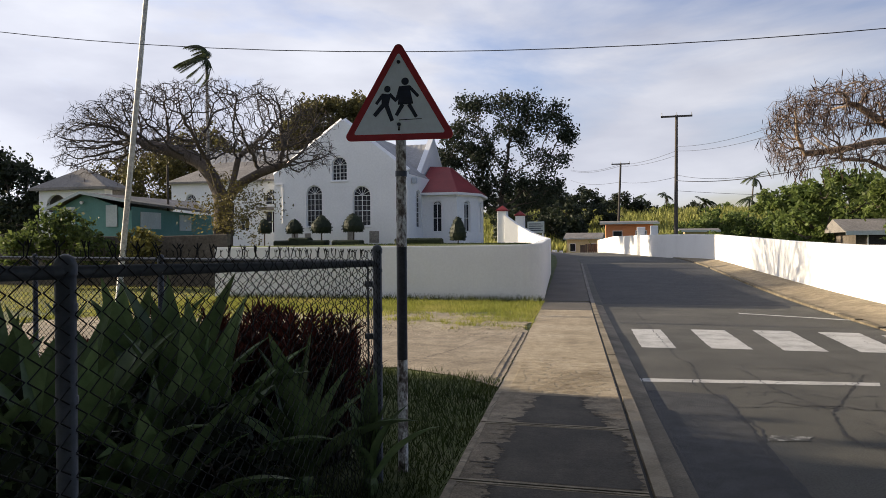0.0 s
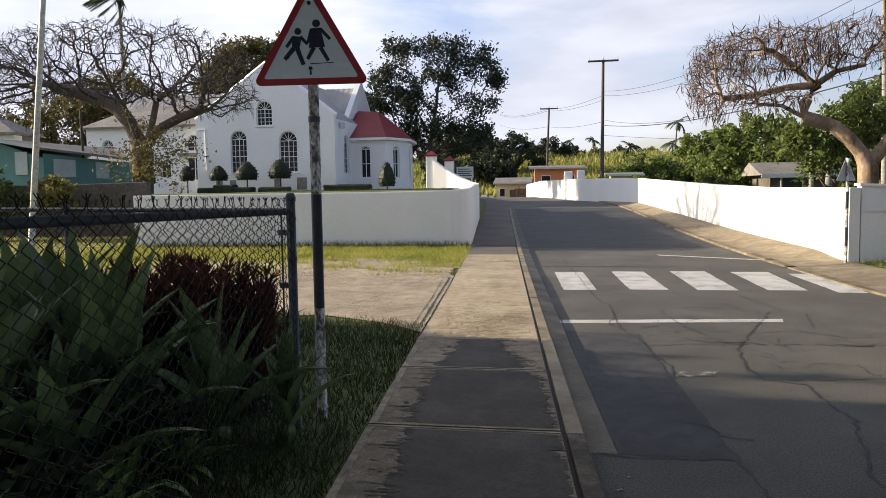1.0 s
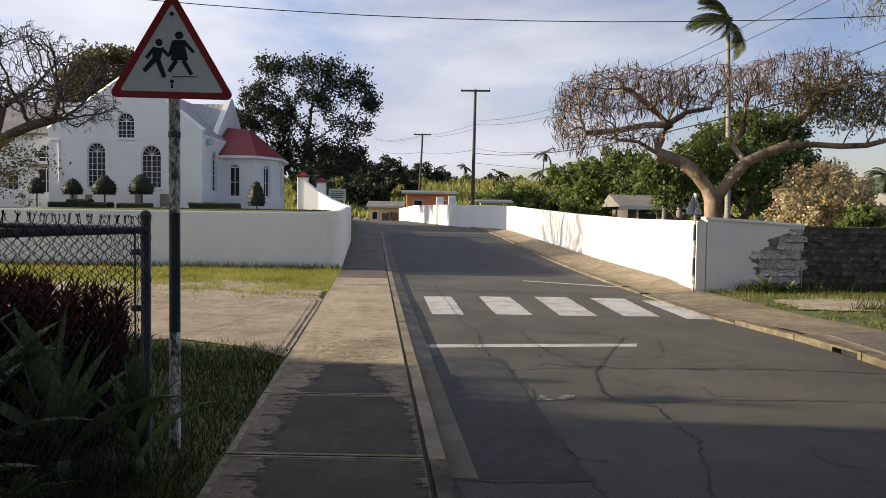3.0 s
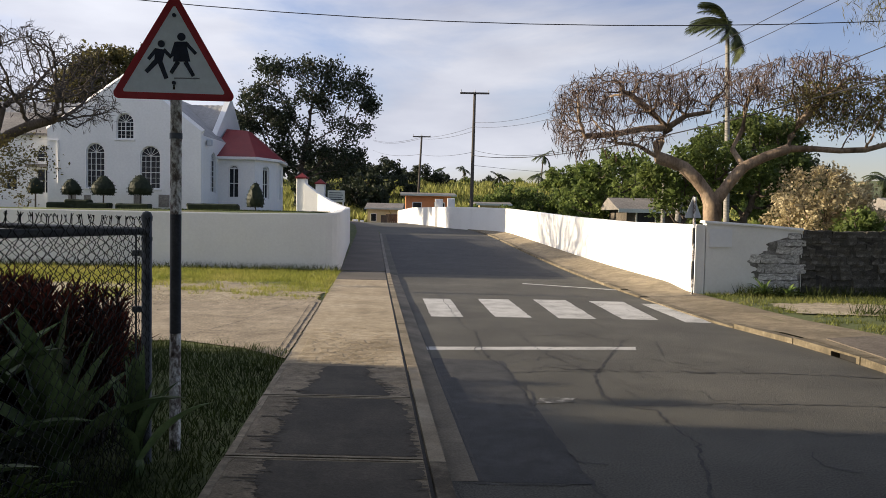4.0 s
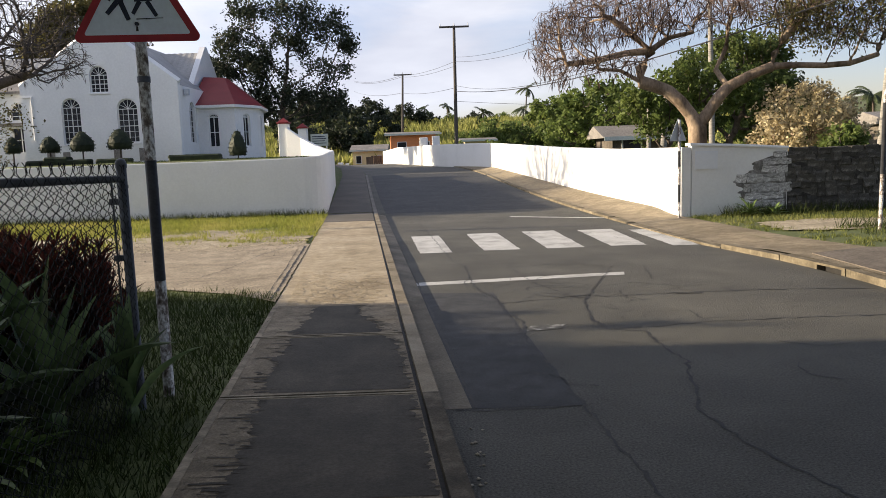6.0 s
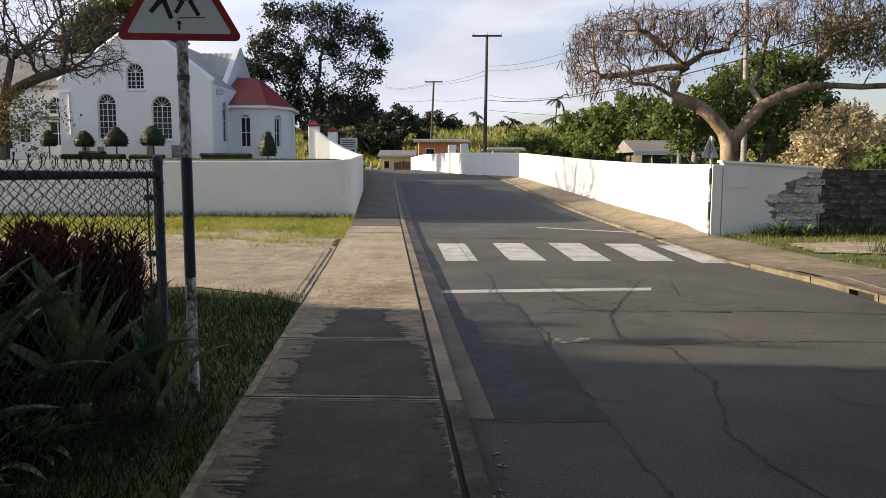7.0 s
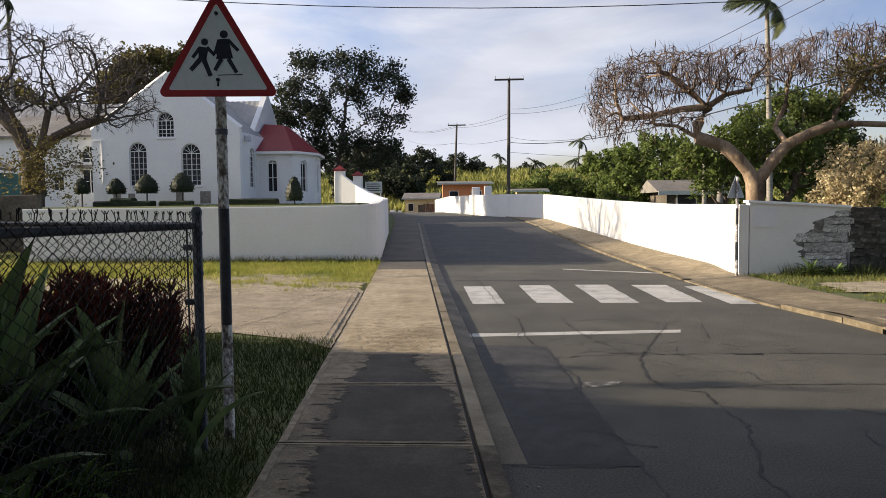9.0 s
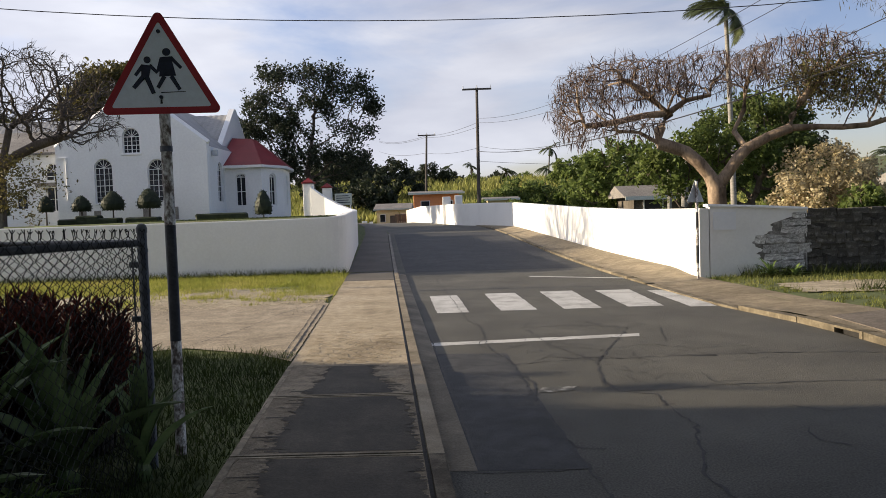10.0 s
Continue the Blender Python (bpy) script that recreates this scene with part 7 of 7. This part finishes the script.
for k, (x, y, s) in enumerate(((-1.85, 3.85, 0.42), (-1.95, 3.5, 0.5), (-1.8, 3.05, 0.4), (-1.85, 2.95, 0.52), (-2.2, 3.1, 0.5), (-1.75, 2.5, 0.4), (-2.1, 2.5, 0.5), (-2.45, 2.75, 0.52), (-1.7, 2.05, 0.46), (-2.9, 2.9, 0.5), (-2.2, 2.1, 0.48))):
    strap_plant((x, y, 0.08), s, 20, 300 + k * 40)


def red_shrub(at, r, h, n, seed):
    rng = np.random.default_rng(seed)
    s = thing("red_shrub", "dark red narrow-leaved shrub in the bed", "shrub", at, 0, "red shrubs in the plant bed")
    A = np.column_stack([rng.normal(0, r * 0.3, n), rng.normal(0, r * 0.3, n), np.zeros(n)])
    B = A * 1.9 + np.column_stack([rng.normal(0, 0.1, n), rng.normal(0, 0.1, n), h * rng.uniform(0.55, 0.95, n)])
    d = (B - A) / np.linalg.norm(B - A, axis=1, keepdims=True)
    part("stem_tuft", np_mesh("stem_tuft", *rings(A, B, np.full(n, 0.012), np.full(n, 0.006), d, d, 5), M_TWIG_DARK), s)
    m = 110
    c = np.repeat(B, m, axis=0)
    t = rng.uniform(0.25, 1.0, (len(c), 1))
    base = np.repeat(A, m, axis=0) * (1 - t) + c * t
    way = rng.normal(0, 0.55, base.shape)
    way[:, 2] = np.abs(way[:, 2]) + 0.45
    way /= np.linalg.norm(way, axis=1, keepdims=True)
    side = np.cross(way, rng.normal(0, 1, way.shape))
    side /= np.linalg.norm(side, axis=1, keepdims=True)
    ln = rng.uniform(0.07, 0.17, (len(base), 1))
    v = np.stack([base, base + way * ln * 0.45 + side * 0.009, base + way * ln, base + way * ln * 0.45 - side * 0.009], 1).reshape(-1, 3)
    tagged(part("foliage", np_mesh("foliage", v, np.arange(len(v)).reshape(-1, 4), M_REDLEAF), s), kind="stuff")


for k, (x, y, r, h) in enumerate(((-2.08, 5.25, 0.27, 1.22), (-2.5, 5.35, 0.4, 1.28), (-2.85, 5.4, 0.5, 1.3), (-3.3, 5.7, 0.5, 1.1), (-4.1, 5.9, 0.5, 1.0), (-5.0, 5.0, 0.5, 0.9))):
    red_shrub((x, y, 0.05), r, h, 46, 500 + k)
leafy_tree("bed_shrub", "dark dense shrub filling the plant bed", (-2.6, 3.5, 0.05), 0.15, [(0, 0, 0.4, 1.0, 1.1, 0.35), (-1.4, 0.6, 0.4, 0.9, 1.0, 0.35)], 160, 3000, 0.12, 0.12, M_LEAF_DARK, M_BARK_GREY, 90, step=0.15, tip=0.006)
strap_plant((7.6, 17.2, 0.1), 0.55, 16, 900)
strap_plant((8.1, 17.1, 0.1), 0.4, 14, 940)
